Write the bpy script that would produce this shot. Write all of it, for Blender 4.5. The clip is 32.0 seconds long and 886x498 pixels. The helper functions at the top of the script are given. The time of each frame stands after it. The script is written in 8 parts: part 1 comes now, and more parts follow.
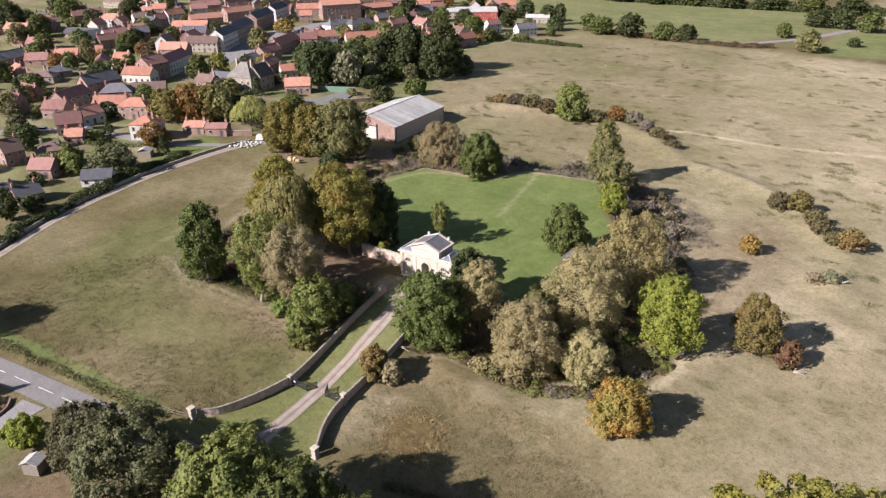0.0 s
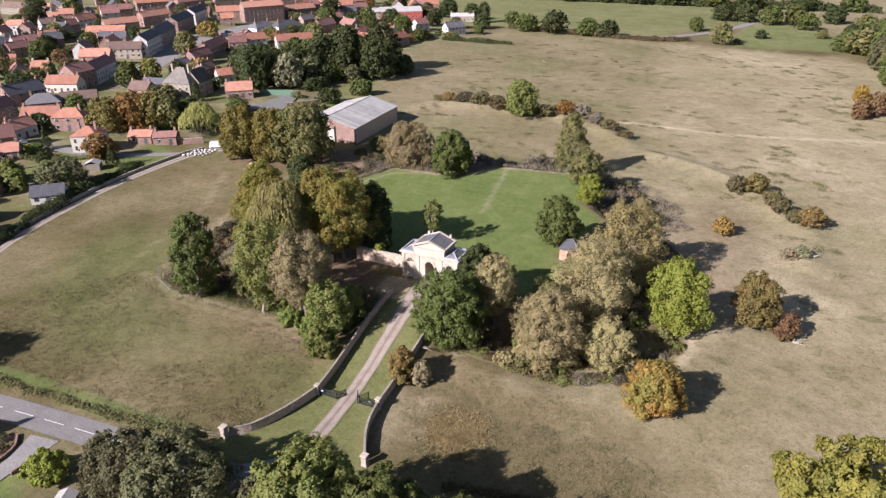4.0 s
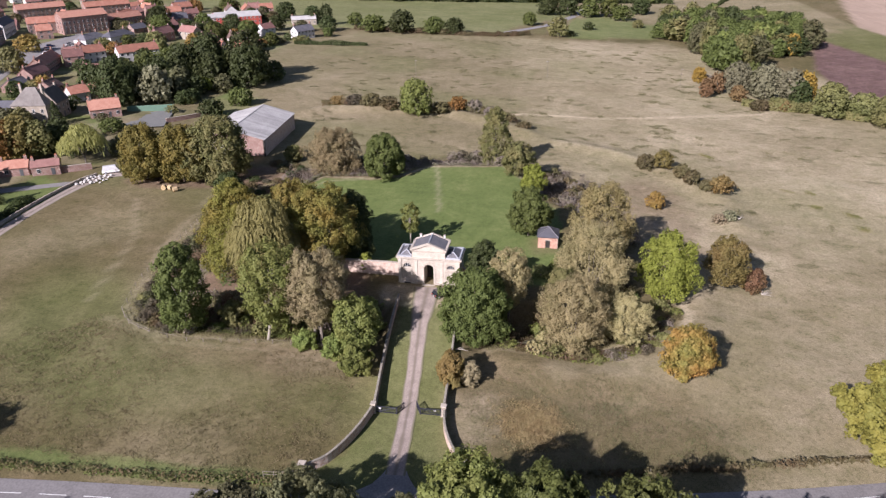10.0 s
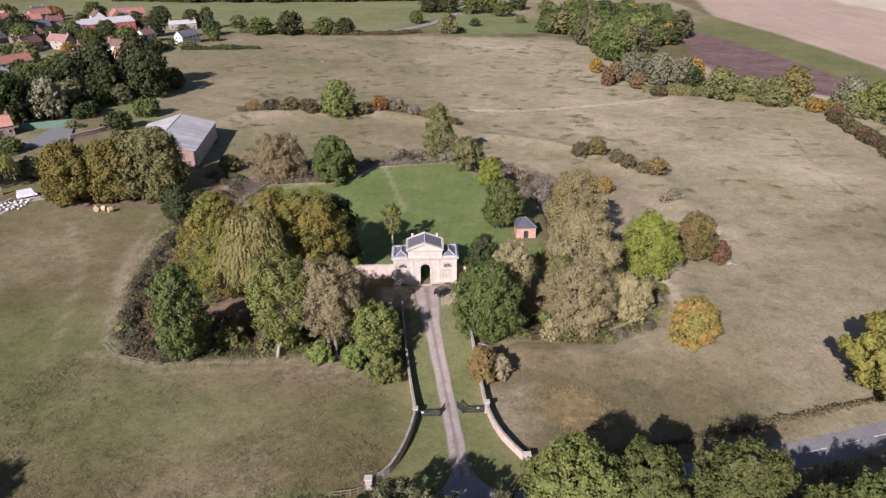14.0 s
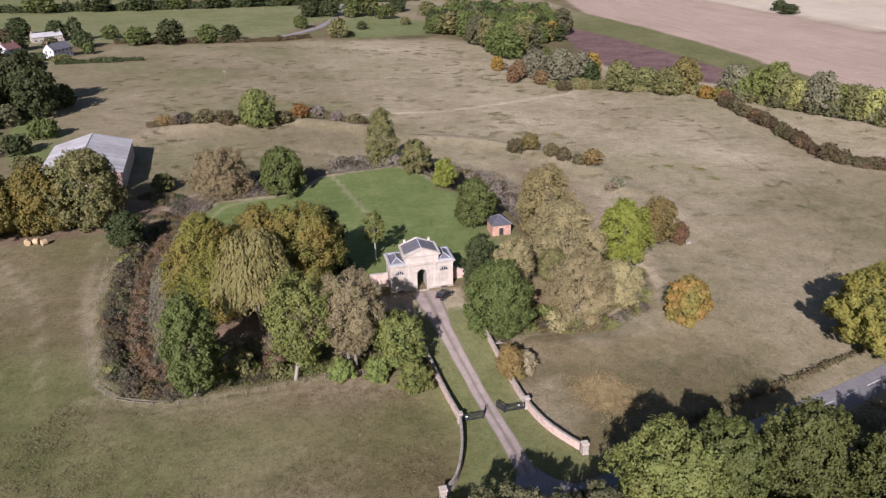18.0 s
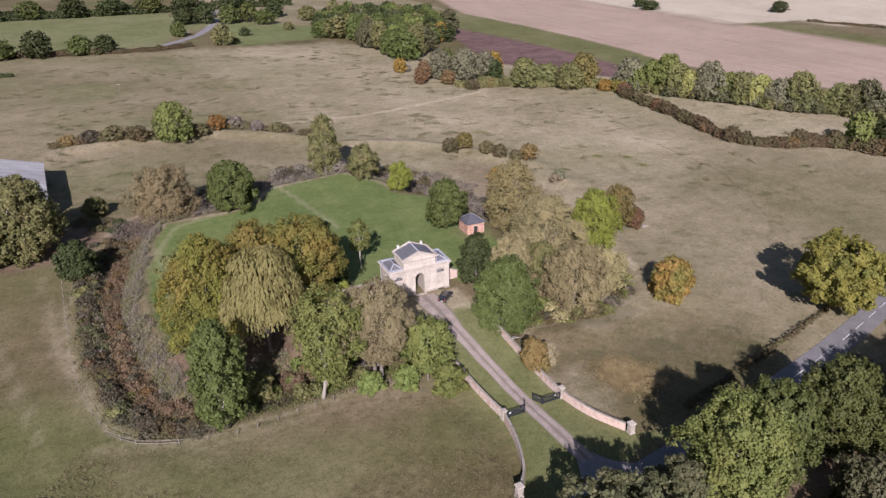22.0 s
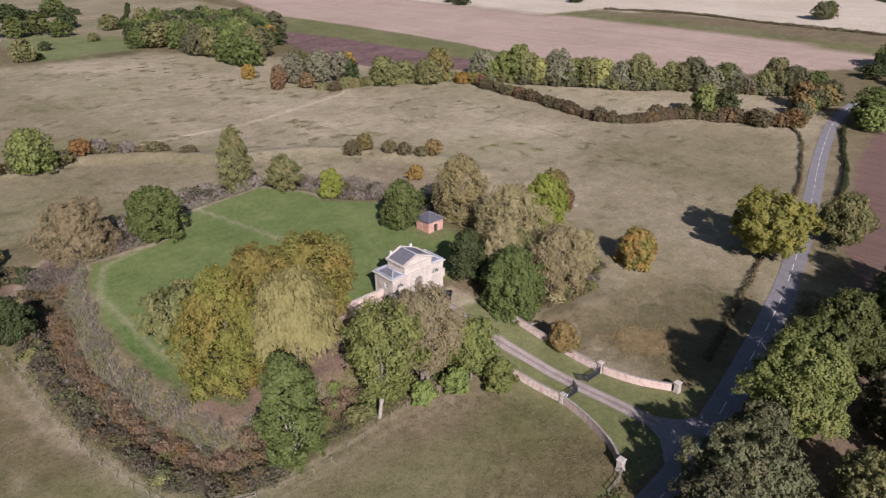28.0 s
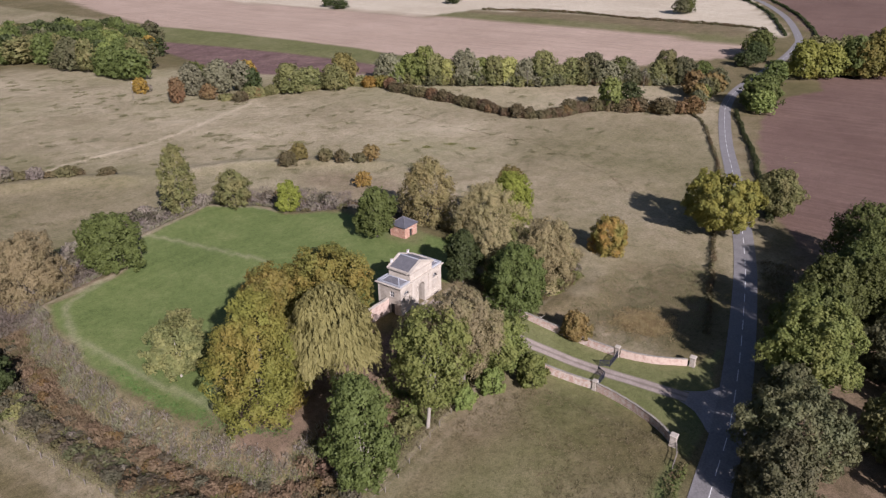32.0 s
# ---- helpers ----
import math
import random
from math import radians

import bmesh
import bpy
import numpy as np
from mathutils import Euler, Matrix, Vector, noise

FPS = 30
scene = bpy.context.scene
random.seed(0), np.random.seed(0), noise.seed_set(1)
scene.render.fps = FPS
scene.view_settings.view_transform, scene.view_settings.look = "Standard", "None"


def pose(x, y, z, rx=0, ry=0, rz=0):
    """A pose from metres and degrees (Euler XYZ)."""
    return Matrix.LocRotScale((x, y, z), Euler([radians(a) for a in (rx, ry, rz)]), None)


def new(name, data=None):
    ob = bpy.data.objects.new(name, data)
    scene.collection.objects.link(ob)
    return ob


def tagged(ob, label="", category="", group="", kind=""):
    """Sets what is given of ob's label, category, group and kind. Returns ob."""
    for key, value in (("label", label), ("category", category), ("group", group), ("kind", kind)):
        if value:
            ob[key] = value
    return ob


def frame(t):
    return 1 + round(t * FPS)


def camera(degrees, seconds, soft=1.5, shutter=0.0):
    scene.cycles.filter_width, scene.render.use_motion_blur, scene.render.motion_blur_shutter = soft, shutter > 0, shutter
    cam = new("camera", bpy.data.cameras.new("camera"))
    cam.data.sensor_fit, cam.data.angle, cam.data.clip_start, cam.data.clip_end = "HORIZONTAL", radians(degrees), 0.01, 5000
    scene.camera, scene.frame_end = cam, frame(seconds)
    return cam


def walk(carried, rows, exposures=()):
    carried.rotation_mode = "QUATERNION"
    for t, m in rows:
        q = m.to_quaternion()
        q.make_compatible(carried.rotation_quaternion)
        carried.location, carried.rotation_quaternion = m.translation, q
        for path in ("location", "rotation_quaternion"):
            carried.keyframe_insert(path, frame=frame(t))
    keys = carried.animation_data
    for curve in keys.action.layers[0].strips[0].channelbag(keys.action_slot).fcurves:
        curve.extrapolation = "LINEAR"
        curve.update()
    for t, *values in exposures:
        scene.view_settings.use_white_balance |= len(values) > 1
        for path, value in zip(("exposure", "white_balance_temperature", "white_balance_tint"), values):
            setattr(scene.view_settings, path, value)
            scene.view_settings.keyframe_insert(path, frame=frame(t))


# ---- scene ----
import collections

cam = camera(64.4, 32.0, 1.35)
# seconds, eye (m), turn (degrees)
PATH = [
    (0, 79.91, -114.42, 74.80, 64.702, 0.704, 33.986),
    (0.5, 78.13, -115.64, 74.77, 64.664, 0.697, 33.100),
    (1, 76.29, -116.84, 74.72, 64.648, 0.687, 32.214),
    (1.5, 74.32, -118.11, 74.67, 64.628, 0.671, 31.286),
    (2, 72.28, -119.29, 74.63, 64.622, 0.701, 30.334),
    (2.5, 70.14, -120.55, 74.55, 64.631, 0.681, 29.326),
    (3, 67.90, -121.77, 74.48, 64.624, 0.690, 28.281),
    (3.5, 65.56, -122.98, 74.49, 64.629, 0.700, 27.206),
    (5.5, 54.84, -127.70, 74.56, 64.635, 0.666, 22.428),
    (6, 52.00, -128.81, 74.57, 64.620, 0.657, 21.161),
    (6.5, 49.06, -129.93, 74.56, 64.625, 0.641, 19.853),
    (7, 45.96, -130.97, 74.66, 64.601, 0.622, 18.444),
    (7.5, 42.83, -132.01, 74.75, 64.590, 0.605, 16.996),
    (8, 39.65, -132.90, 74.88, 64.577, 0.605, 15.549),
    (8.5, 36.45, -133.68, 75.00, 64.547, 0.593, 14.112),
    (9, 33.25, -134.44, 74.95, 64.541, 0.589, 12.675),
    (9.5, 30.05, -135.04, 74.80, 64.549, 0.583, 11.248),
    (10, 26.83, -135.57, 74.71, 64.541, 0.579, 9.781),
    (10.5, 23.63, -136.09, 74.65, 64.538, 0.603, 8.337),
    (11, 20.35, -136.46, 74.70, 64.536, 0.587, 6.880),
    (11.5, 17.10, -136.72, 74.74, 64.488, 0.578, 5.443),
    (12, 13.85, -136.86, 74.60, 64.455, 0.569, 4.006),
    (12.5, 10.60, -136.90, 74.44, 64.424, 0.569, 2.580),
    (13, 7.35, -136.90, 74.29, 64.417, 0.570, 1.144),
    (13.5, 4.19, -136.83, 74.23, 64.398, 0.621, -0.297),
    (14, 0.94, -136.70, 74.20, 64.408, 0.604, -1.755),
    (14.5, -2.26, -136.49, 74.27, 64.388, 0.615, -3.190),
    (16.5, -15.06, -134.67, 74.42, 64.416, 0.622, -8.994),
    (17, -18.22, -134.11, 74.54, 64.413, 0.629, -10.449),
    (17.5, -21.37, -133.43, 74.53, 64.446, 0.626, -11.886),
    (18, -24.52, -132.70, 74.42, 64.462, 0.628, -13.352),
    (18.5, -27.67, -131.87, 74.36, 64.465, 0.622, -14.819),
    (19, -30.77, -130.97, 74.43, 64.495, 0.606, -16.257),
    (19.5, -33.85, -130.02, 74.41, 64.512, 0.610, -17.683),
    (20, -36.95, -129.04, 74.40, 64.514, 0.592, -19.141),
    (20.5, -39.99, -127.90, 74.52, 64.530, 0.576, -20.589),
    (21, -43.02, -126.66, 74.52, 64.516, 0.574, -22.056),
    (21.5, -45.98, -125.39, 74.39, 64.539, 0.548, -23.516),
    (22, -48.91, -124.01, 74.46, 64.538, 0.561, -24.972),
    (22.5, -51.82, -122.58, 74.33, 64.555, 0.570, -26.438),
    (23, -54.67, -121.00, 74.31, 64.565, 0.582, -27.895),
    (23.5, -57.49, -119.39, 74.13, 64.558, 0.599, -29.361),
    (24, -60.26, -117.66, 73.94, 64.560, 0.610, -30.818),
    (24.5, -62.92, -115.86, 73.81, 64.532, 0.644, -32.282),
    (25, -65.56, -114.03, 73.90, 64.496, 0.657, -33.739),
    (25.5, -68.14, -112.11, 74.05, 64.409, 0.667, -35.197),
    (27.5, -77.82, -103.77, 74.12, 64.351, 0.667, -41.045),
    (28, -80.18, -101.57, 74.11, 64.345, 0.671, -42.515),
    (28.5, -82.51, -99.35, 74.11, 64.353, 0.682, -43.965),
    (29, -84.77, -97.04, 74.14, 64.366, 0.679, -45.437),
    (29.5, -86.97, -94.69, 74.14, 64.381, 0.681, -46.910),
    (30, -89.13, -92.28, 74.18, 64.395, 0.675, -48.374),
    (30.5, -91.20, -89.76, 74.25, 64.406, 0.686, -49.826),
    (31, -93.22, -87.18, 74.29, 64.419, 0.705, -51.279),
    (31.5, -95.17, -84.56, 74.31, 64.423, 0.724, -52.721),
    (32, -97.06, -81.90, 74.33, 64.423, 0.727, -54.168),
]
walk(cam, [(row[0], pose(*row[1:])) for row in PATH], [(0.0, 1.20, 6330, 20), (6.0, 1.07, 6150, 24), (13.0, 0.89, 6000, 26), (25.0, 0.68, 5920, 27), (32.0, 0.67, 6000, 25)])

# ---- light ----
SUN_AZ, SUN_EL = 28.0, 31.0          # shadows fall 28 degrees east of +y
beam = Vector((math.sin(radians(SUN_AZ)) * math.cos(radians(SUN_EL)), math.cos(radians(SUN_AZ)) * math.cos(radians(SUN_EL)), -math.sin(radians(SUN_EL))))
sun = new("sun", bpy.data.lights.new("sun", "SUN"))
sun.data.energy, sun.data.angle, sun.data.color = 5.0, radians(0.6), (1.0, 0.95, 0.88)
sun.matrix_world = Matrix.Translation((0, 0, 200)) @ beam.to_track_quat("-Z", "Y").to_matrix().to_4x4()
world = bpy.data.worlds.new("sky")
scene.world = world
world.use_nodes = True
wn = world.node_tree
sky = wn.nodes.new("ShaderNodeTexSky")
sky.sky_type, sky.sun_disc = "NISHITA", False
sky.sun_elevation, sky.sun_rotation = radians(SUN_EL), radians(180 + SUN_AZ)
wn.links.new(sky.outputs[0], wn.nodes["Background"].inputs[0])
wn.nodes["Background"].inputs[1].default_value = 0.046

# ---- terrain ----
PLATFORM = [(-47, -15), (-51, 4), (-52, 21), (-48, 46), (-44, 58), (-22, 61), (-14, 72), (10, 76), (17, 64), (20, 51), (30, 40), (31, 14), (30, -6), (12, -9), (-5, -9), (-16, -13)]


WARD_BANK = [(-92, 122), (-70, 143), (-45, 148), (-20, 150), (0, 138), (14, 124)]
SOUTH_BANK = [(18, -25), (30, -29), (42, -27), (52, -17), (58, -2), (60, 20)]
EAST_BANK = [(24, 116), (44, 108), (58, 96), (70, 78), (76, 66), (74, 50)]


def ramp(a, b, x):
    k = np.clip((x - a) / (b - a), 0, 1)
    return k * k * (3 - 2 * k)


def inside(x, y, poly):
    """Signed distance to a polygon, negative inside."""
    x, y = np.asarray(x, float), np.asarray(y, float)
    d, ins = np.full(x.shape, 1e9), np.zeros(x.shape, bool)
    for (ax, ay), (bx, by) in zip(poly, poly[1:] + poly[:1]):
        ex, ey = bx - ax, by - ay
        k = np.clip(((x - ax) * ex + (y - ay) * ey) / (ex * ex + ey * ey), 0, 1)
        d = np.minimum(d, np.hypot(x - ax - k * ex, y - ay - k * ey))
        ins ^= ((ay > y) != (by > y)) & (x < ex * (y - ay) / (by - ay + 1e-12) + ax)
    return np.where(ins, -d, d)


def beside(x, y, line):
    """Distance to an open line."""
    d = np.full(np.shape(x), 1e9)
    for (ax, ay), (bx, by) in zip(line, line[1:]):
        ex, ey = bx - ax, by - ay
        k = np.clip(((x - ax) * ex + (y - ay) * ey) / (ex * ex + ey * ey), 0, 1)
        d = np.minimum(d, np.hypot(x - ax - k * ex, y - ay - k * ey))
    return d


def height(x, y):
    """The lie of the land: a slope to the east, the castle platform, its dry moat and the causeway of the drive."""
    x, y = np.asarray(x, float), np.asarray(y, float)
    base = -0.4 - 0.028 * np.clip(x, -400, 170) + 0.02 * np.clip(x - 170, 0, 400) - 0.014 * np.clip(x + 110, -300, 0)
    d = inside(x, y, PLATFORM)
    ditch = base - 1.0
    z = np.where(d < 6, 3 + (ditch - 3) * ramp(0, 6, d), ditch + (base - ditch) * ramp(9, 14, d))
    for line, rise in ((WARD_BANK, 1.5), (EAST_BANK, 1.1), (SOUTH_BANK, 0.9)):
        z = z + rise * np.exp(-(beside(x, y, line) / 4.5) ** 2)
    way = np.where(y < -44, -0.7, 3 - 3.7 * ramp(-10, -44, y))
    k = (1 - ramp(7, 12, np.abs(x - 2.3))) * ramp(-80, -60, y) * (1 - ramp(-7, -4, y))
    return z * (1 - k) + way * k


def ground_z(x, y):
    return float(height(x, y))


def wobble(x, y, scale, seed=0.0):
    """Cheap smooth noise on arrays, about -1 to 1."""
    x, y = np.asarray(x, float) / scale + seed * 7.3, np.asarray(y, float) / scale - seed * 3.1
    return (np.sin(x * 1.7 + 1.3 * np.sin(y * 1.1 + seed)) + np.sin(y * 2.1 + 1.7 * np.sin(x * 0.9)) + np.sin((x + y) * 1.3 + 2 * np.sin((x - y) * 0.7))) / 3


# ---- materials ----
def node_mat(name):
    m = bpy.data.materials.new(name)
    m.use_nodes = True
    return m, m.node_tree.nodes, m.node_tree.links, m.node_tree.nodes["Principled BSDF"]


def noise_node(n, l, scale, detail=4.0, rough=0.6, space="Object", stretch=(1, 1, 1), turn=0.0):
    tc = n.new("ShaderNodeTexCoord")
    mp = n.new("ShaderNodeMapping")
    mp.inputs["Scale"].default_value, mp.inputs["Rotation"].default_value = stretch, (0, 0, radians(turn))
    tx = n.new("ShaderNodeTexNoise")
    tx.inputs["Scale"].default_value, tx.inputs["Detail"].default_value, tx.inputs["Roughness"].default_value = scale, detail, rough
    l.new(tc.outputs[space], mp.inputs[0])
    l.new(mp.outputs[0], tx.inputs["Vector"])
    return tx.outputs["Fac"]


def ramp_node(n, l, fac, stops):
    r = n.new("ShaderNodeValToRGB")
    while len(r.color_ramp.elements) < len(stops):
        r.color_ramp.elements.new(0.5)
    for e, (p, c) in zip(r.color_ramp.elements, stops):
        e.position, e.color = p, (*c, 1)
    l.new(fac, r.inputs[0])
    return r.outputs[0]


def mix_node(n, l, fac, a, b, mode="MIX"):
    m = n.new("ShaderNodeMix")
    m.data_type, m.blend_type, m.clamp_factor = "RGBA", mode, True
    for socket, value in ((m.inputs[0], fac), (m.inputs[6], a), (m.inputs[7], b)):
        if isinstance(value, (int, float)):
            socket.default_value = value
        elif isinstance(value, tuple):
            socket.default_value = (*value, 1)
        else:
            l.new(value, socket)
    return m.outputs[2]


def math_node(n, l, op, a, b=0.0):
    m = n.new("ShaderNodeMath")
    m.operation, m.use_clamp = op, False
    for socket, value in ((m.inputs[0], a), (m.inputs[1], b)):
        if isinstance(value, (int, float)):
            socket.default_value = value
        else:
            l.new(value, socket)
    return m.outputs[0]


def bump_node(n, l, bsdf, fac, strength, distance):
    b = n.new("ShaderNodeBump")
    b.inputs["Strength"].default_value, b.inputs["Distance"].default_value = strength, distance
    l.new(fac, b.inputs["Height"])
    l.new(b.outputs[0], bsdf.inputs["Normal"])


def plain(name, a, b, scale=3.0, rough=0.8, metal=0.0, bump=0.3, dist=0.02, fine=25.0, coat=0.0):
    """A weathered surface: two colours mixed at two scales."""
    m, n, l, p = node_mat(name)
    big, small = noise_node(n, l, scale), noise_node(n, l, fine, 3)
    c = ramp_node(n, l, big, [(0.3, a), (0.7, b)])
    c = mix_node(n, l, 0.35, c, ramp_node(n, l, small, [(0.35, tuple(v * 0.6 for v in a)), (0.65, tuple(min(1, v * 1.25) for v in b))]))
    inf = n.new("ShaderNodeObjectInfo")
    v = math_node(n, l, "MULTIPLY_ADD", inf.outputs["Random"], 0.3)
    v.node.inputs[2].default_value = 0.85
    hsv = n.new("ShaderNodeHueSaturation")
    l.new(c, hsv.inputs["Color"])
    l.new(v, hsv.inputs["Value"])
    l.new(hsv.outputs[0], p.inputs["Base Color"])
    p.inputs["Roughness"].default_value, p.inputs["Metallic"].default_value = rough, metal
    p.inputs["Coat Weight"].default_value = coat
    bump_node(n, l, p, small, bump, dist)
    return m


def leaf_mat(name, a, b, c, accent=None, amount=0.5, glow=0.42, patch=0.28):
    """Foliage: three tones leaf by leaf, an autumn accent in patches, some light through the leaves."""
    m, n, l, p = node_mat(name)
    geo, inf = n.new("ShaderNodeNewGeometry"), n.new("ShaderNodeObjectInfo")
    tone = noise_node(n, l, 0.55, 3, 0.55)
    near = math_node(n, l, "MULTIPLY_ADD", geo.outputs["Random Per Island"], 0.45)
    l.new(math_node(n, l, "MULTIPLY_ADD", tone, 1.5), near.node.inputs[2])
    near.node.inputs[2].links[0].from_node.inputs[2].default_value = -0.47
    col = ramp_node(n, l, near, [(0.0, a), (0.5, b), (1.0, c)])
    if accent:
        k = noise_node(n, l, patch, 2, 0.5)
        k = ramp_node(n, l, k, [(0.5 - amount * 0.3, (0, 0, 0)), (0.92 - amount * 0.3, (1, 1, 1))])
        col = mix_node(n, l, k, col, accent)
    v = math_node(n, l, "MULTIPLY_ADD", inf.outputs["Random"], 0.36)
    v.node.inputs[2].default_value = 0.82
    h = math_node(n, l, "MULTIPLY_ADD", inf.outputs["Random"], 0.03)
    h.node.inputs[2].default_value = 0.485
    hsv = n.new("ShaderNodeHueSaturation")
    l.new(col, hsv.inputs["Color"])
    l.new(v, hsv.inputs["Value"])
    l.new(h, hsv.inputs["Hue"])
    l.new(hsv.outputs[0], p.inputs["Base Color"])
    p.inputs["Roughness"].default_value, p.inputs["Specular IOR Level"].default_value = 0.65, 0.25
    tr, mx = n.new("ShaderNodeBsdfTranslucent"), n.new("ShaderNodeMixShader")
    l.new(hsv.outputs[0], tr.inputs[0])
    mx.inputs[0].default_value = glow
    l.new(p.outputs[0], mx.inputs[1])
    l.new(tr.outputs[0], mx.inputs[2])
    l.new(mx.outputs[0], n["Material Output"].inputs[0])
    return m


LEAF = {
    "green": leaf_mat("leaf_green", (0.078, 0.092, 0.026), (0.107, 0.126, 0.035), (0.140, 0.164, 0.045)),
    "dark": leaf_mat("leaf_dark", (0.042, 0.052, 0.018), (0.060, 0.074, 0.025), (0.082, 0.102, 0.034)),
    "bright": leaf_mat("leaf_bright", (0.185, 0.220, 0.038), (0.240, 0.280, 0.050), (0.300, 0.345, 0.064)),
    "lime": leaf_mat("leaf_lime", (0.128, 0.153, 0.041), (0.174, 0.208, 0.057), (0.225, 0.268, 0.075), (0.235, 0.240, 0.070), 0.25),
    "olive": leaf_mat("leaf_olive", (0.117, 0.122, 0.044), (0.168, 0.173, 0.063), (0.226, 0.233, 0.084), (0.271, 0.234, 0.098), 0.3),
    "buff": leaf_mat("leaf_buff", (0.275, 0.234, 0.118), (0.334, 0.284, 0.143), (0.394, 0.335, 0.169), (0.250, 0.232, 0.105), 0.15),
    "honey": leaf_mat("leaf_honey", (0.275, 0.235, 0.100), (0.335, 0.287, 0.122), (0.400, 0.343, 0.146), (0.240, 0.230, 0.090), 0.3),
    "willow": leaf_mat("leaf_willow", (0.245, 0.236, 0.080), (0.305, 0.292, 0.100), (0.370, 0.352, 0.122)),
    "beech": leaf_mat("leaf_beech", (0.132, 0.132, 0.028), (0.180, 0.174, 0.038), (0.232, 0.222, 0.050), (0.262, 0.162, 0.048), 0.2, patch=0.13),
    "beech_green": leaf_mat("leaf_beech_green", (0.129, 0.129, 0.030), (0.186, 0.184, 0.044), (0.249, 0.246, 0.060), (0.319, 0.212, 0.052), 0.3, patch=0.2),
    "yellow": leaf_mat("leaf_yellow", (0.185, 0.158, 0.036), (0.248, 0.212, 0.048), (0.320, 0.273, 0.062), (0.150, 0.155, 0.040), 0.5),
    "gold": leaf_mat("leaf_gold", (0.235, 0.160, 0.034), (0.325, 0.222, 0.046), (0.425, 0.290, 0.060)),
    "orange": leaf_mat("leaf_orange", (0.193, 0.109, 0.032), (0.276, 0.157, 0.046), (0.370, 0.211, 0.060), (0.213, 0.176, 0.057), 0.4),
    "rust": leaf_mat("leaf_rust", (0.142, 0.085, 0.046), (0.196, 0.116, 0.059), (0.257, 0.154, 0.078), (0.171, 0.137, 0.057), 0.35),
    "autumn": leaf_mat("leaf_autumn", (0.150, 0.137, 0.038), (0.215, 0.185, 0.053), (0.285, 0.238, 0.070), (0.375, 0.165, 0.055), 0.5, patch=0.2),
    "brown": leaf_mat("leaf_brown", (0.154, 0.100, 0.040), (0.220, 0.145, 0.057), (0.294, 0.194, 0.076), (0.172, 0.152, 0.055), 0.35),
    "hedge": leaf_mat("leaf_hedge", (0.087, 0.079, 0.035), (0.123, 0.113, 0.051), (0.165, 0.152, 0.068), (0.154, 0.096, 0.056), 0.5, patch=0.15),
    "grey": leaf_mat("leaf_grey", (0.153, 0.149, 0.089), (0.213, 0.207, 0.123), (0.277, 0.270, 0.160)),
    "mauve": leaf_mat("leaf_mauve", (0.170, 0.138, 0.114), (0.230, 0.190, 0.158), (0.295, 0.248, 0.208), (0.155, 0.145, 0.085), 0.35),
    "reed": leaf_mat("leaf_reed", (0.132, 0.088, 0.053), (0.200, 0.136, 0.083), (0.278, 0.196, 0.122), (0.16, 0.125, 0.07), 0.25, patch=0.3),
    "straw": leaf_mat("leaf_straw", (0.210, 0.175, 0.108), (0.300, 0.250, 0.155), (0.402, 0.335, 0.208)),
    "ochre": leaf_mat("leaf_ochre", (0.185, 0.127, 0.052), (0.263, 0.182, 0.075), (0.352, 0.243, 0.100)),
    "tuft": leaf_mat("leaf_tuft", (0.185, 0.158, 0.082), (0.255, 0.219, 0.115), (0.33, 0.284, 0.152), (0.18, 0.175, 0.075), 0.4, patch=0.08),
    "dusk": leaf_mat("leaf_dusk", (0.084, 0.087, 0.041), (0.118, 0.122, 0.057), (0.156, 0.160, 0.076), (0.160, 0.145, 0.074), 0.3),
    "thorn": leaf_mat("leaf_thorn", (0.160, 0.140, 0.044), (0.220, 0.192, 0.060), (0.285, 0.248, 0.080), (0.251, 0.165, 0.062), 0.05, patch=0.22),
    "blush": leaf_mat("leaf_blush", (0.225, 0.185, 0.104), (0.275, 0.226, 0.127), (0.325, 0.268, 0.150), (0.215, 0.195, 0.085), 0.3),
    "reedgold": leaf_mat("leaf_reedgold", (0.29, 0.23, 0.115), (0.38, 0.31, 0.155), (0.48, 0.395, 0.2), (0.28, 0.205, 0.095), 0.3, patch=0.5),
    "bramble": leaf_mat("leaf_bramble", (0.084, 0.076, 0.048), (0.105, 0.095, 0.060), (0.126, 0.114, 0.072), (0.12, 0.085, 0.062), 0.4, patch=0.2),
    "lush": leaf_mat("leaf_lush", (0.082, 0.140, 0.036), (0.105, 0.175, 0.046), (0.130, 0.212, 0.058)),
    "rank": leaf_mat("leaf_rank", (0.125, 0.116, 0.058), (0.170, 0.156, 0.080), (0.220, 0.200, 0.105), (0.125, 0.135, 0.06), 0.3, patch=0.1),
}
BARK = plain("bark", (0.10, 0.085, 0.065), (0.19, 0.165, 0.135), 2.0, 0.9, fine=14)
PALE_BARK = plain("pale_bark", (0.22, 0.195, 0.16), (0.36, 0.325, 0.27), 2.0, 0.9, fine=14)
STONE = plain("ashlar_stone", (0.31, 0.27, 0.22), (0.47, 0.42, 0.35), 0.7, 0.85, fine=7, bump=0.4)
STONE_DIRTY = plain("weathered_stone", (0.23, 0.195, 0.155), (0.43, 0.38, 0.315), 0.8, 0.9, fine=6, bump=0.5)
MOSSY_STONE = plain("mossy_coping", (0.15, 0.138, 0.108), (0.30, 0.27, 0.225), 1.1, 0.9, fine=7, bump=0.5)
SLATE = plain("slate", (0.075, 0.075, 0.085), (0.14, 0.135, 0.14), 1.2, 0.55, fine=9)
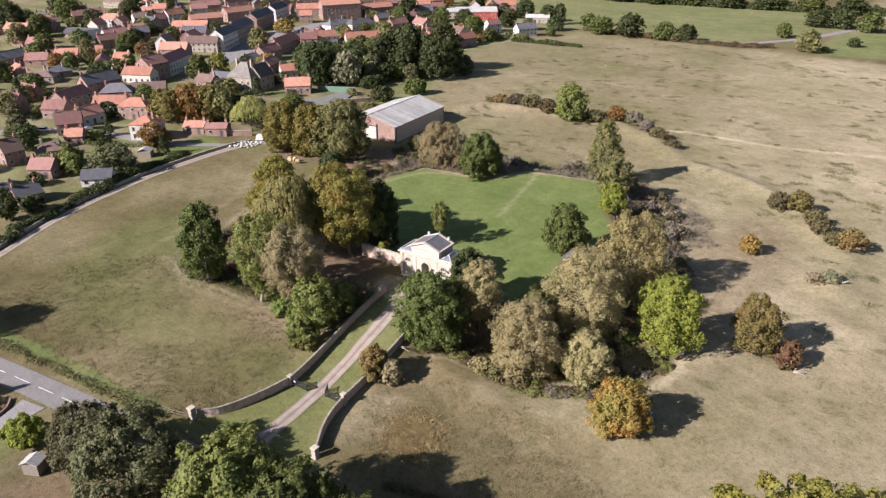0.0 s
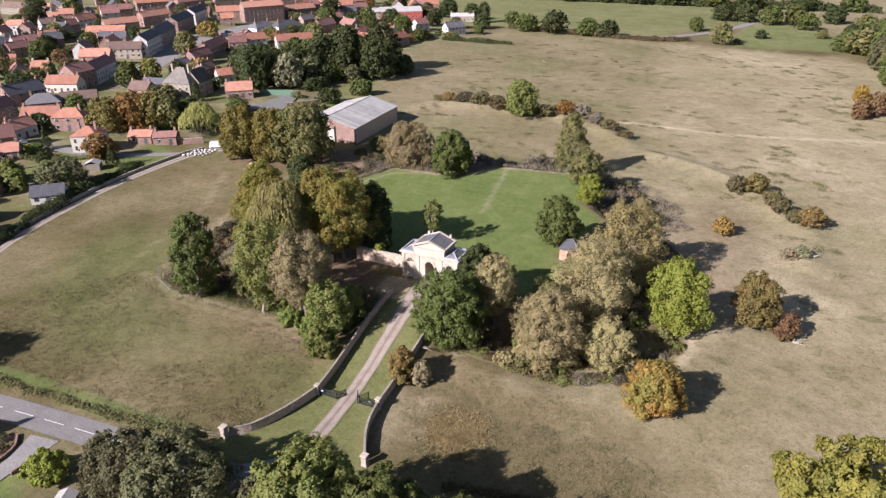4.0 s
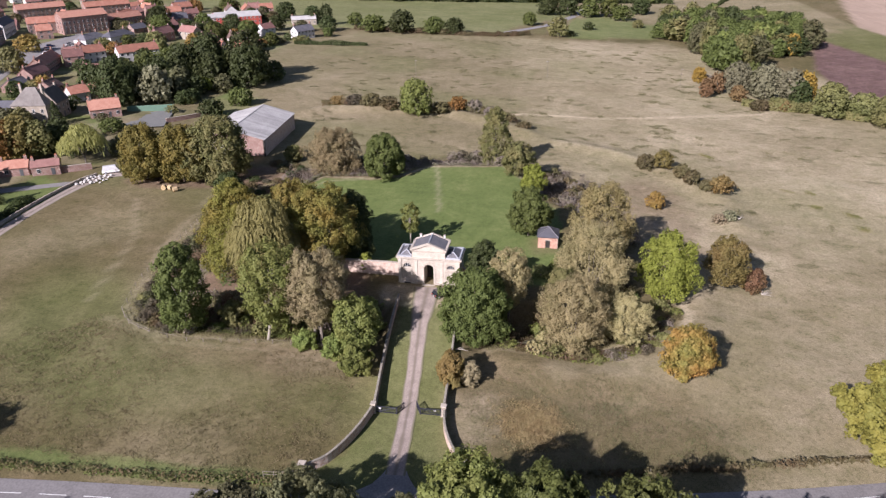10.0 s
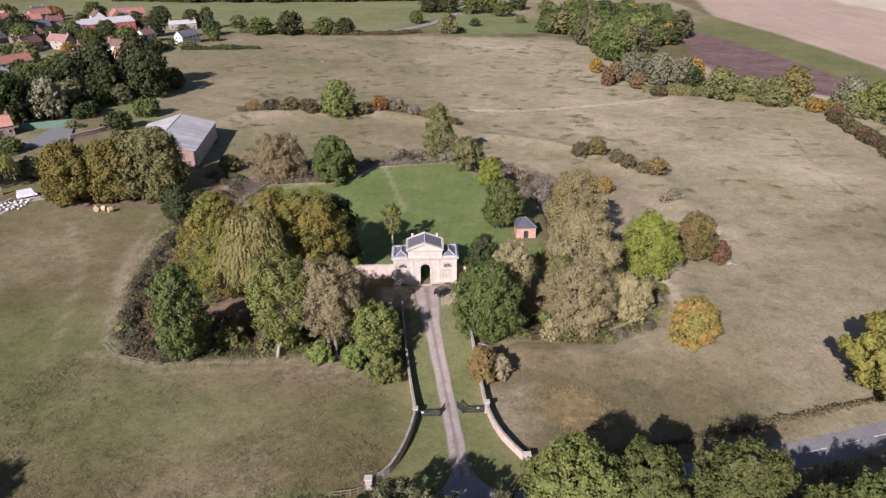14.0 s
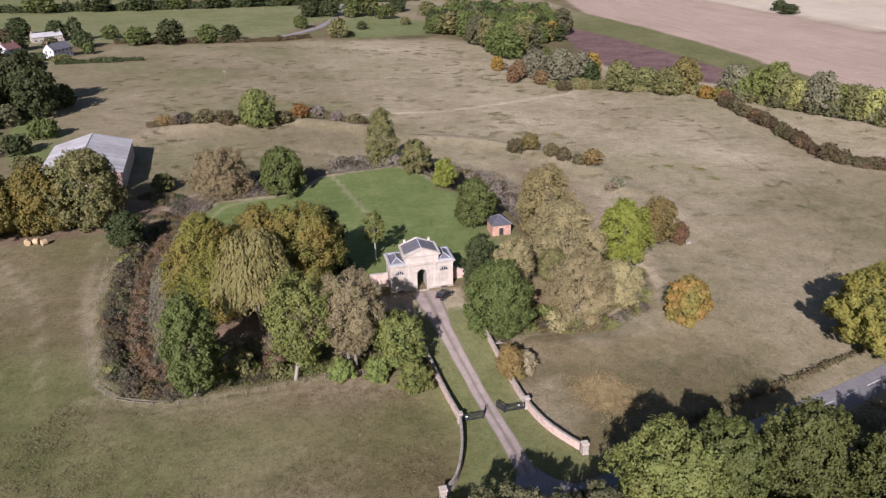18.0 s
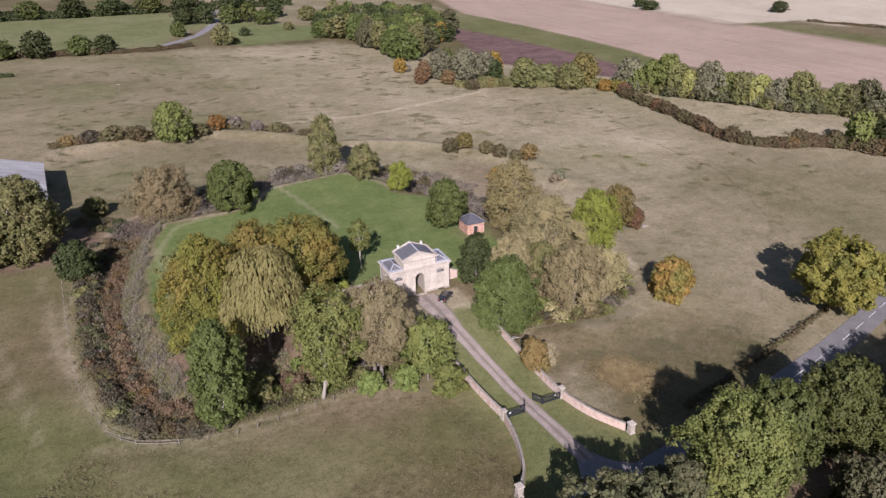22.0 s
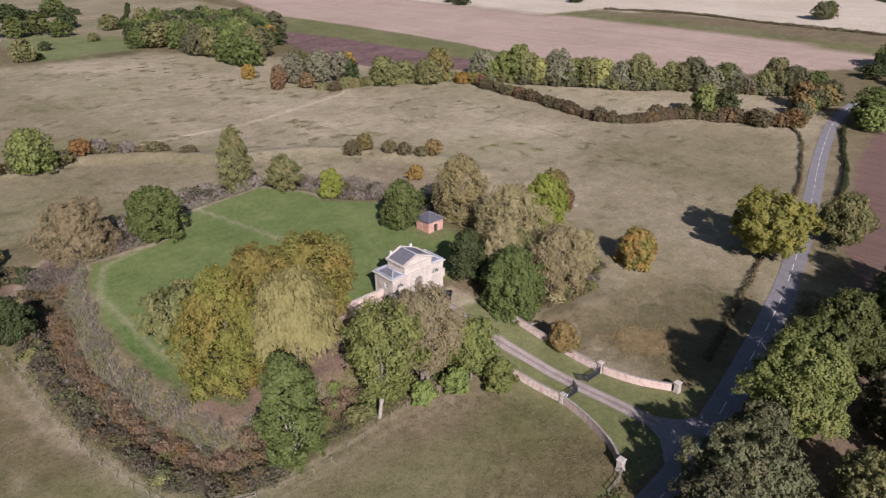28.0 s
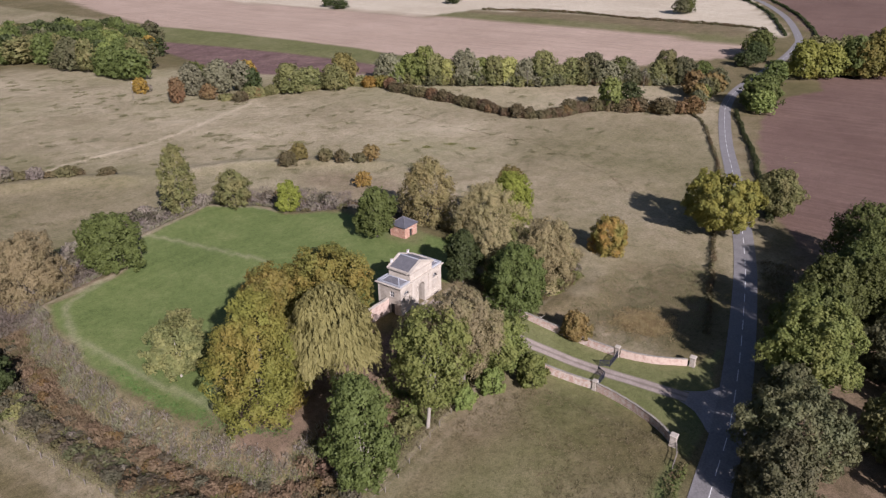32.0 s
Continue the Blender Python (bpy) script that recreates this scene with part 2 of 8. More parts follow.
LEAD = plain("lead_sheet", (0.33, 0.35, 0.38), (0.50, 0.51, 0.53), 1.0, 0.45, 0.3, fine=8)
SHEET = plain("cement_sheet", (0.27, 0.26, 0.25), (0.42, 0.41, 0.39), 0.25, 0.85, fine=4)
IRON = plain("dark_painted_iron", (0.012, 0.014, 0.022), (0.03, 0.032, 0.045), 4, 0.45, 0.0)
RUBBLE = plain("pale_rubble", (0.34, 0.325, 0.30), (0.50, 0.48, 0.45), 1.5, 0.9)
WOOD = plain("grey_wood", (0.13, 0.11, 0.09), (0.24, 0.21, 0.175), 3, 0.9)
WHITE = plain("white_paint", (0.52, 0.51, 0.49), (0.66, 0.65, 0.63), 0.8, 0.6, bump=0.1)
GLASS_DARK = plain("window_glass", (0.015, 0.018, 0.022), (0.03, 0.034, 0.04), 1.0, 0.08, bump=0.0)
# near black: painted shade within openings, also dark timber doors, posts and gratings
DARK = plain("dark_interior", (0.012, 0.011, 0.010), (0.03, 0.026, 0.022), 1.0, 0.9)
CREAM = plain("cream_render", (0.38, 0.35, 0.305), (0.48, 0.445, 0.395), 0.5, 0.85)
PINK = plain("pink_cladding", (0.36, 0.28, 0.245), (0.44, 0.35, 0.31), 0.5, 0.7)
RED_METAL = plain("red_cladding", (0.35, 0.05, 0.04), (0.42, 0.08, 0.06), 0.5, 0.5)
ASPHALT = plain("asphalt", (0.160, 0.150, 0.145), (0.225, 0.213, 0.206), 0.35, 0.9, fine=3.0)
PAINT_LINE = plain("road_paint", (0.55, 0.55, 0.53), (0.72, 0.72, 0.7), 2.0, 0.7)
TYRE = plain("tyre_rubber", (0.012, 0.012, 0.012), (0.025, 0.025, 0.025), 5, 0.85)
BALE = plain("straw_bale", (0.36, 0.26, 0.13), (0.5, 0.38, 0.21), 3, 0.95, fine=18, bump=0.6)
TERRACOTTA = plain("chimney_pot", (0.38, 0.15, 0.08), (0.46, 0.2, 0.11), 4, 0.85)


def brick_mat(name, a, b, mortar, wash=None, amount=0.4):
    m, n, l, p = node_mat(name)
    tc, mp, bt = n.new("ShaderNodeTexCoord"), n.new("ShaderNodeMapping"), n.new("ShaderNodeTexBrick")
    mp.inputs["Rotation"].default_value = (radians(90), 0, 0)
    l.new(tc.outputs["Object"], mp.inputs[0])
    l.new(mp.outputs[0], bt.inputs["Vector"])
    for key, value in (("Color1", (*a, 1)), ("Color2", (*b, 1)), ("Mortar", (*mortar, 1)), ("Scale", 1.0), ("Mortar Size", 0.008), ("Brick Width", 0.225), ("Row Height", 0.075)):
        bt.inputs[key].default_value = value
    c = bt.outputs["Color"]
    k = noise_node(n, l, 0.9, 5)
    c = mix_node(n, l, ramp_node(n, l, k, [(0.35, (0, 0, 0)), (0.65, (0.6, 0.6, 0.6))]), c, tuple(v * 0.6 for v in a))
    if wash:
        w = noise_node(n, l, 1.6, 5, 0.7)
        c = mix_node(n, l, ramp_node(n, l, w, [(0.62 - amount * 0.4, (0, 0, 0)), (0.72 - amount * 0.3, (1, 1, 1))]), c, wash)
    l.new(c, p.inputs["Base Color"])
    p.inputs["Roughness"].default_value = 0.9
    bump_node(n, l, p, bt.outputs["Fac"], 0.4, -0.01)
    return m


BRICK = brick_mat("red_brick", (0.28, 0.16, 0.13), (0.215, 0.12, 0.1), (0.34, 0.29, 0.25))
OLD_BRICK = brick_mat("limewashed_brick", (0.42, 0.265, 0.205), (0.34, 0.205, 0.16), (0.5, 0.44, 0.37), (0.46, 0.395, 0.335), 0.5)
PINK_BRICK = brick_mat("pale_pink_brick", (0.43, 0.285, 0.225), (0.36, 0.225, 0.175), (0.44, 0.36, 0.31), (0.47, 0.365, 0.295), 0.6)


def tile_mat(name, a, b):
    m, n, l, p = node_mat(name)
    tc, wv = n.new("ShaderNodeTexCoord"), n.new("ShaderNodeTexWave")
    wv.bands_direction = "Z"
    wv.inputs["Scale"].default_value, wv.inputs["Distortion"].default_value = 2.2, 0.6
    l.new(tc.outputs["Object"], wv.inputs["Vector"])
    big = noise_node(n, l, 0.5, 5, 0.7)
    inf = n.new("ShaderNodeObjectInfo")
    k = math_node(n, l, "ADD", big, math_node(n, l, "MULTIPLY", math_node(n, l, "SUBTRACT", inf.outputs["Random"], 0.5), 0.5))
    c = ramp_node(n, l, k, [(0.25, tuple(v * 0.7 for v in a)), (0.5, a), (0.75, b)])
    c = mix_node(n, l, math_node(n, l, "MULTIPLY", wv.outputs["Fac"], 0.3), c, tuple(v * 0.45 for v in a))
    l.new(c, p.inputs["Base Color"])
    p.inputs["Roughness"].default_value = 0.85
    bump_node(n, l, p, wv.outputs["Fac"], 0.5, 0.03)
    return m


ROOFS = {
    "orange": tile_mat("orange_pantiles", (0.345, 0.150, 0.100), (0.43, 0.220, 0.156)),
    "red": tile_mat("red_tiles", (0.200, 0.096, 0.082), (0.280, 0.146, 0.124)),
    "brown": tile_mat("brown_tiles", (0.155, 0.098, 0.08), (0.22, 0.150, 0.125)),
    "slate": tile_mat("blue_slates", (0.085, 0.085, 0.10), (0.15, 0.145, 0.155)),
    "stonegrey": tile_mat("grey_stone_slates", (0.125, 0.112, 0.10), (0.19, 0.172, 0.155)),
    "sheet": SHEET,
}
WALLS = {"brick": BRICK, "cream": CREAM, "white": plain("whitewash", (0.41, 0.40, 0.39), (0.54, 0.53, 0.515), 0.6, 0.8), "stone": plain("rubble_stone", (0.2, 0.17, 0.135), (0.33, 0.285, 0.23), 0.8, 0.9, fine=6, bump=0.5), "redmetal": RED_METAL, "pink": PINK}


def ground_mat():
    """One sheet of land: the zone weights choose turf, dry pasture, earth, crops; noise at four scales breaks each up."""
    m, n, l, p = node_mat("land")
    za, zb = n.new("ShaderNodeVertexColor"), n.new("ShaderNodeVertexColor")
    za.layer_name, zb.layer_name = "zone_a", "zone_b"
    sa, sb = n.new("ShaderNodeSeparateColor"), n.new("ShaderNodeSeparateColor")
    l.new(za.outputs[0], sa.inputs[0])
    l.new(zb.outputs[0], sb.inputs[0])
    huge, big, mid, small = noise_node(n, l, 0.018, 4), noise_node(n, l, 0.09, 6, 0.65), noise_node(n, l, 0.6, 5, 0.65), noise_node(n, l, 3.2, 4, 0.7)
    streak = noise_node(n, l, 0.16, 5, 0.6, stretch=(0.7, 1.15, 1))
    blend = math_node(n, l, "ADD", math_node(n, l, "MULTIPLY", big, 0.45), math_node(n, l, "ADD", math_node(n, l, "MULTIPLY", mid, 0.3), math_node(n, l, "MULTIPLY", small, 0.25)))
    wide = math_node(n, l, "ADD", math_node(n, l, "MULTIPLY", huge, 0.5), math_node(n, l, "MULTIPLY", blend, 0.5))
    spots = noise_node(n, l, 0.17, 3, 0.5, stretch=(0.6, 1.2, 1))
    meadow = ramp_node(n, l, wide, [(0.36, (0.067, 0.062, 0.027)), (0.45, (0.104, 0.0895, 0.042)), (0.54, (0.137, 0.112, 0.062)), (0.64, (0.174, 0.142, 0.090))])
    dry = ramp_node(n, l, math_node(n, l, "ADD", math_node(n, l, "MULTIPLY", streak, 0.1), math_node(n, l, "MULTIPLY", wide, 0.9)),
                    [(0.36, (0.160, 0.135, 0.080)), (0.45, (0.232, 0.198, 0.128)), (0.54, (0.296, 0.254, 0.172)), (0.66, (0.375, 0.327, 0.234))])
    dry = mix_node(n, l, ramp_node(n, l, spots, [(0.635, (0, 0, 0)), (0.69, (0.6, 0.6, 0.6))]), dry, (0.115, 0.108, 0.058))
    dry = mix_node(n, l, ramp_node(n, l, noise_node(n, l, 0.011, 3), [(0.45, (0, 0, 0)), (0.62, (0.55, 0.55, 0.55))]), dry, (0.19, 0.178, 0.098))
    lawn = ramp_node(n, l, blend, [(0.34, (0.072, 0.100, 0.031)), (0.5, (0.110, 0.143, 0.046)), (0.66, (0.166, 0.184, 0.072))])
    path = ramp_node(n, l, blend, [(0.35, (0.33, 0.278, 0.195)), (0.65, (0.48, 0.415, 0.305))])
    plough = ramp_node(n, l, wide, [(0.35, (0.105, 0.066, 0.053)), (0.65, (0.155, 0.103, 0.083))])
    tilled = ramp_node(n, l, wide, [(0.35, (0.275, 0.207, 0.158)), (0.65, (0.365, 0.282, 0.222))])
    stubble = ramp_node(n, l, wide, [(0.35, (0.36, 0.31, 0.23)), (0.65, (0.46, 0.41, 0.32))])
    litter = ramp_node(n, l, blend, [(0.35, (0.10, 0.072, 0.048)), (0.65, (0.21, 0.15, 0.105))])
    crop = ramp_node(n, l, blend, [(0.4, (0.085, 0.052, 0.05)), (0.6, (0.17, 0.112, 0.1))])
    c = mix_node(n, l, sa.outputs[0], meadow, dry)
    c = mix_node(n, l, sb.outputs[2], c, stubble)
    c = mix_node(n, l, sb.outputs[1], c, tilled)
    c = mix_node(n, l, sb.outputs[0], c, plough)
    c = mix_node(n, l, zb.outputs[1], c, crop)
    c = mix_node(n, l, sa.outputs[1], c, lawn)
    c = mix_node(n, l, za.outputs[1], c, litter)
    c = mix_node(n, l, sa.outputs[2], c, path)
    worked = math_node(n, l, "MAXIMUM", sb.outputs[0], math_node(n, l, "MAXIMUM", sb.outputs[1], sb.outputs[2]))
    furrow = noise_node(n, l, 0.35, 3, 0.6, stretch=(1.6, 0.05, 1), turn=72)
    c = mix_node(n, l, math_node(n, l, "MULTIPLY", worked, 0.8), c, mix_node(n, l, 1.0, c, ramp_node(n, l, furrow, [(0.35, (0.86, 0.85, 0.84)), (0.65, (1.12, 1.12, 1.12))]), "MULTIPLY"))
    rough_k = math_node(n, l, "SUBTRACT", 1.0, math_node(n, l, "MULTIPLY", math_node(n, l, "MAXIMUM", sa.outputs[1], worked), 0.6))
    tuss = noise_node(n, l, 1.3, 4, 0.75)
    fleck = noise_node(n, l, 5.5, 3, 0.7)
    patch = noise_node(n, l, 0.28, 5, 0.7)
    c = mix_node(n, l, rough_k, c, mix_node(n, l, 1.0, c, ramp_node(n, l, patch, [(0.32, (0.80, 0.83, 0.74)), (0.5, (1.0, 0.99, 0.97)), (0.68, (1.14, 1.12, 1.13))]), "MULTIPLY"))
    c = mix_node(n, l, rough_k, c, mix_node(n, l, 1.0, c, ramp_node(n, l, tuss, [(0.34, (0.68, 0.70, 0.63)), (0.46, (1.0, 1.0, 1.0)), (0.66, (1.16, 1.15, 1.13))]), "MULTIPLY"))
    c = mix_node(n, l, 1.0, c, ramp_node(n, l, fleck, [(0.34, (0.72, 0.72, 0.7)), (0.66, (1.25, 1.25, 1.25))]), "MULTIPLY")
    l.new(c, p.inputs["Base Color"])
    p.inputs["Roughness"].default_value, p.inputs["Specular IOR Level"].default_value = 0.95, 0.1
    bump_node(n, l, p, math_node(n, l, "ADD", math_node(n, l, "MULTIPLY", mid, 1.2), small), 0.45, 0.12)
    return m


GROUND = ground_mat()


def gravel_mat():
    """Stony track: two pale wheel lines, a darker crown, grassy edges."""
    m, n, l, p = node_mat("gravel_track")
    big, fine = noise_node(n, l, 0.5, 5, 0.7), noise_node(n, l, 5.0, 4, 0.7)
    c = ramp_node(n, l, big, [(0.3, (0.19, 0.15, 0.125)), (0.55, (0.29, 0.235, 0.20)), (0.75, (0.36, 0.30, 0.26))])
    c = mix_node(n, l, 0.35, c, ramp_node(n, l, fine, [(0.35, (0.13, 0.105, 0.09)), (0.65, (0.42, 0.36, 0.31))]))
    at = n.new("ShaderNodeAttribute")
    at.attribute_name = "across"
    off = math_node(n, l, "ABSOLUTE", at.outputs["Fac"])
    off = math_node(n, l, "ADD", off, math_node(n, l, "MULTIPLY", math_node(n, l, "SUBTRACT", big, 0.5), 0.16))
    crown = ramp_node(n, l, off, [(0.02, (0.85, 0.85, 0.85)), (0.15, (0, 0, 0))])
    edge = ramp_node(n, l, off, [(0.36, (0, 0, 0)), (0.47, (0.9, 0.9, 0.9))])
    c = mix_node(n, l, crown, c, (0.15, 0.125, 0.095))
    c = mix_node(n, l, edge, c, (0.12, 0.118, 0.055))
    l.new(c, p.inputs["Base Color"])
    p.inputs["Roughness"].default_value = 0.95
    bump_node(n, l, p, fine, 0.4, 0.04)
    return m


GRAVEL = gravel_mat()


# ---- mesh helpers ----
def mesh_from(name, verts, faces, materials):
    me = bpy.data.meshes.new(name)
    me.from_pydata([tuple(v) for v in verts], [], [tuple(f) for f in faces])
    for m in materials:
        me.materials.append(m)
    me.update()
    return me


def quads_mesh(name, co, material):
    """A mesh of loose leaves from an array (n, corners, 3)."""
    count, k = co.shape[:2]
    me = bpy.data.meshes.new(name)
    me.vertices.add(count * k)
    me.vertices.foreach_set("co", co.astype(np.float32).ravel())
    me.loops.add(count * k)
    me.loops.foreach_set("vertex_index", np.arange(count * k, dtype=np.int32))
    me.polygons.add(count)
    me.polygons.foreach_set("loop_start", np.arange(0, count * k, k, dtype=np.int32))
    me.materials.append(material)
    me.update(calc_edges=True)
    return me


def thing(name, label, category, at=(0, 0, 0), turn=0.0, group="", kind=""):
    ob = new(name)
    ob.empty_display_size = 0.5
    ob.matrix_basis = pose(*at, 0, 0, turn)
    return tagged(ob, label, category, group, kind)


def part(name, data, material, parent, label="", at=None, turn=0.0):
    """Links a bmesh or a ready mesh as one mesh object under a thing or a part."""
    if isinstance(data, bmesh.types.BMesh):
        me = bpy.data.meshes.new(name)
        data.to_mesh(me)
        data.free()
        me.materials.append(material)
    else:
        me = data
    ob = new(name, me)
    ob.parent = parent
    if at is not None:
        ob.matrix_basis = pose(*at, 0, 0, turn)
    if label:
        ob["label"] = label
    return ob


def dressed(ob, material):
    """Gives this object alone its own material on a shared mesh."""
    ob.material_slots[0].link = "OBJECT"
    ob.material_slots[0].material = material
    return ob


def add_box(bm, x0, x1, y0, y1, z0, z1, bevel=0.0):
    made = bmesh.ops.create_cube(bm, size=1.0, matrix=Matrix.LocRotScale(((x0 + x1) / 2, (y0 + y1) / 2, (z0 + z1) / 2), None, (x1 - x0, y1 - y0, z1 - z0)))
    if bevel:
        edges = list({e for v in made["verts"] for e in v.link_edges})
        bmesh.ops.bevel(bm, geom=edges, offset=bevel, segments=1, affect="EDGES")
    return bm


def box(x0, x1, y0, y1, z0, z1, bevel=0.0):
    return add_box(bmesh.new(), x0, x1, y0, y1, z0, z1, bevel)


def prism(outline, y0, y1):
    """An outline in x, z drawn out along y."""
    bm = bmesh.new()
    a = [bm.verts.new((x, y0, z)) for x, z in outline]
    b = [bm.verts.new((x, y1, z)) for x, z in outline]
    bm.faces.new(a)
    bm.faces.new(b[::-1])
    for i in range(len(a)):
        j = (i + 1) % len(a)
        bm.faces.new((a[j], a[i], b[i], b[j]))
    bmesh.ops.recalc_face_normals(bm, faces=bm.faces)
    return bm


def tube(bm, points, radii, sides=7):
    rings = []
    for i, (p, r) in enumerate(zip(points, radii)):
        p = Vector(p)
        along = (Vector(points[min(i + 1, len(points) - 1)]) - Vector(points[max(i - 1, 0)])).normalized()
        u = along.orthogonal().normalized()
        v = along.cross(u)
        rings.append([bm.verts.new(p + (u * math.cos(a) + v * math.sin(a)) * r) for a in (2 * math.pi * k / sides for k in range(sides))])
    for lo, hi in zip(rings, rings[1:]):
        for k in range(sides):
            bm.faces.new((lo[k], lo[(k + 1) % sides], hi[(k + 1) % sides], hi[k]))
    bm.faces.new(rings[-1])
    return bm


def smooth_line(points, step):
    """A curve through the points, cut into even steps."""
    pts = [np.array(p, float) for p in points]
    pts = [2 * pts[0] - pts[1]] + pts + [2 * pts[-1] - pts[-2]]
    out = []
    for p0, p1, p2, p3 in zip(pts, pts[1:], pts[2:], pts[3:]):
        count = max(2, int(np.hypot(*(p2 - p1)[:2]) / step))
        for k in range(count):
            t = k / count
            out.append(0.5 * (2 * p1 + (p2 - p0) * t + (2 * p0 - 5 * p1 + 4 * p2 - p3) * t * t + (3 * p1 - p0 - 3 * p2 + p3) * t ** 3))
    out.append(pts[-2])
    return np.array(out)


def normals_of(line):
    d = np.gradient(line, axis=0)
    d /= np.hypot(d[:, 0], d[:, 1])[:, None]
    return np.stack([-d[:, 1], d[:, 0]], 1)


def strip(name, points, widths, material, lift, label, category, step=2.0, across=6, ragged=0.0):
    """A road or track laid on the land."""
    line = smooth_line(points, step)
    side = normals_of(line)
    w = np.interp(np.linspace(0, 1, len(line)), np.linspace(0, 1, len(widths)), widths)
    verts, faces, spread = [], [], []
    for i in range(len(line)):
        for k in range(across + 1):
            f = k / across - 0.5
            spread.append(f)
            edge = ragged * (wobble(i * step, k * 9.0, 2.3, 1) if k in (0, across) else 0)
            x, y = line[i] + side[i] * (f * w[i] + edge)
            verts.append((x, y, ground_z(x, y) + lift + (0.05 * (0.25 - f * f))))
    for i in range(len(line) - 1):
        for k in range(across):
            a = i * (across + 1) + k
            faces.append((a + across + 1, a + across + 2, a + 1, a))
    me = mesh_from(name, verts, faces, [material])
    me.attributes.new("across", "FLOAT", "POINT").data.foreach_set("value", np.array(spread, dtype=np.float32))
    return tagged(new(name, me), label, category, kind="structure")


# ---- land ----
LAWN = [(-49, 0), (-51, 21), (-47.5, 46), (-44, 57.5), (-30, 57), (-21, 60.5), (-14, 71), (9, 75), (15.5, 64), (18.5, 51), (27, 41), (28, 14), (26, -2), (11, -4), (9, -1), (-9, -1), (-16, 4), (-28, 10), (-38, 8)]
VERGE = [(-3.6, -13), (-2.4, -42), (-2.4, -47), (-4, -55), (-8, -60), (-10, -63.5), (24, -58.5), (15.5, -56), (13.5, -53), (11, -46), (9.6, -31), (8.2, -13)]
TILLED_FIELD = [(300, 700), (262, 560), (236, 450), (243, 370), (246, 300), (246, 240), (241, 200), (245, 165), (250, 142), (274, 67), (332, 22), (361, 12), (370, 40), (377, 93), (384, 205), (373, 277), (373, 376), (361, 480), (420, 900), (300, 900)]
ROUGH_STRIP = [(361, 12), (370, 40), (377, 93), (384, 205), (373, 277), (420, 262), (438, 189), (433, 117), (430, 41), (401, 20)]
WEEDY_STRIP = [(399, 18), (398, 93), (408, 205), (400, 262), (420, 262), (438, 189), (433, 117), (430, 41)]
STUBBLE_FIELD = [(405, 18), (430, 41), (433, 117), (438, 189), (420, 262), (373, 277), (373, 376), (361, 480), (420, 900), (1200, 900), (1200, 250), (606, 105), (575, 78), (410, 12)]
PLOUGHED_FIELD = [(84, -78), (84, -60), (106, -49.5), (133.5, -42.5), (144.8, -38.5), (178, -27.6), (208, -21.4), (241.7, -19.6), (254, -23), (272, -33), (330, -16), (412, -6), (580, 62), (615, 95), (1200, 230), (1200, -600), (120, -600)]
CROP_FIELD = [(178, 350), (193, 398), (204, 335), (211, 270), (214, 220), (213, 190), (200, 168), (168, 210), (158, 240), (163, 290)]
GREEN_STRIP = [(193, 398), (236, 450), (243, 370), (246, 300), (246, 240), (241, 200), (238, 160), (222, 160), (213, 190), (214, 220), (211, 270), (204, 335)]
FAR_GREEN = [(-200, 330), (-119, 358), (-14, 368), (-16, 390), (28, 470), (0, 560), (-260, 620), (-330, 450)]
GARDENS = [(-119, 6), (-134, 30), (-130, 46), (-116, 39), (-114, 22)]
BARE_BANKS = [(-58, 40), (-70, 48), (-96, 42), (-104, 48), (-96, 58), (-66, 70), (-52, 66)]
VILLAGE = [(-116, -60), (-124, 10), (-136, 50), (-118, 60), (-100, 66), (-96, 130), (-112, 160), (-140, 200), (-145, 320), (-200, 420), (-500, 420), (-560, 0), (-300, -120)]
EAST_PASTURE = [(58, -60), (60, -40), (48, -32), (30, -26), (58, -6), (44, 40), (24, 80), (-15, 92), (-60, 84), (-100, 75), (-150, 280), (-110, 345), (90, 350), (240, 150), (250, 10), (100, -44)]
MOAT_PATHS = [[(-33, 57), (-42, 54), (-47.5, 41), (-47, 27), (-47, 16), (-45, 1)], [(-12, 74), (-8, 54), (-4.5, 36)]]
FIELD_PATHS = [[(-6, 147), (9.4, 153.1), (27.9, 153.6), (47, 155.1), (77.3, 164.8), (107.8, 176.5), (113, 180)], [(54, 7), (55, -3), (53.5, -9)], [(24, 116), (44, 108), (58, 96)], [(105, 165), (110, 172), (118, 186)], [(0, 78), (12, 78), (18, 66)], [(-55, 52), (-44, 60), (-22, 62)]]
FAINT_PATHS = [[(104, -2), (110, 30), (96, 70), (100, 120)], [(-58, -22), (-68, 5), (-72, 40)], [(-62, -26), (-46, -32), (-12, -30)], [(-70, -20), (-78, 10), (-92, 34)]]


def axis(near0, near1, mid0, mid1, far):
    """Grid lines: 1.05 m near the moat, 2 m over the fields round it, then wider and wider."""
    grow = np.cumsum(2.0 * 1.09 ** np.arange(1, 64))
    grow = np.append(grow[grow < far - 300], far - 300)
    return np.concatenate([(mid0 - grow)[::-1], np.arange(mid0, near0, 2.0), np.arange(near0, near1, 1.05), np.arange(near1, mid1, 2.0), mid1 + grow])


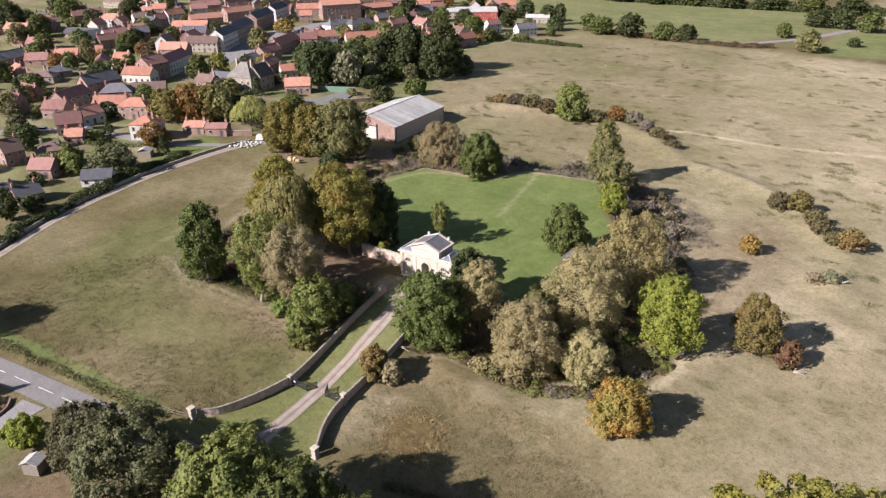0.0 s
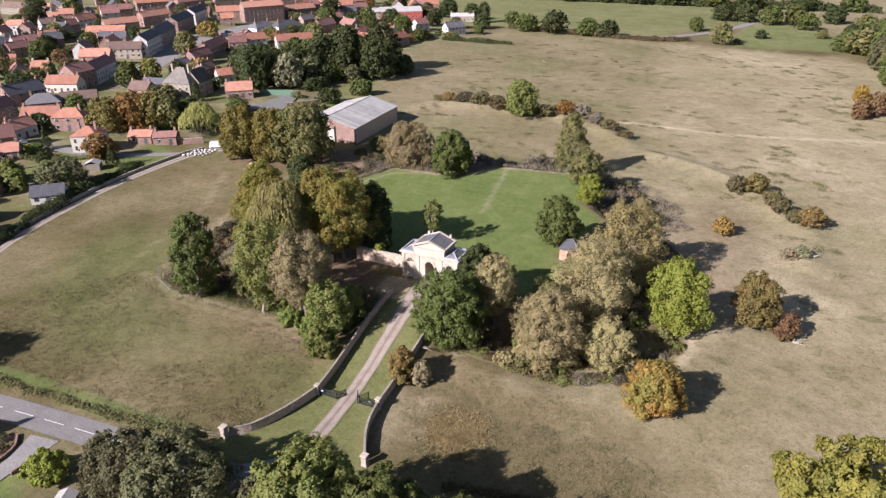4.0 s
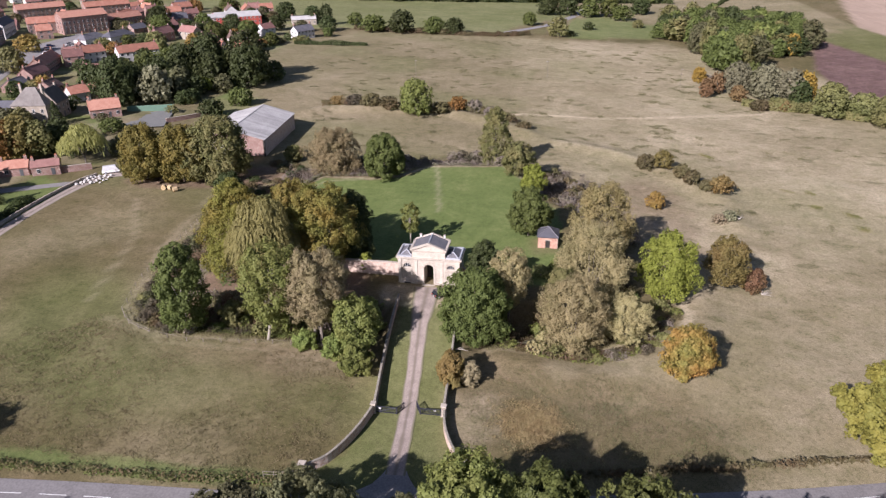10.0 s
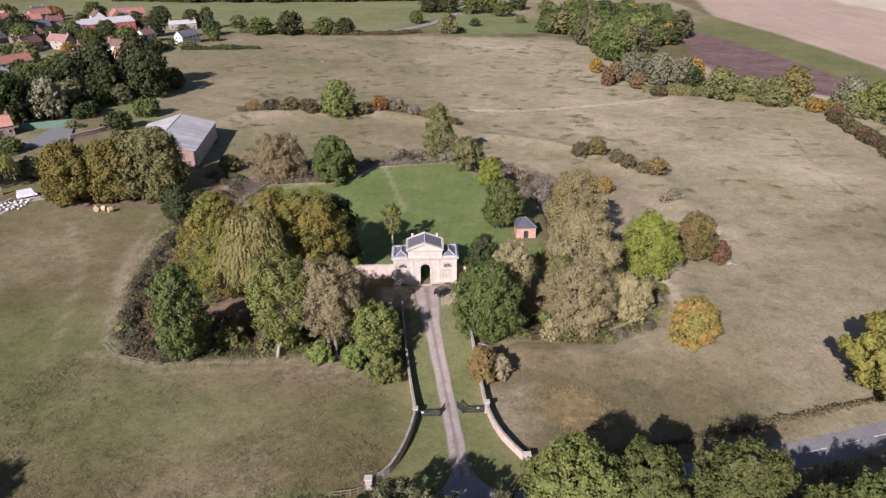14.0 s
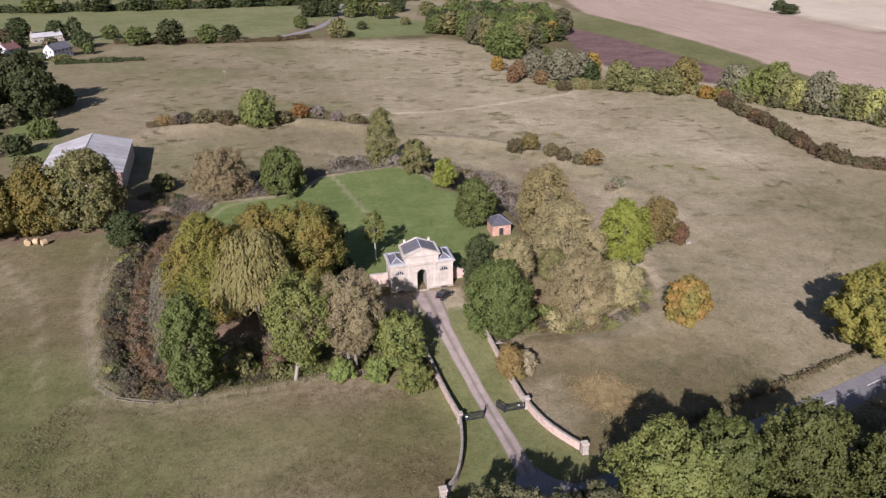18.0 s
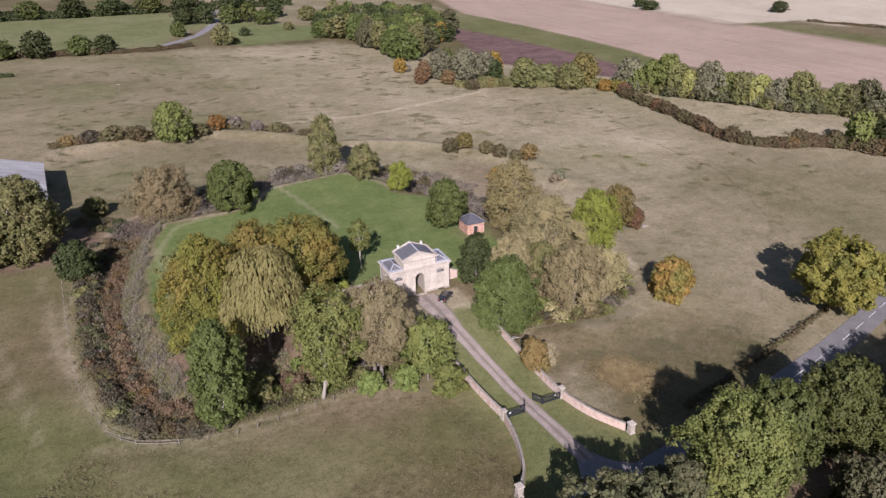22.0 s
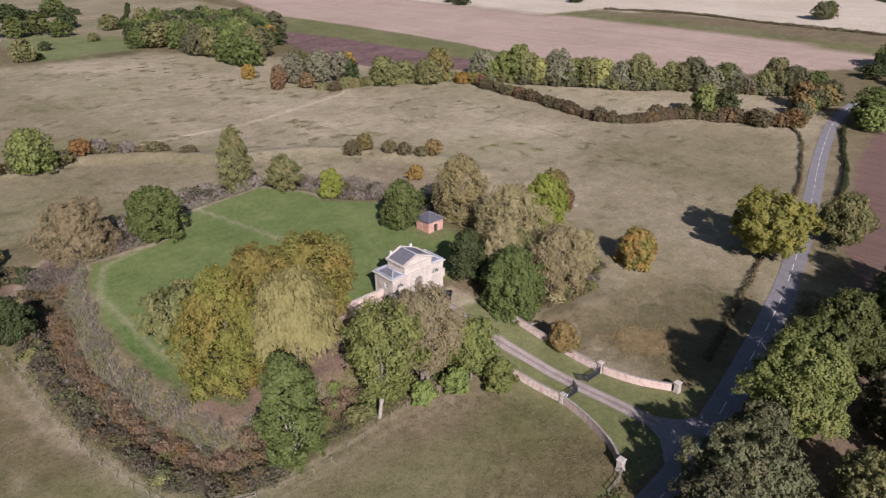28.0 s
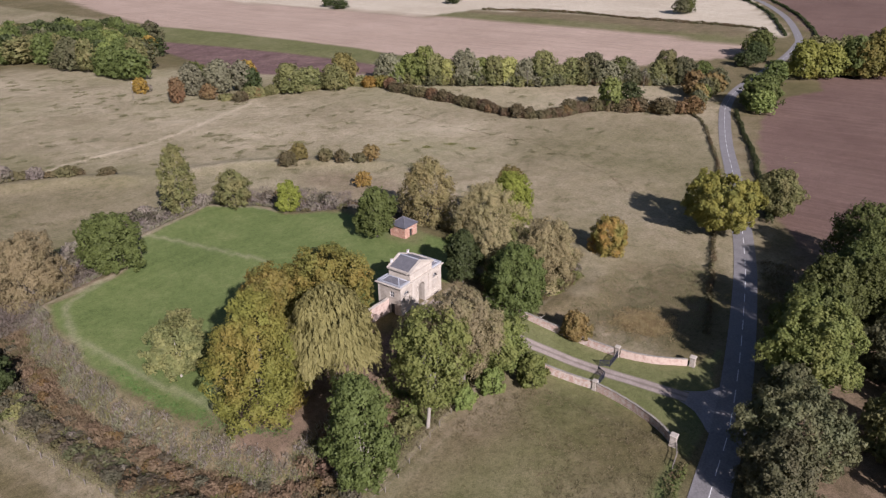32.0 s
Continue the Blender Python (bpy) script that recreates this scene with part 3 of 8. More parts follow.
def land():
    xs, ys = axis(-70, 70, -134, 262, 4500), axis(-74, 96, -90, 262, 4500)
    gx, gy = np.meshgrid(xs, ys)
    z = height(gx, gy)
    rough = 0.06 * wobble(gx, gy, 1.6, 2) + 0.12 * wobble(gx, gy, 5.5, 5) + 0.2 * wobble(gx, gy, 19, 8)
    on_way = 1 - ramp(6, 14, np.abs(gx - 2.5)) * 1.0
    on_way = np.where(gy < -4, on_way, 0)
    road_d = beside(gx, gy, ROAD)
    for line, w in ((LANE, 0), (STREET, 0), (MARKET, 14)):
        road_d = np.minimum(road_d, np.maximum(beside(gx, gy, line) - w, 0))
    calm = np.clip(1 - on_way - (1 - ramp(4, 12, road_d)) - (inside(gx, gy, LAWN) < 1) * 0.75, 0, 1)
    z = z + rough * calm
    ditch = inside(gx, gy, PLATFORM)
    nx, ny = len(xs), len(ys)
    co = np.stack([gx, gy, z], -1).reshape(-1, 3)
    i, j = np.meshgrid(np.arange(nx - 1), np.arange(ny - 1))
    a = (j * nx + i).ravel()
    faces = np.stack([a, a + 1, a + nx + 1, a + nx], 1)
    me = bpy.data.meshes.new("ground")
    me.vertices.add(len(co))
    me.vertices.foreach_set("co", co.astype(np.float32).ravel())
    me.loops.add(faces.size)
    me.loops.foreach_set("vertex_index", faces.astype(np.int32).ravel())
    me.polygons.add(len(faces))
    me.polygons.foreach_set("loop_start", np.arange(0, faces.size, 4, dtype=np.int32))
    me.polygons.foreach_set("use_smooth", np.ones(len(faces), dtype=bool))
    me.update(calc_edges=True)
    n1, n2 = wobble(gx, gy, 1.1, 1) * 0.6, wobble(gx, gy, 4, 3) * 1.5
    soft = lambda poly, w, wob=1.0: 1 - ramp(-w, w, inside(gx, gy, poly) + (n1 + n2) * wob)
    dry = soft(EAST_PASTURE, 8, 3) * 0.95
    dry = dry * (1 - 0.5 * soft([(-100, 75), (-150, 280), (-110, 345), (-20, 345), (10, 230), (16, 140), (20, 84), (-60, 84)], 18, 4))
    dry = dry * (1 - 0.45 * soft([(44, -30), (60, -48), (100, -46), (200, -8), (196, 40), (150, 62), (110, 40), (70, 12)], 12, 3))
    dry = np.maximum(dry, 0.3 * ramp(-0.2, 0.7, wobble(gx, gy, 16, 4)) * (gx < 0))
    dry = np.maximum(dry, 0.10 * soft([(14, -52), (10, -32), (14, -27), (44, -26), (60, -40), (60, -52)], 3))
    dry = np.maximum(dry, 0.2 * (1 - ramp(13, 16, np.abs(ditch - 3) + n1)) * (ditch > 0) * (gx < -40))
    dry = np.maximum(dry, 0.55 * soft(FAR_GREEN, 4, 1))
    dry = np.maximum(dry, 0.6 * soft([(84, 372), (20, 366), (34, 500), (20, 900), (240, 900), (236, 450), (190, 400)], 4, 1))
    lawn = np.maximum(soft(LAWN, 0.8, 0.7), 0.55 * soft(VERGE, 0.5, 0.5))
    for poly, k in ((FAR_GREEN, 0.6), (GARDENS, 0.9), (GREEN_STRIP, 0.42), ([(20, 366), (34, 357), (84, 372), (97, 430), (50, 477), (29, 454)], 0.75), (ROUGH_STRIP, 0.3), ([(-62, -78), (-30, -77), (-24, -84), (-30, -100), (-62, -100)], 0.9)):
        lawn = np.maximum(lawn, k * soft(poly, 2.0, 0.5))
    lawn = np.maximum(lawn, soft(VILLAGE, 6, 2) * (0.45 + 0.4 * ramp(-0.2, 0.4, wobble(gx, gy, 11, 6))))
    lawn = np.maximum(lawn, 0.36 * ramp(-0.2, 0.7, wobble(gx, gy, 23, 9)) * (gx < 10) * (gx > -115) * (1 - dry))
    lawn = np.maximum(lawn, 0.8 * soft([(-68, -64.5), (-40, -62.5), (-12, -61), (-12, -63.5), (-40, -66), (-68, -67.5)], 0.8, 0.5))
    path = np.zeros_like(gx)
    for line in MOAT_PATHS:
        path = np.maximum(path, 0.24 * (1 - ramp(0.2, 1.1, beside(gx, gy, line) + n1 * 0.7)))
    for k, line in enumerate(FIELD_PATHS):
        path = np.maximum(path, (0.75 if k < 2 else 0.3) * (1 - ramp(0.3, 1.9, beside(gx, gy, line) + n1 * 0.5)))
    for line in FAINT_PATHS:
        path = np.maximum(path, 0.16 * (1 - ramp(0.3, 1.4, beside(gx, gy, line) + n1 * 0.4)))
    path = np.maximum(path, 0.42 * (1 - ramp(0.2, 1.4, np.abs(inside(gx, gy, LAWN) - 0.8) + n1 * 0.3)) * (gy > 54))
    path = np.maximum(path, 0.5 * soft([(-9, -6), (-8, -13), (-3.4, -14.5), (8, -14), (8.5, -6)], 0.8, 0.5))
    path = np.maximum(path, 0.3 * soft([(11.5, -46), (10.8, -38), (18, -36), (20, -46), (16, -51)], 2, 0.5))
    path = np.maximum(path, 0.2 * soft([(-26, -29), (-14, -28), (-6, -30), (-14, -36), (-24, -34)], 3, 0.5))
    path = np.maximum(path, soft(VILLAGE, 4, 1) * 0.22 * ramp(-0.15, 0.35, wobble(gx, gy, 7, 11)) * (gx < -125))
    rim = (1 - ramp(0.2, 1.3, np.abs(ditch - 14.3) + n1 * 0.8)) * ((gx < -40) | (gy < -12)) * (np.abs(gx - 2.3) > 12)
    path = np.maximum(path, 0.36 * rim)
    litter = np.maximum(soft([(-48, -16), (-50, -8), (-44, -2), (-30, 6), (-14, 2), (-12, -12), (-20, -16)], 2, 0.8), 0.9 * soft(BARE_BANKS, 2, 0.6))
    litter = np.maximum(litter, 0.8 * (1 - ramp(0, 2, np.abs(ditch - 7.5) - 6 + n2)) * (gy > 50))
    litter = np.maximum(litter, np.where(ditch < 5, 0.2, 0.55) * (1 - ramp(0, 1, np.abs(ditch - 7) - 5)) * (np.abs(gx - 2.3) > 9))
    litter = np.maximum(litter, 0.4 * soft([(42, 58), (48, 24), (54, 8), (62, 22), (66, 50), (60, 76), (48, 82)], 4, 1.5))
    litter = np.maximum(litter, 0.4 * soft([(20, 16), (22, 13), (28, 14), (29, 20), (26, 24), (21, 22)], 2, 0.6))
    litter = np.maximum(litter, 0.6 * soft(WEEDY_STRIP, 1.5, 0.5))
    litter = np.maximum(litter, 0.26 * soft([(13, -52), (11, -32), (16, -27), (46, -28), (56, -36), (52, -50)], 3, 1.5) * (0.6 + 0.4 * wobble(gx, gy, 4, 12)))
    litter = np.maximum(litter, 0.36 * soft([(-60, -28), (-46, -31), (-8, -29), (-7, -36), (-20, -39), (-40, -36), (-58, -33)], 3, 1.2) * (0.65 + 0.35 * wobble(gx, gy, 5, 13)))
    litter = np.maximum(litter, 0.8 * soft([(-12, -76), (70, -62), (95, -58), (92, -80), (60, -95), (-22, -95)], 3, 1))
    litter = np.maximum(litter, 0.5 * soft([(-130, 60), (-90, 60), (-90, 70), (-130, 150), (-160, 150)], 4, 1))
    litter = np.maximum(litter, 0.5 * soft(VILLAGE, 4, 1) * ramp(-0.3, 0.4, wobble(gx, gy, 8, 14)) * (gx < -122))
    # bare earth of the cottage bed, at full weight to deepen the house's shade
    litter = np.maximum(litter, soft([(-49, -76.5), (-38, -75.0), (-34.6, -78), (-35, -86), (-50, -84)], 0.8, 0.3))
    zone_a = np.stack([dry, lawn, path, litter], -1)
    zone_b = np.stack([soft(PLOUGHED_FIELD, 1.2, 0.5), soft(TILLED_FIELD, 2, 0.5), soft(STUBBLE_FIELD, 2, 0.5), soft(CROP_FIELD, 2, 0.5)], -1)
    for key, value in (("zone_a", zone_a), ("zone_b", zone_b)):
        attribute = me.color_attributes.new(key, "FLOAT_COLOR", "POINT")
        attribute.data.foreach_set("color", np.clip(value, 0, 1).astype(np.float32).ravel())
    me.materials.append(GROUND)
    tagged(new("ground", me), "dry autumn pasture, lawn and ploughed fields around a moated platform", "ground", kind="structure")


LANE = [(-88, -66), (-95, -48), (-104, -29), (-110, -8), (-113.5, 14), (-114, 36), (-112, 48), (-104, 55)]
STREET = [(-250, -30), (-205, -8), (-188, 5), (-178, 16), (-160, 24), (-138, 28), (-116, 42)]
MARKET = [(-207, 97), (-226, 130), (-246, 168), (-258, 205), (-256, 235), (-262, 275)]
ROAD = [(-260, -112), (-150, -90), (-90, -78.5), (-49, -72), (-15, -68), (6, -65.3), (40, -58.2), (75, -49.3), (130, -31.9), (165, -19.9), (197.5, -9.7), (225, -2.5), (255, 1), (300, 0), (342, -1), (380, 1), (406, 5), (470, 24), (520, 44), (573, 71), (606, 99), (680, 190)]
land()
road = strip("road", ROAD, [5.6, 5.5, 5.3, 4.9, 4.7, 4.6, 4.7, 4.8, 5.0], ASPHALT, 0.07, "worn grey asphalt country road with white centre dashes", "road", 2.5)
DRIVE = [(5.4, -58), (4.8, -51), (4.2, -44), (3.5, -37), (2.7, -30), (1.9, -23), (1.3, -17), (0.9, -11), (0.6, -6.5)]
strip("drive", DRIVE, [3.2, 3.0, 2.9, 2.9, 3.0, 3.2, 3.6, 5.0, 6.0], GRAVEL, 0.06, "pale worn gravel drive between grass verges", "drive", 1.0, 6, 0.15)
strip("drive_mouth", [(5.4, -57.0), (5.6, -60), (5.9, -64.6)], [3.2, 4.4, 6.6, 10.0, 15.0, 17.0], ASPHALT, 0.05, "dark asphalt mouth where the drive meets the road", "drive", 0.8, 10)
strip("pavement", [(-33.0, -73.4), (-32.4, -77.0), (-32.0, -83.0)], [5.4, 3.4, 2.8], ASPHALT, 0.06, "pale asphalt drive mouth of a cottage beside the road", "pavement", 1.0)
strip("lane", LANE, [2.6, 2.6, 3.0, 3.2, 5.0], GRAVEL, 0.06, "narrow stony lane along the village edge", "lane", 2.0, 4, 0.2)
strip("far_lane", [(-22, 362), (-16, 371), (8, 409), (25, 455), (33, 490), (44, 560)], [6.0], ASPHALT, 0.09, "pale far lane leading away beyond the pasture", "lane", 4.0, 2)
strip("village_street", STREET, [6, 6, 6, 5, 3], ASPHALT, 0.08, "grey asphalt village street", "street", 3.0)
strip("market_place", MARKET, [8, 12, 16, 30, 34, 26], ASPHALT, 0.10, "grey asphalt market place between terraces", "street", 4.0)


def dashes():
    line = smooth_line(ROAD, 1.0)
    me = mesh_from("road_marking", [(-2.0, -0.06, 0), (2.0, -0.06, 0), (2.0, 0.06, 0), (-2.0, 0.06, 0)], [(0, 1, 2, 3)], [PAINT_LINE])
    gone = 0.0
    for p, q in zip(line, line[1:]):
        gone += np.hypot(*(q - p))
        if gone >= 6.0 and -120 < p[0] < 420:
            gone = 0.0
            d = q - p
            ob = part("road_marking", me, PAINT_LINE, road)
            slope = (ground_z(*(p + d / np.hypot(*d) * 1.5)) - ground_z(*(p - d / np.hypot(*d) * 1.5))) / 3
            ob.matrix_basis = Matrix.Translation((p[0], p[1], ground_z(*p) + 0.092)) @ Euler((0, -math.atan(slope), math.atan2(d[1], d[0]))).to_matrix().to_4x4()


dashes()


# ---- gatehouse ----
def gatehouse():
    gh = thing("gatehouse", "pale ashlar classical gatehouse with arched passage and slate pediment roof", "gatehouse", (0.55, -4.95, 2.95))
    W, D, H = 6.65, 5.6, 5.7          # half width, depth, height to the cornice
    arch = [(1.0 * math.cos(a), 3.7 + 1.0 * math.sin(a)) for a in np.linspace(0, math.pi, 13)]
    hole = [(1.0, 0.0)] + arch + [(-1.0, 0.0)]

    def front(y0, y1, x0, x1, z1):
        """A wall with the arched passage cut through."""
        outline = [(x1, 0.0), (x1, z1), (x0, z1), (x0, 0.0)] + hole[::-1]
        return prism(outline, y0, y1)

    part("front_wall", front(0, 0.7, -2.6, 2.6, H), STONE, gh)
    for s in (-1, 1):
        wing = bmesh.new()
        lo, hi = sorted((s * 2.6, s * W))
        c = s * 4.7
        # recessed panel with a half-round window over it
        add_box(wing, lo, c - 1.05, 0.003, 0.7, 0, H)
        add_box(wing, c + 1.05, hi, 0.003, 0.7, 0, H)
        add_box(wing, c - 1.05, c + 1.05, 0.003, 0.7, 0, 0.9)
        add_box(wing, c - 1.05, c + 1.05, 0.16, 0.7, 0.9, 3.7)
        add_box(wing, c - 1.05, c + 1.05, 0.003, 0.7, 5.05, H)
        part("wing_wall", wing, STONE_DIRTY if s < 0 else STONE, gh, "stained grey stone wing" if s < 0 else "")
        lun = [(c + 1.05, 3.7), (c + 1.05, 5.05), (c - 1.05, 5.05), (c - 1.05, 3.7)] + [(c + 0.85 * math.cos(a), 3.9 + 0.85 * math.sin(a)) for a in np.linspace(math.pi, 0, 11)]
        part("window_surround", prism(lun, 0.05, 0.6), STONE, gh)
        glass = [(c + 0.85 * math.cos(a), 3.9 + 0.85 * math.sin(a)) for a in np.linspace(0, math.pi, 11)]
        win = part("lunette_window", prism(glass, 0.32, 0.36), GLASS_DARK, gh, "dark half-round window")
        for k in (-0.4, 0, 0.4):
            part("glazing_bar", box(c + k - 0.03, c + k + 0.03, 0.28, 0.33, 3.9, 3.9 + math.sqrt(0.72 - k * k)), WHITE, win)
        part("panel_sill", box(c - 1.15, c + 1.15, -0.1, 0.2, 3.66, 3.82, 0.02), STONE, gh)
        part("blind_panel", box(c - 0.75, c + 0.75, 0.1, 0.2, 1.2, 3.4, 0.03), STONE_DIRTY if s < 0 else STONE, gh)
        for x in (s * 2.75, s * (W - 0.35)):
            part("pilaster", box(x - 0.32, x + 0.32, -0.14, 0.1, 0.35, H - 0.35, 0.02), STONE, gh)
            part("capital", box(x - 0.4, x + 0.4, -0.2, 0.1, H - 0.35, H, 0.04), STONE, gh)
        part("plinth", box(min(s * 1.25, s * (W + 0.08)), max(s * 1.25, s * (W + 0.08)), -0.22, 0.05, 0, 0.36, 0.04), STONE_DIRTY, gh)
        part("grating", box(c - 0.7, c + 0.7, -0.24, -0.15, 0.03, 0.32), DARK, gh, "dark cellar grating")
    # rusticated ring of the arch
    for k in range(13):
        a0, a1 = math.pi * k / 13 + 0.012, math.pi * (k + 1) / 13 - 0.012
        out = 1.62 if k % 2 == 0 else 1.45
        part("voussoir", prism([(1.02 * math.cos(a0), 3.7 + 1.02 * math.sin(a0)), (out * math.cos(a0), 3.7 + out * math.sin(a0)), (out * math.cos(a1), 3.7 + out * math.sin(a1)), (1.02 * math.cos(a1), 3.7 + 1.02 * math.sin(a1))], -0.12, 0.2), STONE, gh)
    for s in (-1, 1):
        for k in range(7):
            w = 1.62 if k % 2 == 0 else 1.42
            part("quoin", box(min(s * 1.02, s * w), max(s * 1.02, s * w), -0.12, 0.15, 0.02 + k * 0.525, 0.52 + k * 0.525, 0.03), STONE, gh)
    # side and rear walls
    for s, mat in ((-1, STONE_DIRTY), (1, STONE)):
        lo, hi = sorted((s * W, s * (W - 0.6)))
        side = bmesh.new()
        add_box(side, lo, hi, 0.7, 1.5, 0, H)
        add_box(side, lo, hi, 2.6, D - 0.6, 0, H)
        add_box(side, lo, hi, 1.5, 2.6, 2.2, 3.6)
        add_box(side, lo, hi, 1.5, 2.6, 4.9, H)
        part("side_wall", side, mat, gh)
        part("side_door", box(s * (W - 0.35) - 0.05, s * (W - 0.35) + 0.05, 1.5, 2.6, 0, 2.2), DARK, gh, "dark boarded side door")
        sw = part("side_window", box(s * (W - 0.25) - 0.03, s * (W - 0.25) + 0.03, 1.5, 2.6, 3.6, 4.9), GLASS_DARK, gh, "small sash window with white bars")
        for y in (1.5, 2.02, 2.52):
            part("glazing_bar", box(s * (W - 0.2) - 0.04, s * (W - 0.2) + 0.04, y, y + 0.08, 3.6, 4.9), WHITE, sw)
        for z in (3.6, 4.2, 4.82):
            part("glazing_bar", box(s * (W - 0.2) - 0.04, s * (W - 0.2) + 0.04, 1.5, 2.6, z, z + 0.08), WHITE, sw)
        lo, hi = sorted((s * 1.0, s * 1.3))
        part("passage_wall", box(lo, hi, 0.7, D - 0.6, 0, H), STONE_DIRTY, gh)
    part("rear_wall", prism([(W, 0.0), (W, H), (-W, H), (-W, 0.0)] + hole[::-1], D - 0.6, D), STONE, gh)
    part("passage_vault", prism([(1.3, 4.75), (1.3, 5.0), (-1.3, 5.0), (-1.3, 4.75)], 0.7, D - 0.6), STONE_DIRTY, gh)
    part("passage_door", box(-1.0, -0.02, 3.2, 3.3, 0.05, 4.4), DARK, gh, "dark timber door leaf standing half open")
    # entablature
    for k, (o, z0, z1) in enumerate(((0.08, H, H + 0.22), (0.28, H + 0.22, H + 0.42), (0.42, H + 0.42, H + 0.56))):
        part("cornice", box(-W - o, W + o, -o - 0.1, D + o, z0, z1, 0.03), STONE, gh)
    for s in (-1, 1):
        lo, hi = sorted((s * 3.7, s * (W + 0.1)))
        par = bmesh.new()
        add_box(par, lo, hi, -0.12, 0.2, H + 0.56, H + 0.92)
        add_box(par, lo, hi, D - 0.25, D + 0.05, H + 0.56, H + 0.92)
        e0, e1 = sorted((s * (W + 0.1), s * (W - 0.2)))
        add_box(par, e0, e1, 0.2, D - 0.25, H + 0.56, H + 0.92)
        part("parapet", par, LEAD, gh, "lead-capped parapet")
        # hipped lead roof over the wing, with rolls on its hips
        x0, x1, y0, y1, z0, top = s * 3.6, s * (W - 0.25), 0.35, D - 0.4, H + 0.6, H + 1.55
        cx, cy = (x0 + x1) / 2, (y0 + y1) / 2
        hip = bmesh.new()
        v = [hip.verts.new(c) for c in ((x0, y0, z0), (x1, y0, z0), (x1, y1, z0), (x0, y1, z0), (cx, cy - 1.1, top), (cx, cy + 1.1, top))]
        for f in ((0, 1, 4), (1, 2, 5, 4), (2, 3, 5), (3, 0, 4, 5), (3, 2, 1, 0)):
            hip.faces.new([v[i] for i in f])
        bmesh.ops.recalc_face_normals(hip, faces=hip.faces)
        wr = part("wing_roof", hip, SLATE, gh, "hipped slate roof with pale lead hips")
        for a, b in ((0, 4), (1, 4), (2, 5), (3, 5), (4, 5)):
            pts = [(x0, y0, z0), (x1, y0, z0), (x1, y1, z0), (x0, y1, z0), (cx, cy - 1.1, top), (cx, cy + 1.1, top)]
            part("lead_roll", tube(bmesh.new(), [pts[a], pts[b]], [0.11, 0.11], 6), LEAD, wr)
        part("gutter", box(min(x0, x1), max(x0, x1), 0.2, D - 0.25, H + 0.565, H + 0.6), LEAD, gh)
    # raised centre with its pediment
    C, E = 3.55, H + 0.56
    part("attic_wall", prism([(C, E), (C, E + 1.65), (0, E + 3.15), (-C, E + 1.65), (-C, E)], -0.05, D - 0.3), STONE, gh)
    part("attic_panel", box(-2.2, 2.2, -0.12, 0.0, E + 0.35, E + 1.25, 0.03), STONE, gh)
    for s in (-1, 1):
        rake = [(0, E + 3.15), (s * (C + 0.35), E + 1.66), (s * (C + 0.35), E + 1.98), (0, E + 3.5)]
        part("raking_cornice", prism(rake, -0.4, 0.25), STONE, gh)
        part("rear_coping", prism(rake, D - 0.55, D - 0.1), STONE, gh)
        slope = [(0, E + 3.17), (s * (C + 0.3), E + 1.68), (s * (C + 0.3), E + 1.82), (0, E + 3.32)]
        part("roof_slope", prism(slope, 0.26, D - 0.56), SLATE, gh, "dark slate roof slope")
        part("eaves_parapet", box(min(s * (C - 0.05), s * (C + 0.42)), max(s * (C - 0.05), s * (C + 0.42)), 0.26, D - 0.56, E + 1.6, E + 2.02, 0.03), STONE, gh)
        part("rear_chimney", box(s * 2.6 - 0.2, s * 2.6 + 0.2, D - 0.55, D - 0.15, E + 1.9, E + 3.05, 0.04), WHITE, gh, "small pale chimney")
        part("chimney_cap", box(s * 2.6 - 0.26, s * 2.6 + 0.26, D - 0.61, D - 0.09, E + 3.05, E + 3.18, 0.03), STONE, gh)
    part("ridge", tube(bmesh.new(), [(0, 0.26, E + 3.33), (0, D - 0.5, E + 3.33)], [0.12, 0.12], 6), LEAD, gh)
    part("horizontal_cornice", box(-C - 0.2, C + 0.2, -0.22, 0.1, E + 1.42, E + 1.62, 0.03), STONE, gh)
    part("step", box(-1.3, 1.3, -0.9, -0.23, -0.1, 0.1, 0.03), STONE_DIRTY, gh)


gatehouse()


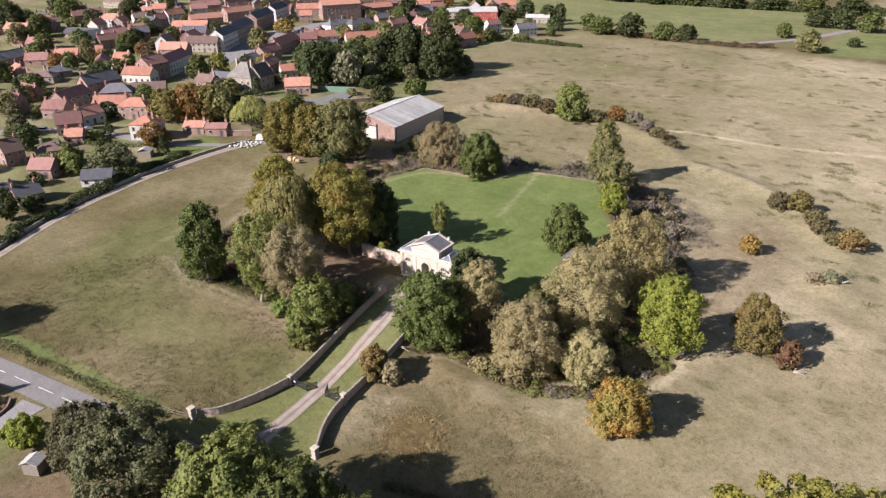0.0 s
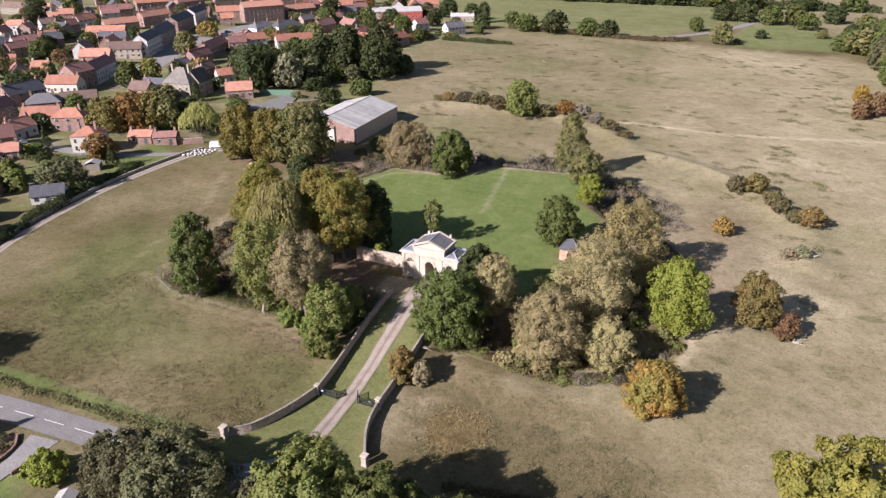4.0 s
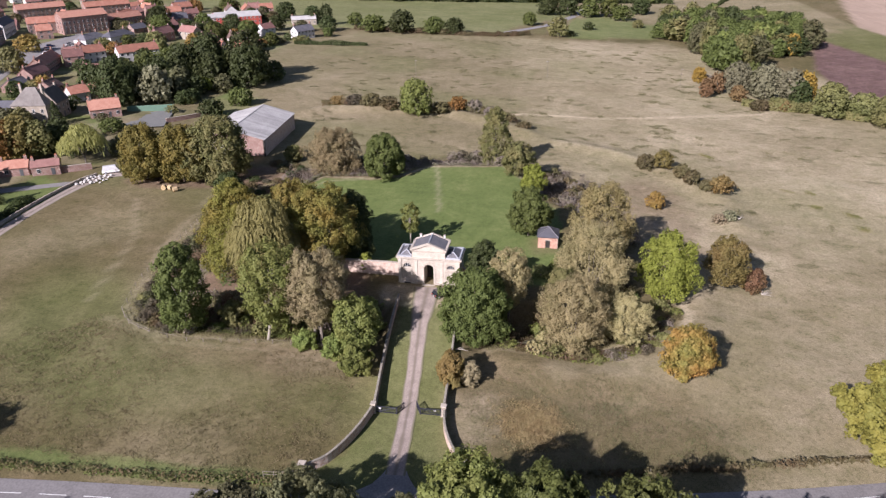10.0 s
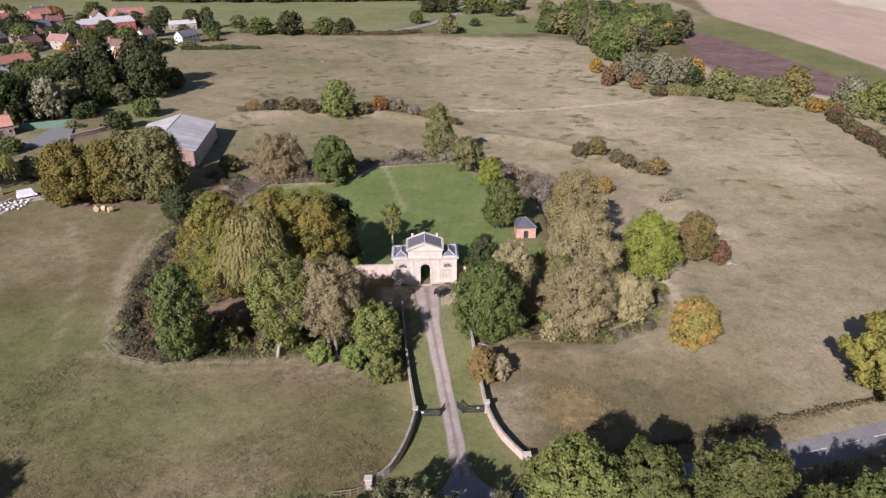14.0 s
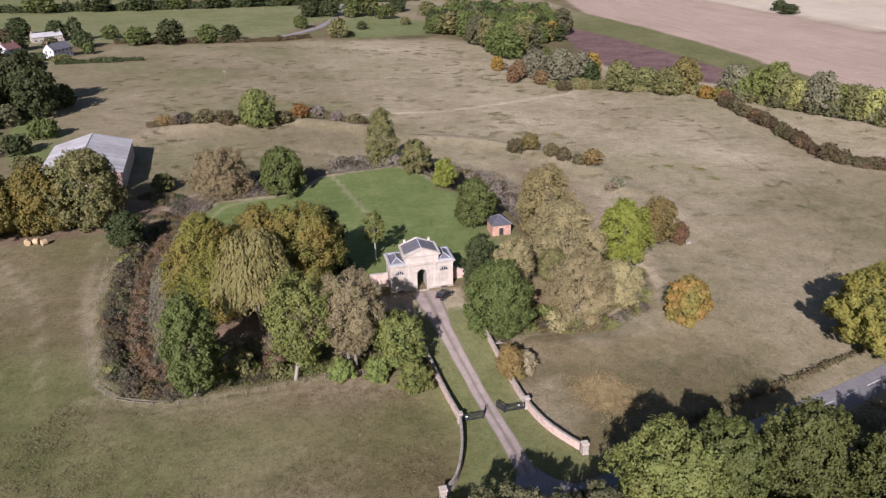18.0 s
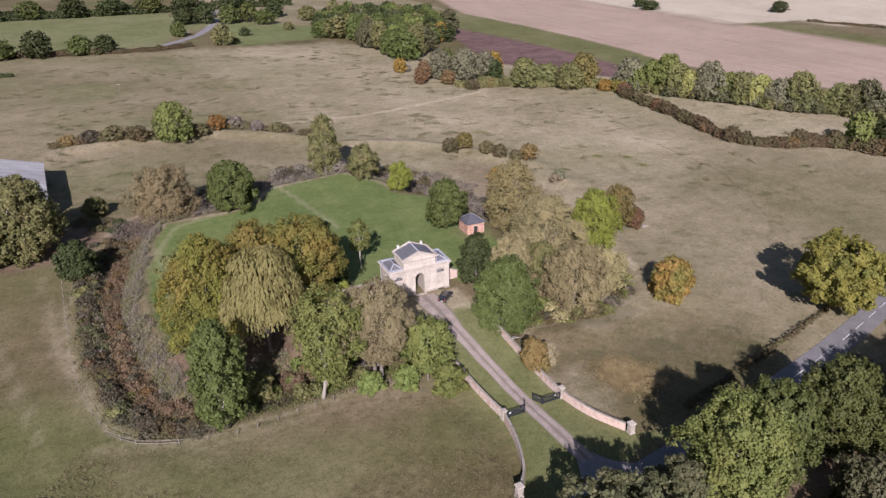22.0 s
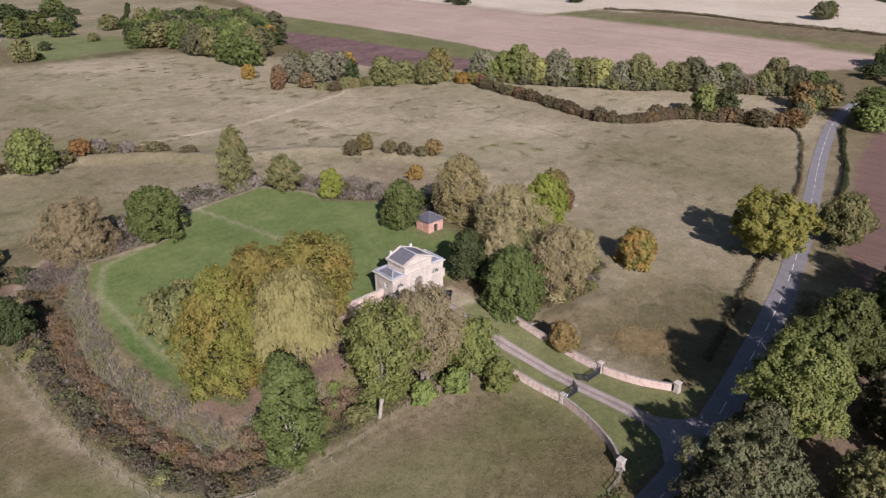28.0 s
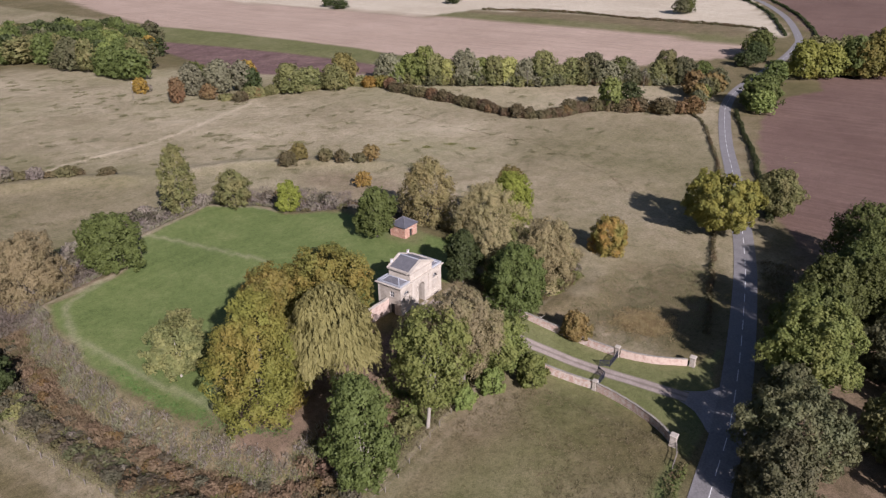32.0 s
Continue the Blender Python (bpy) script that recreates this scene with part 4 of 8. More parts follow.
def brick_wall(name, points, h0, h1, thick, label, material, coping=STONE, ragged=0.0, group=""):
    """A garden wall that follows the land, with a coping of single stones."""
    line = smooth_line(points, 0.9)
    side = normals_of(line)
    hs = np.linspace(h0, h1, len(line))
    wall = thing(name, label, "wall", (*line[0], ground_z(*line[0])), group=group)
    o = np.array([*line[0], ground_z(*line[0])])
    verts, faces = [], []
    tops = []
    for i, (p, s) in enumerate(zip(line, side)):
        z = ground_z(*p)
        top = z + hs[i] + ragged * wobble(i, 3 * i, 1.7, 4)
        tops.append(top)
        for f, zz in ((-0.5, z - 0.4), (-0.5, top), (0.5, top), (0.5, z - 0.4)):
            verts.append((*(p + s * f * thick), zz) - o)
    for i in range(len(line) - 1):
        a = 4 * i
        for k in range(3):
            faces.append((a + k, a + k + 1, a + k + 5, a + k + 4))
    n = 4 * (len(line) - 1)
    faces += [(3, 2, 1, 0), (n, n + 1, n + 2, n + 3)]
    part("brickwork", mesh_from("brickwork", verts, faces, [material]), material, wall)
    stone = box(-0.43, 0.43, -thick * 0.62, thick * 0.62, 0, 0.13, 0.03)
    me = bpy.data.meshes.new("coping_stone")
    stone.to_mesh(me)
    stone.free()
    me.materials.append(coping)
    rng = random.Random(len(line))
    for i in range(len(line) - 1):
        p, d = (line[i] + line[i + 1]) / 2, line[i + 1] - line[i]
        rise = tops[i + 1] - tops[i]
        ob = part("coping_stone", me, coping, wall)
        ob.matrix_basis = Matrix.Translation(Vector((*p, (tops[i] + tops[i + 1]) / 2 - 0.02)) - Vector(o)) @ Euler((rng.uniform(-0.03, 0.03), -math.atan2(rise, np.hypot(*d)) + rng.uniform(-0.02, 0.02), math.atan2(d[1], d[0]))).to_matrix().to_4x4() @ Matrix.Diagonal((np.hypot(*d) / 0.88, 1, 1, 1))
    return wall


DRIVE_WALLS = "walls beside the drive"
brick_wall("drive_wall", [(-4.3, -12.5), (-3.6, -23.5), (-2.7, -33.5), (-1.5, -43.6)], 1.4, 1.6, 0.32, "weathered limewashed brick wall with stone coping beside the drive", OLD_BRICK, MOSSY_STONE, ragged=0.05, group=DRIVE_WALLS)
brick_wall("drive_wall", [(-1.6, -44.6), (-2.3, -48.5), (-3.6, -53), (-5.4, -57), (-7.6, -59.6)], 1.6, 1.5, 0.32, "curved brick wall with stone coping sweeping to the road", OLD_BRICK, MOSSY_STONE, ragged=0.05, group=DRIVE_WALLS)
brick_wall("drive_wall", [(8.3, -15.5), (8.9, -23), (9.5, -32), (10.2, -42.6)], 1.3, 1.6, 0.32, "pale pink brick wall with stone coping beside the drive", OLD_BRICK, MOSSY_STONE, ragged=0.05, group=DRIVE_WALLS)
brick_wall("drive_wall", [(10.4, -43.8), (11.2, -47.5), (12.6, -51), (14.8, -54.8)], 1.6, 1.4, 0.32, "curved pink brick wall with stone coping sweeping to the road", PINK_BRICK, MOSSY_STONE, ragged=0.05, group=DRIVE_WALLS)
brick_wall("boundary_wall", [(-6.2, -1.9), (-10, -1.8), (-14.5, -1.7), (-20, -1.6)], 3.1, 2.9, 0.5, "tall pale pink brick boundary wall joined to the gatehouse", PINK_BRICK, ragged=0.05)
brick_wall("ruined_wall", [(7.3, -1.9), (9.0, -1.8), (10.6, -1.7)], 3.0, 1.6, 0.5, "broken stub of pale brick boundary wall", PINK_BRICK, ragged=0.25)


def pier(x, y, h, w, label):
    p = thing("gate_pier", label, "pier", (x, y, ground_z(x, y)), group="gate piers")
    part("shaft", box(-w / 2, w / 2, -w / 2, w / 2, -0.3, h, 0.04), STONE_DIRTY, p)
    part("plinth", box(-w / 2 - 0.08, w / 2 + 0.08, -w / 2 - 0.08, w / 2 + 0.08, -0.3, 0.3, 0.04), STONE_DIRTY, p)
    part("cap", box(-w / 2 - 0.12, w / 2 + 0.12, -w / 2 - 0.12, w / 2 + 0.12, h, h + 0.22, 0.06), STONE, p)


pier(-1.5, -44.1, 1.75, 0.7, "weathered square stone gate pier")
pier(10.3, -43.2, 1.95, 0.75, "pale square stone gate pier")
pier(-8.1, -60.2, 1.9, 0.95, "pale stone end pier of the curved wall")
pier(15.3, -55.6, 1.8, 0.9, "pale stone end pier of the curved wall")


def gate(x, y, turn, length, label, sign):
    g = thing("metal_gate", label, "gate", (x, y, ground_z(x, y) + 0.05), turn, group="drive gates")
    fr = bmesh.new()
    for z in (0.12, 1.25):
        add_box(fr, 0, length, -0.045, 0.045, z, z + 0.1)
    for k in (0, length - 0.1):
        add_box(fr, k, k + 0.1, -0.05, 0.05, 0, 1.42)
    part("gate_frame", fr, IRON, g)
    count = int(length / 0.16)
    bar = bpy.data.meshes.new("bar")
    bb = box(-0.02, 0.02, -0.02, 0.02, 0.2, 1.3)
    bb.to_mesh(bar)
    bb.free()
    bar.materials.append(IRON)
    for k in range(1, count):
        part("bar", bar, IRON, g, at=(k * length / count, 0, 0))
    br = bmesh.new()
    tube(br, [(0.05, 0, 0.2), (length - 0.05, 0, 1.28)], [0.045, 0.045], 5)
    part("brace", br, IRON, g)
    if sign:
        part("sign", box(length * sign - 0.2, length * sign + 0.2, -0.09, -0.06, 0.8, 1.1), WHITE, g, "small white notice")


gate(-1.1, -44.15, 0.0, 3.6, "dark iron railing between gate pier and drive", 0.2)
gate(2.5, -44.15, 62.0, 1.9, "dark iron gate leaf standing open", 0)
gate(9.9, -43.5, 181.0, 3.6, "dark iron railing between gate pier and drive", 0.3)
gate(6.3, -43.56, 118.0, 1.9, "dark iron gate leaf standing open", 0)


def hut():
    h = thing("brick_hut", "small square red brick hut with pyramid slate roof and open doorway", "hut", (24.9, 19.2, 2.95), 0.0)
    w, z = 2.3, 2.9
    bm = bmesh.new()
    for x0, x1, y0, y1 in ((-w, -0.55, -w, -w + 0.25), (0.55, w, -w, -w + 0.25), (-w, w, w - 0.25, w), (-w, -w + 0.25, -w + 0.25, w - 0.25), (w - 0.25, w, -w + 0.25, w - 0.25)):
        add_box(bm, x0, x1, y0, y1, -0.1, z)
    add_box(bm, -0.55, 0.55, -w, -w + 0.25, 2.05, z)
    part("brickwork", bm, brick_mat("hut_brick", (0.40, 0.20, 0.14), (0.33, 0.16, 0.11), (0.5, 0.4, 0.32), (0.52, 0.33, 0.24), 0.3), h)
    # a near-black sheet stands for the shade inside the hut
    part("doorway", box(-0.55, 0.55, -w + 0.3, -w + 0.34, 0, 2.05), DARK, h, "dark panel painted as the shade within the doorway")
    part("quoins", box(w - 0.04, w + 0.02, -w - 0.02, -w + 0.3, 0, z), STONE, h, "pale corner rendering")
    part("lintel", box(-0.75, 0.75, -w - 0.04, -w + 0.02, 2.05, 2.22), STONE, h)
    r = bmesh.new()
    o, top = w + 0.28, 4.7
    v = [r.verts.new(c) for c in ((-o, -o, z), (o, -o, z), (o, o, z), (-o, o, z), (0, 0, top), (-o, -o, z - 0.1), (o, -o, z - 0.1), (o, o, z - 0.1), (-o, o, z - 0.1))]
    for f in ((0, 1, 4), (1, 2, 4), (2, 3, 4), (3, 0, 4), (5, 6, 1, 0), (6, 7, 2, 1), (7, 8, 3, 2), (8, 5, 0, 3), (8, 7, 6, 5)):
        r.faces.new([v[i] for i in f])
    roof = part("pyramid_roof", r, ROOFS["slate"], h, "dark slate pyramid roof")
    for sx, sy in ((-1, -1), (1, -1), (1, 1), (-1, 1)):
        part("hip_tile", tube(bmesh.new(), [(sx * o, sy * o, z + 0.03), (0, 0, top + 0.03)], [0.09, 0.09], 6), SLATE, roof)


hut()


# ---- vehicles ----
def car(x, y, turn, paint, label, size=(4.3, 1.8, 1.55), group="", van=False):
    L, Wd, Ht = size
    c = thing("car", label, "car", (x, y, ground_z(x, y) + 0.08), turn, group)
    prof = [(-L / 2, 0.45), (-L / 2, 0.85), (-L / 2 + 0.1, 1.0), (L * 0.22, 0.98), (L / 2 - 0.1, 0.85), (L / 2, 0.6), (L / 2 - 0.05, 0.35), (-L / 2 + 0.1, 0.32)]
    body = prism(prof, -Wd / 2, Wd / 2)
    bmesh.ops.bevel(body, geom=list(body.edges), offset=0.07, segments=2, affect="EDGES")
    part("body", body, paint, c)
    cab = [(-L / 2 + 0.12, 0.98), (-L / 2 + 0.4, Ht), (L * (0.3 if van else 0.06), Ht), (L * (0.42 if van else 0.24), 0.97)]
    cabin = prism(cab, -Wd / 2 + 0.12, Wd / 2 - 0.12)
    bmesh.ops.bevel(cabin, geom=list(cabin.edges), offset=0.06, segments=2, affect="EDGES")
    part("cabin", cabin, paint if van else GLASS_DARK, c, "" if van else "dark glazed cabin")
    part("roof", box(-L / 2 + 0.45, L * (0.29 if van else 0.05), -Wd / 2 + 0.2, Wd / 2 - 0.2, Ht - 0.03, Ht + 0.03, 0.02), paint, c)
    part("windscreen", prism([(L * (0.31 if van else 0.07), Ht - 0.06), (L * (0.43 if van else 0.25), 1.0), (L * (0.42 if van else 0.24), 1.0), (L * (0.30 if van else 0.06), Ht - 0.06)], -Wd / 2 + 0.2, Wd / 2 - 0.2), GLASS_DARK, c)
    for sx in (-0.31, 0.31):
        for sy in (-1, 1):
            wh = bmesh.new()
            bmesh.ops.create_cone(wh, cap_ends=True, segments=16, radius1=0.33, radius2=0.33, depth=0.22, matrix=Matrix.Translation((L * sx, sy * (Wd / 2 - 0.1), 0.33)) @ Matrix.Rotation(radians(90), 4, "X"))
            tyre = part("wheel", wh, TYRE, c)
            rim = bmesh.new()
            bmesh.ops.create_cone(rim, cap_ends=True, segments=12, radius1=0.2, radius2=0.2, depth=0.24, matrix=Matrix.Translation((L * sx, sy * (Wd / 2 - 0.1), 0.33)) @ Matrix.Rotation(radians(90), 4, "X"))
            part("rim", rim, LEAD, tyre)
    for sy in (-1, 1):
        part("tail_light", box(-L / 2 - 0.02, -L / 2 + 0.06, sy * 0.68 - 0.13, sy * 0.68 + 0.13, 0.72, 0.92, 0.02), RED_METAL, c)
        part("headlight", box(L / 2 - 0.1, L / 2 + 0.01, sy * 0.65 - 0.16, sy * 0.65 + 0.16, 0.6, 0.76, 0.02), WHITE, c)
        part("door_mirror", box(L * 0.18, L * 0.24, sy * (Wd / 2 + 0.08) - 0.08, sy * (Wd / 2 + 0.08) + 0.08, 0.98, 1.12, 0.02), paint, c)
    part("number_plate", box(-L / 2 - 0.03, -L / 2 + 0.02, -0.26, 0.26, 0.5, 0.62), WHITE, c)


CAR_BLACK = plain("black_car_paint", (0.008, 0.008, 0.010), (0.014, 0.014, 0.016), 2, 0.2, bump=0.0, coat=0.8)
CAR_WHITE = plain("white_car_paint", (0.68, 0.68, 0.68), (0.76, 0.76, 0.76), 2, 0.25, bump=0.0, coat=0.8)
CAR_SILVER = plain("silver_car_paint", (0.38, 0.39, 0.41), (0.46, 0.47, 0.49), 2, 0.3, 0.4, bump=0.0, coat=0.8)
CAR_BLUE = plain("blue_car_paint", (0.03, 0.05, 0.12), (0.05, 0.07, 0.16), 2, 0.25, bump=0.0, coat=0.8)
car(4.2, -9.6, 42, CAR_BLACK, "black estate car parked on the gravel before the gatehouse", (4.2, 1.8, 1.6))
car(-111.5, 52.5, 35, CAR_WHITE, "white van parked at the end of the lane", (5.2, 2.0, 2.2), van=True)
for k, (x, y, r, paint, label) in enumerate(((-190, 5, 30, CAR_WHITE, "white car parked in the village street"), (-186, 9.5, 30, CAR_SILVER, "silver car parked in the village street"), (-181, 11.5, 32, CAR_WHITE, "white car parked in the village street"), (-184.5, 1.5, 30, CAR_BLUE, "dark blue car parked in the village street"),
                                             (-250, 210, 60, CAR_WHITE, "white car parked on the market place"), (-254, 216, 60, CAR_SILVER, "silver car parked on the market place"), (-258, 222, 60, CAR_WHITE, "white car parked on the market place"), (-262, 229, 60, CAR_BLUE, "blue car parked on the market place"), (-247, 222, 60, CAR_SILVER, "silver car parked on the market place"), (-251, 230, 60, CAR_WHITE, "white car parked on the market place"), (-256, 238, 60, CAR_SILVER, "silver car parked on the market place"))):
    car(x, y, r, paint, label, group="cars in the village")
# white sacks piled by the lane
for k in range(26):
    rng = random.Random(k)
    bm = bmesh.new()
    size = rng.uniform(0.3, 0.6)
    bmesh.ops.create_icosphere(bm, subdivisions=2, radius=size)
    for v in bm.verts:
        v.co.z *= 0.75
        v.co += Vector((rng.uniform(-.06, .06), rng.uniform(-.06, .06), rng.uniform(-.05, .05)))
    me = bpy.data.meshes.new("builders_sack")
    bm.to_mesh(me)
    bm.free()
    me.materials.append(RUBBLE)
    x, y = -114.6 + (k % 5) * 1.3 + rng.uniform(-.5, .5), 40.6 + (k // 5) * 1.5 + (k % 5) * 0.8 + rng.uniform(-.4, .4)
    ob = tagged(new("builders_sack", me), "white builders sack in a pile beside the lane", "sack", "sacks by the lane")
    ob.location = (x, y, ground_z(x, y) + size * 0.6)


def bale(x, y, turn):
    b = thing("straw_bale", "round pale straw bale on bare earth", "bale", (x, y, ground_z(x, y) + 0.72), turn, "straw bales")
    bm = bmesh.new()
    bmesh.ops.create_cone(bm, cap_ends=True, segments=24, radius1=0.75, radius2=0.75, depth=1.3, matrix=Matrix.Rotation(radians(90), 4, "X"))
    bmesh.ops.bevel(bm, geom=[e for e in bm.edges if len(e.link_faces) == 2 and e.calc_face_angle() > 1], offset=0.08, segments=2, affect="EDGES")
    part("straw", bm, BALE, b)
    for y0 in (-0.35, 0, 0.35):
        bm = bmesh.new()
        bmesh.ops.create_cone(bm, cap_ends=False, segments=24, radius1=0.758, radius2=0.758, depth=0.05, matrix=Matrix.Translation((0, y0, 0)) @ Matrix.Rotation(radians(90), 4, "X"))
        part("twine", bm, WOOD, b)


for x, y, r in ((-88.2, 42.6, 20), (-86.2, 42.9, 70), (-84.3, 42.0, 130)):
    bale(x, y, r)


# ---- trees ----
def leaf_quads(c, normal, size, rng, narrow=0.62):
    """Pointed leaf sprays at the points c, facing about along normal."""
    count = len(c)
    normal = normal / (np.linalg.norm(normal, axis=1)[:, None] + 1e-9)
    t = np.cross(normal, rng.normal(size=(count, 3)))
    t /= np.linalg.norm(t, axis=1)[:, None] + 1e-9
    b = np.cross(normal, t)
    s = size * rng.uniform(0.55, 1.35, count)[:, None]
    bend = normal * s * 0.25
    return np.stack([c + t * s * 1.15 - bend, c - t * s * 0.5 + b * s * narrow * 1.25 - bend * 0.3, c - t * s * 0.5 - b * s * narrow * 1.25 + bend * 0.5], 1)


PROFILE = {"round": (0.46, 0.30, 2.1), "bush": (0.32, 0.74, 2.0), "dome": (0.24, 0.88, 1.75), "spread": (0.5, 0.25, 2.3), "cone": (0.06, 0.8, 1.05), "column": (0.36, 0.62, 1.9)}


def outline(u, shape):
    """Crown radius, 0 to 1, at the height u between foot (0) and top (1)."""
    m, base, p = PROFILE[shape]
    low = 1 - (1 - base) * (np.clip(m - u, 0, 1) / m) ** 2
    high = np.clip(1 - (np.clip(u - m, 0, 1) / (1 - m)) ** p, 0, 1) ** (1 / p)
    return np.where(u < m, low, high)


def crown_quads(r, h, count, leaf, rng, lobes=26, shape="round", loose=0.45):
    """Leaf sprays on many overlapping boughs round an uneven envelope; z runs from 0 at the crown's foot to h."""
    k = int(lobes * 1.9) + 8
    u = (np.arange(k) + rng.uniform(0.1, 0.9, k)) / k
    u = u ** 0.9 * 0.94 + 0.02
    f = outline(u, shape)
    a = np.arange(k) * 2.39996 + rng.uniform(-0.5, 0.5, k)
    tall = h / (2 * r)
    rad = min(r, h * 0.5) * rng.uniform(0.19, 0.33, k) * np.clip(60 / k, 0.5, 1.1) ** 0.4 * (0.6 + 0.4 * f)
    uneven = 1 + 0.11 * np.sin(2 * a + rng.uniform(0, 6)) + 0.09 * np.sin(3 * a + 5 * u + rng.uniform(0, 6)) + rng.normal(size=k) * 0.1
    out = np.maximum(f * r * uneven - rad * 0.85, 0)
    out = np.where(rng.random(k) < 0.15, out * 0.6, out)
    centre = np.column_stack([out * np.cos(a), out * np.sin(a), np.clip(u * h, rad * 0.7, h - rad * 0.8)])
    # every bough carries a dozen smaller clumps, most on its outer and upper side
    sprigs = 18
    away = centre / np.array([r, r, h]) - np.array([0, 0, 0.42])
    away /= np.linalg.norm(away, axis=1)[:, None] + 1e-9
    way = rng.normal(size=(k * sprigs, 3)) * 0.75 + np.repeat(away, sprigs, 0) * 0.65 + np.array([0, 0, 0.2])
    way /= np.linalg.norm(way, axis=1)[:, None]
    big = np.repeat(rad, sprigs)
    knot = np.repeat(centre, sprigs, 0) + way * (big * rng.uniform(0.5, 1.3, k * sprigs))[:, None] * np.array([1, 1, 0.9])
    small = big * rng.uniform(0.18, 0.42, k * sprigs)
    share = rng.choice(k * sprigs, count, p=small ** 2 / (small ** 2).sum())
    v = rng.normal(size=(count, 3)) + way[share] * 0.5
    v /= np.linalg.norm(v, axis=1)[:, None]
    depth = 1 - 0.5 * rng.random(count) ** 2
    p = knot[share] + v * (small[share] * depth)[:, None] * 1.15 + rng.normal(size=(count, 3)) * leaf * 0.4
    # a looser layer of leaves between the boughs
    free = np.flatnonzero(rng.random(count) < 0.22)
    fu, fa = rng.uniform(0.03, 0.97, len(free)), rng.uniform(0, 2 * np.pi, len(free))
    fr = outline(fu, shape) * r * (1 + 0.11 * np.sin(2 * fa)) * rng.uniform(0.55, 0.9, len(free))
    p[free] = np.column_stack([fr * np.cos(fa), fr * np.sin(fa), fu * h * 0.97])
    out_way = np.column_stack([np.cos(fa), np.sin(fa), (fu - 0.35) * 2.2])
    v[free] = v[free] * 0.4 + out_way
    n = v * 0.75 + way[share] * 0.55 + np.repeat(away, sprigs, 0)[share] * 0.4 + loose * rng.normal(size=(count, 3)) + np.array([0, 0, 0.15])
    lo, hi = np.percentile(p[:, 2], (0.7, 99.5))
    wide = np.percentile(np.hypot(p[:, 0], p[:, 1]), 97)
    fit = np.array([r / wide, r / wide, (h - leaf) / (hi - lo)])
    p = (p - np.array([0, 0, lo])) * fit + np.array([0, 0, leaf * 0.5])
    q = leaf_quads(p, n, leaf, rng)
    q[:, :, 2] = np.maximum(q[:, :, 2], 0.02)
    return q, (centre - np.array([0, 0, lo])) * fit


def willow_quads(r, h, count, rng):
    """Weeping boughs: many small domes, each with strands of narrow leaves that hang from it."""
    domes, per = 60, 13
    strands = count // per
    a = np.arange(domes) * 2.39996 + rng.uniform(-0.4, 0.4, domes)
    out = r * 0.84 * np.sqrt((np.arange(domes) + 0.4) / domes) * rng.uniform(0.88, 1.06, domes)
    high = h * (0.96 - 0.66 * (out / r) ** 1.5) + rng.normal(size=domes) * 0.035 * h
    size = r * rng.uniform(0.14, 0.36, domes)
    k = rng.choice(domes, strands, p=size ** 2 / (size ** 2).sum())
    d = rng.normal(size=(strands, 3)) + np.column_stack([np.cos(a[k]), np.sin(a[k]), np.zeros(strands)]) * 0.5
    d[:, 2] = np.abs(d[:, 2]) * 0.8
    d /= np.linalg.norm(d, axis=1)[:, None]
    # strands gather in locks
    lock = np.round(np.arctan2(d[:, 1], d[:, 0]) * 3.2) / 3.2
    flat = np.hypot(d[:, 0], d[:, 1])
    turn = 0.3 * lock + 0.7 * np.arctan2(d[:, 1], d[:, 0])
    d[:, 0], d[:, 1] = flat * np.cos(turn), flat * np.sin(turn)
    start = np.column_stack([out[k] * np.cos(a[k]), out[k] * np.sin(a[k]), high[k]]) + d * size[k][:, None] * np.array([1, 1, 0.7])
    drop = size[k] * rng.uniform(0.5, 1.9, strands) * (0.3 + 0.7 * flat)
    f = rng.random((strands, per))
    c = start[:, None, :] + np.stack([d[:, :1] * np.sqrt(f) * 0.6, d[:, 1:2] * np.sqrt(f) * 0.6, -f * drop[:, None]], -1)
    c = c.reshape(-1, 3) + rng.normal(size=(strands * per, 3)) * 0.08
    c[:, 2] = np.clip(c[:, 2], 0.3, h)
    m = len(c)
    t = np.stack([rng.normal(size=m) * 0.4, rng.normal(size=m) * 0.4, -np.ones(m)], 1) + np.repeat(d, per, 0) * np.array([0.5, 0.5, 0])
    # the flat of each leaf looks outward
    face = np.repeat(d, per, 0) + rng.normal(size=(m, 3)) * 0.35
    b = np.cross(face, t)
    b /= np.linalg.norm(b, axis=1)[:, None] + 1e-9
    s = rng.uniform(0.2, 0.42, m)[:, None]
    return np.stack([c - t * s * 0.3 - b * s * 0.34, c + t * s * 1.1, c - t * s * 0.3 + b * s * 0.34], 1)


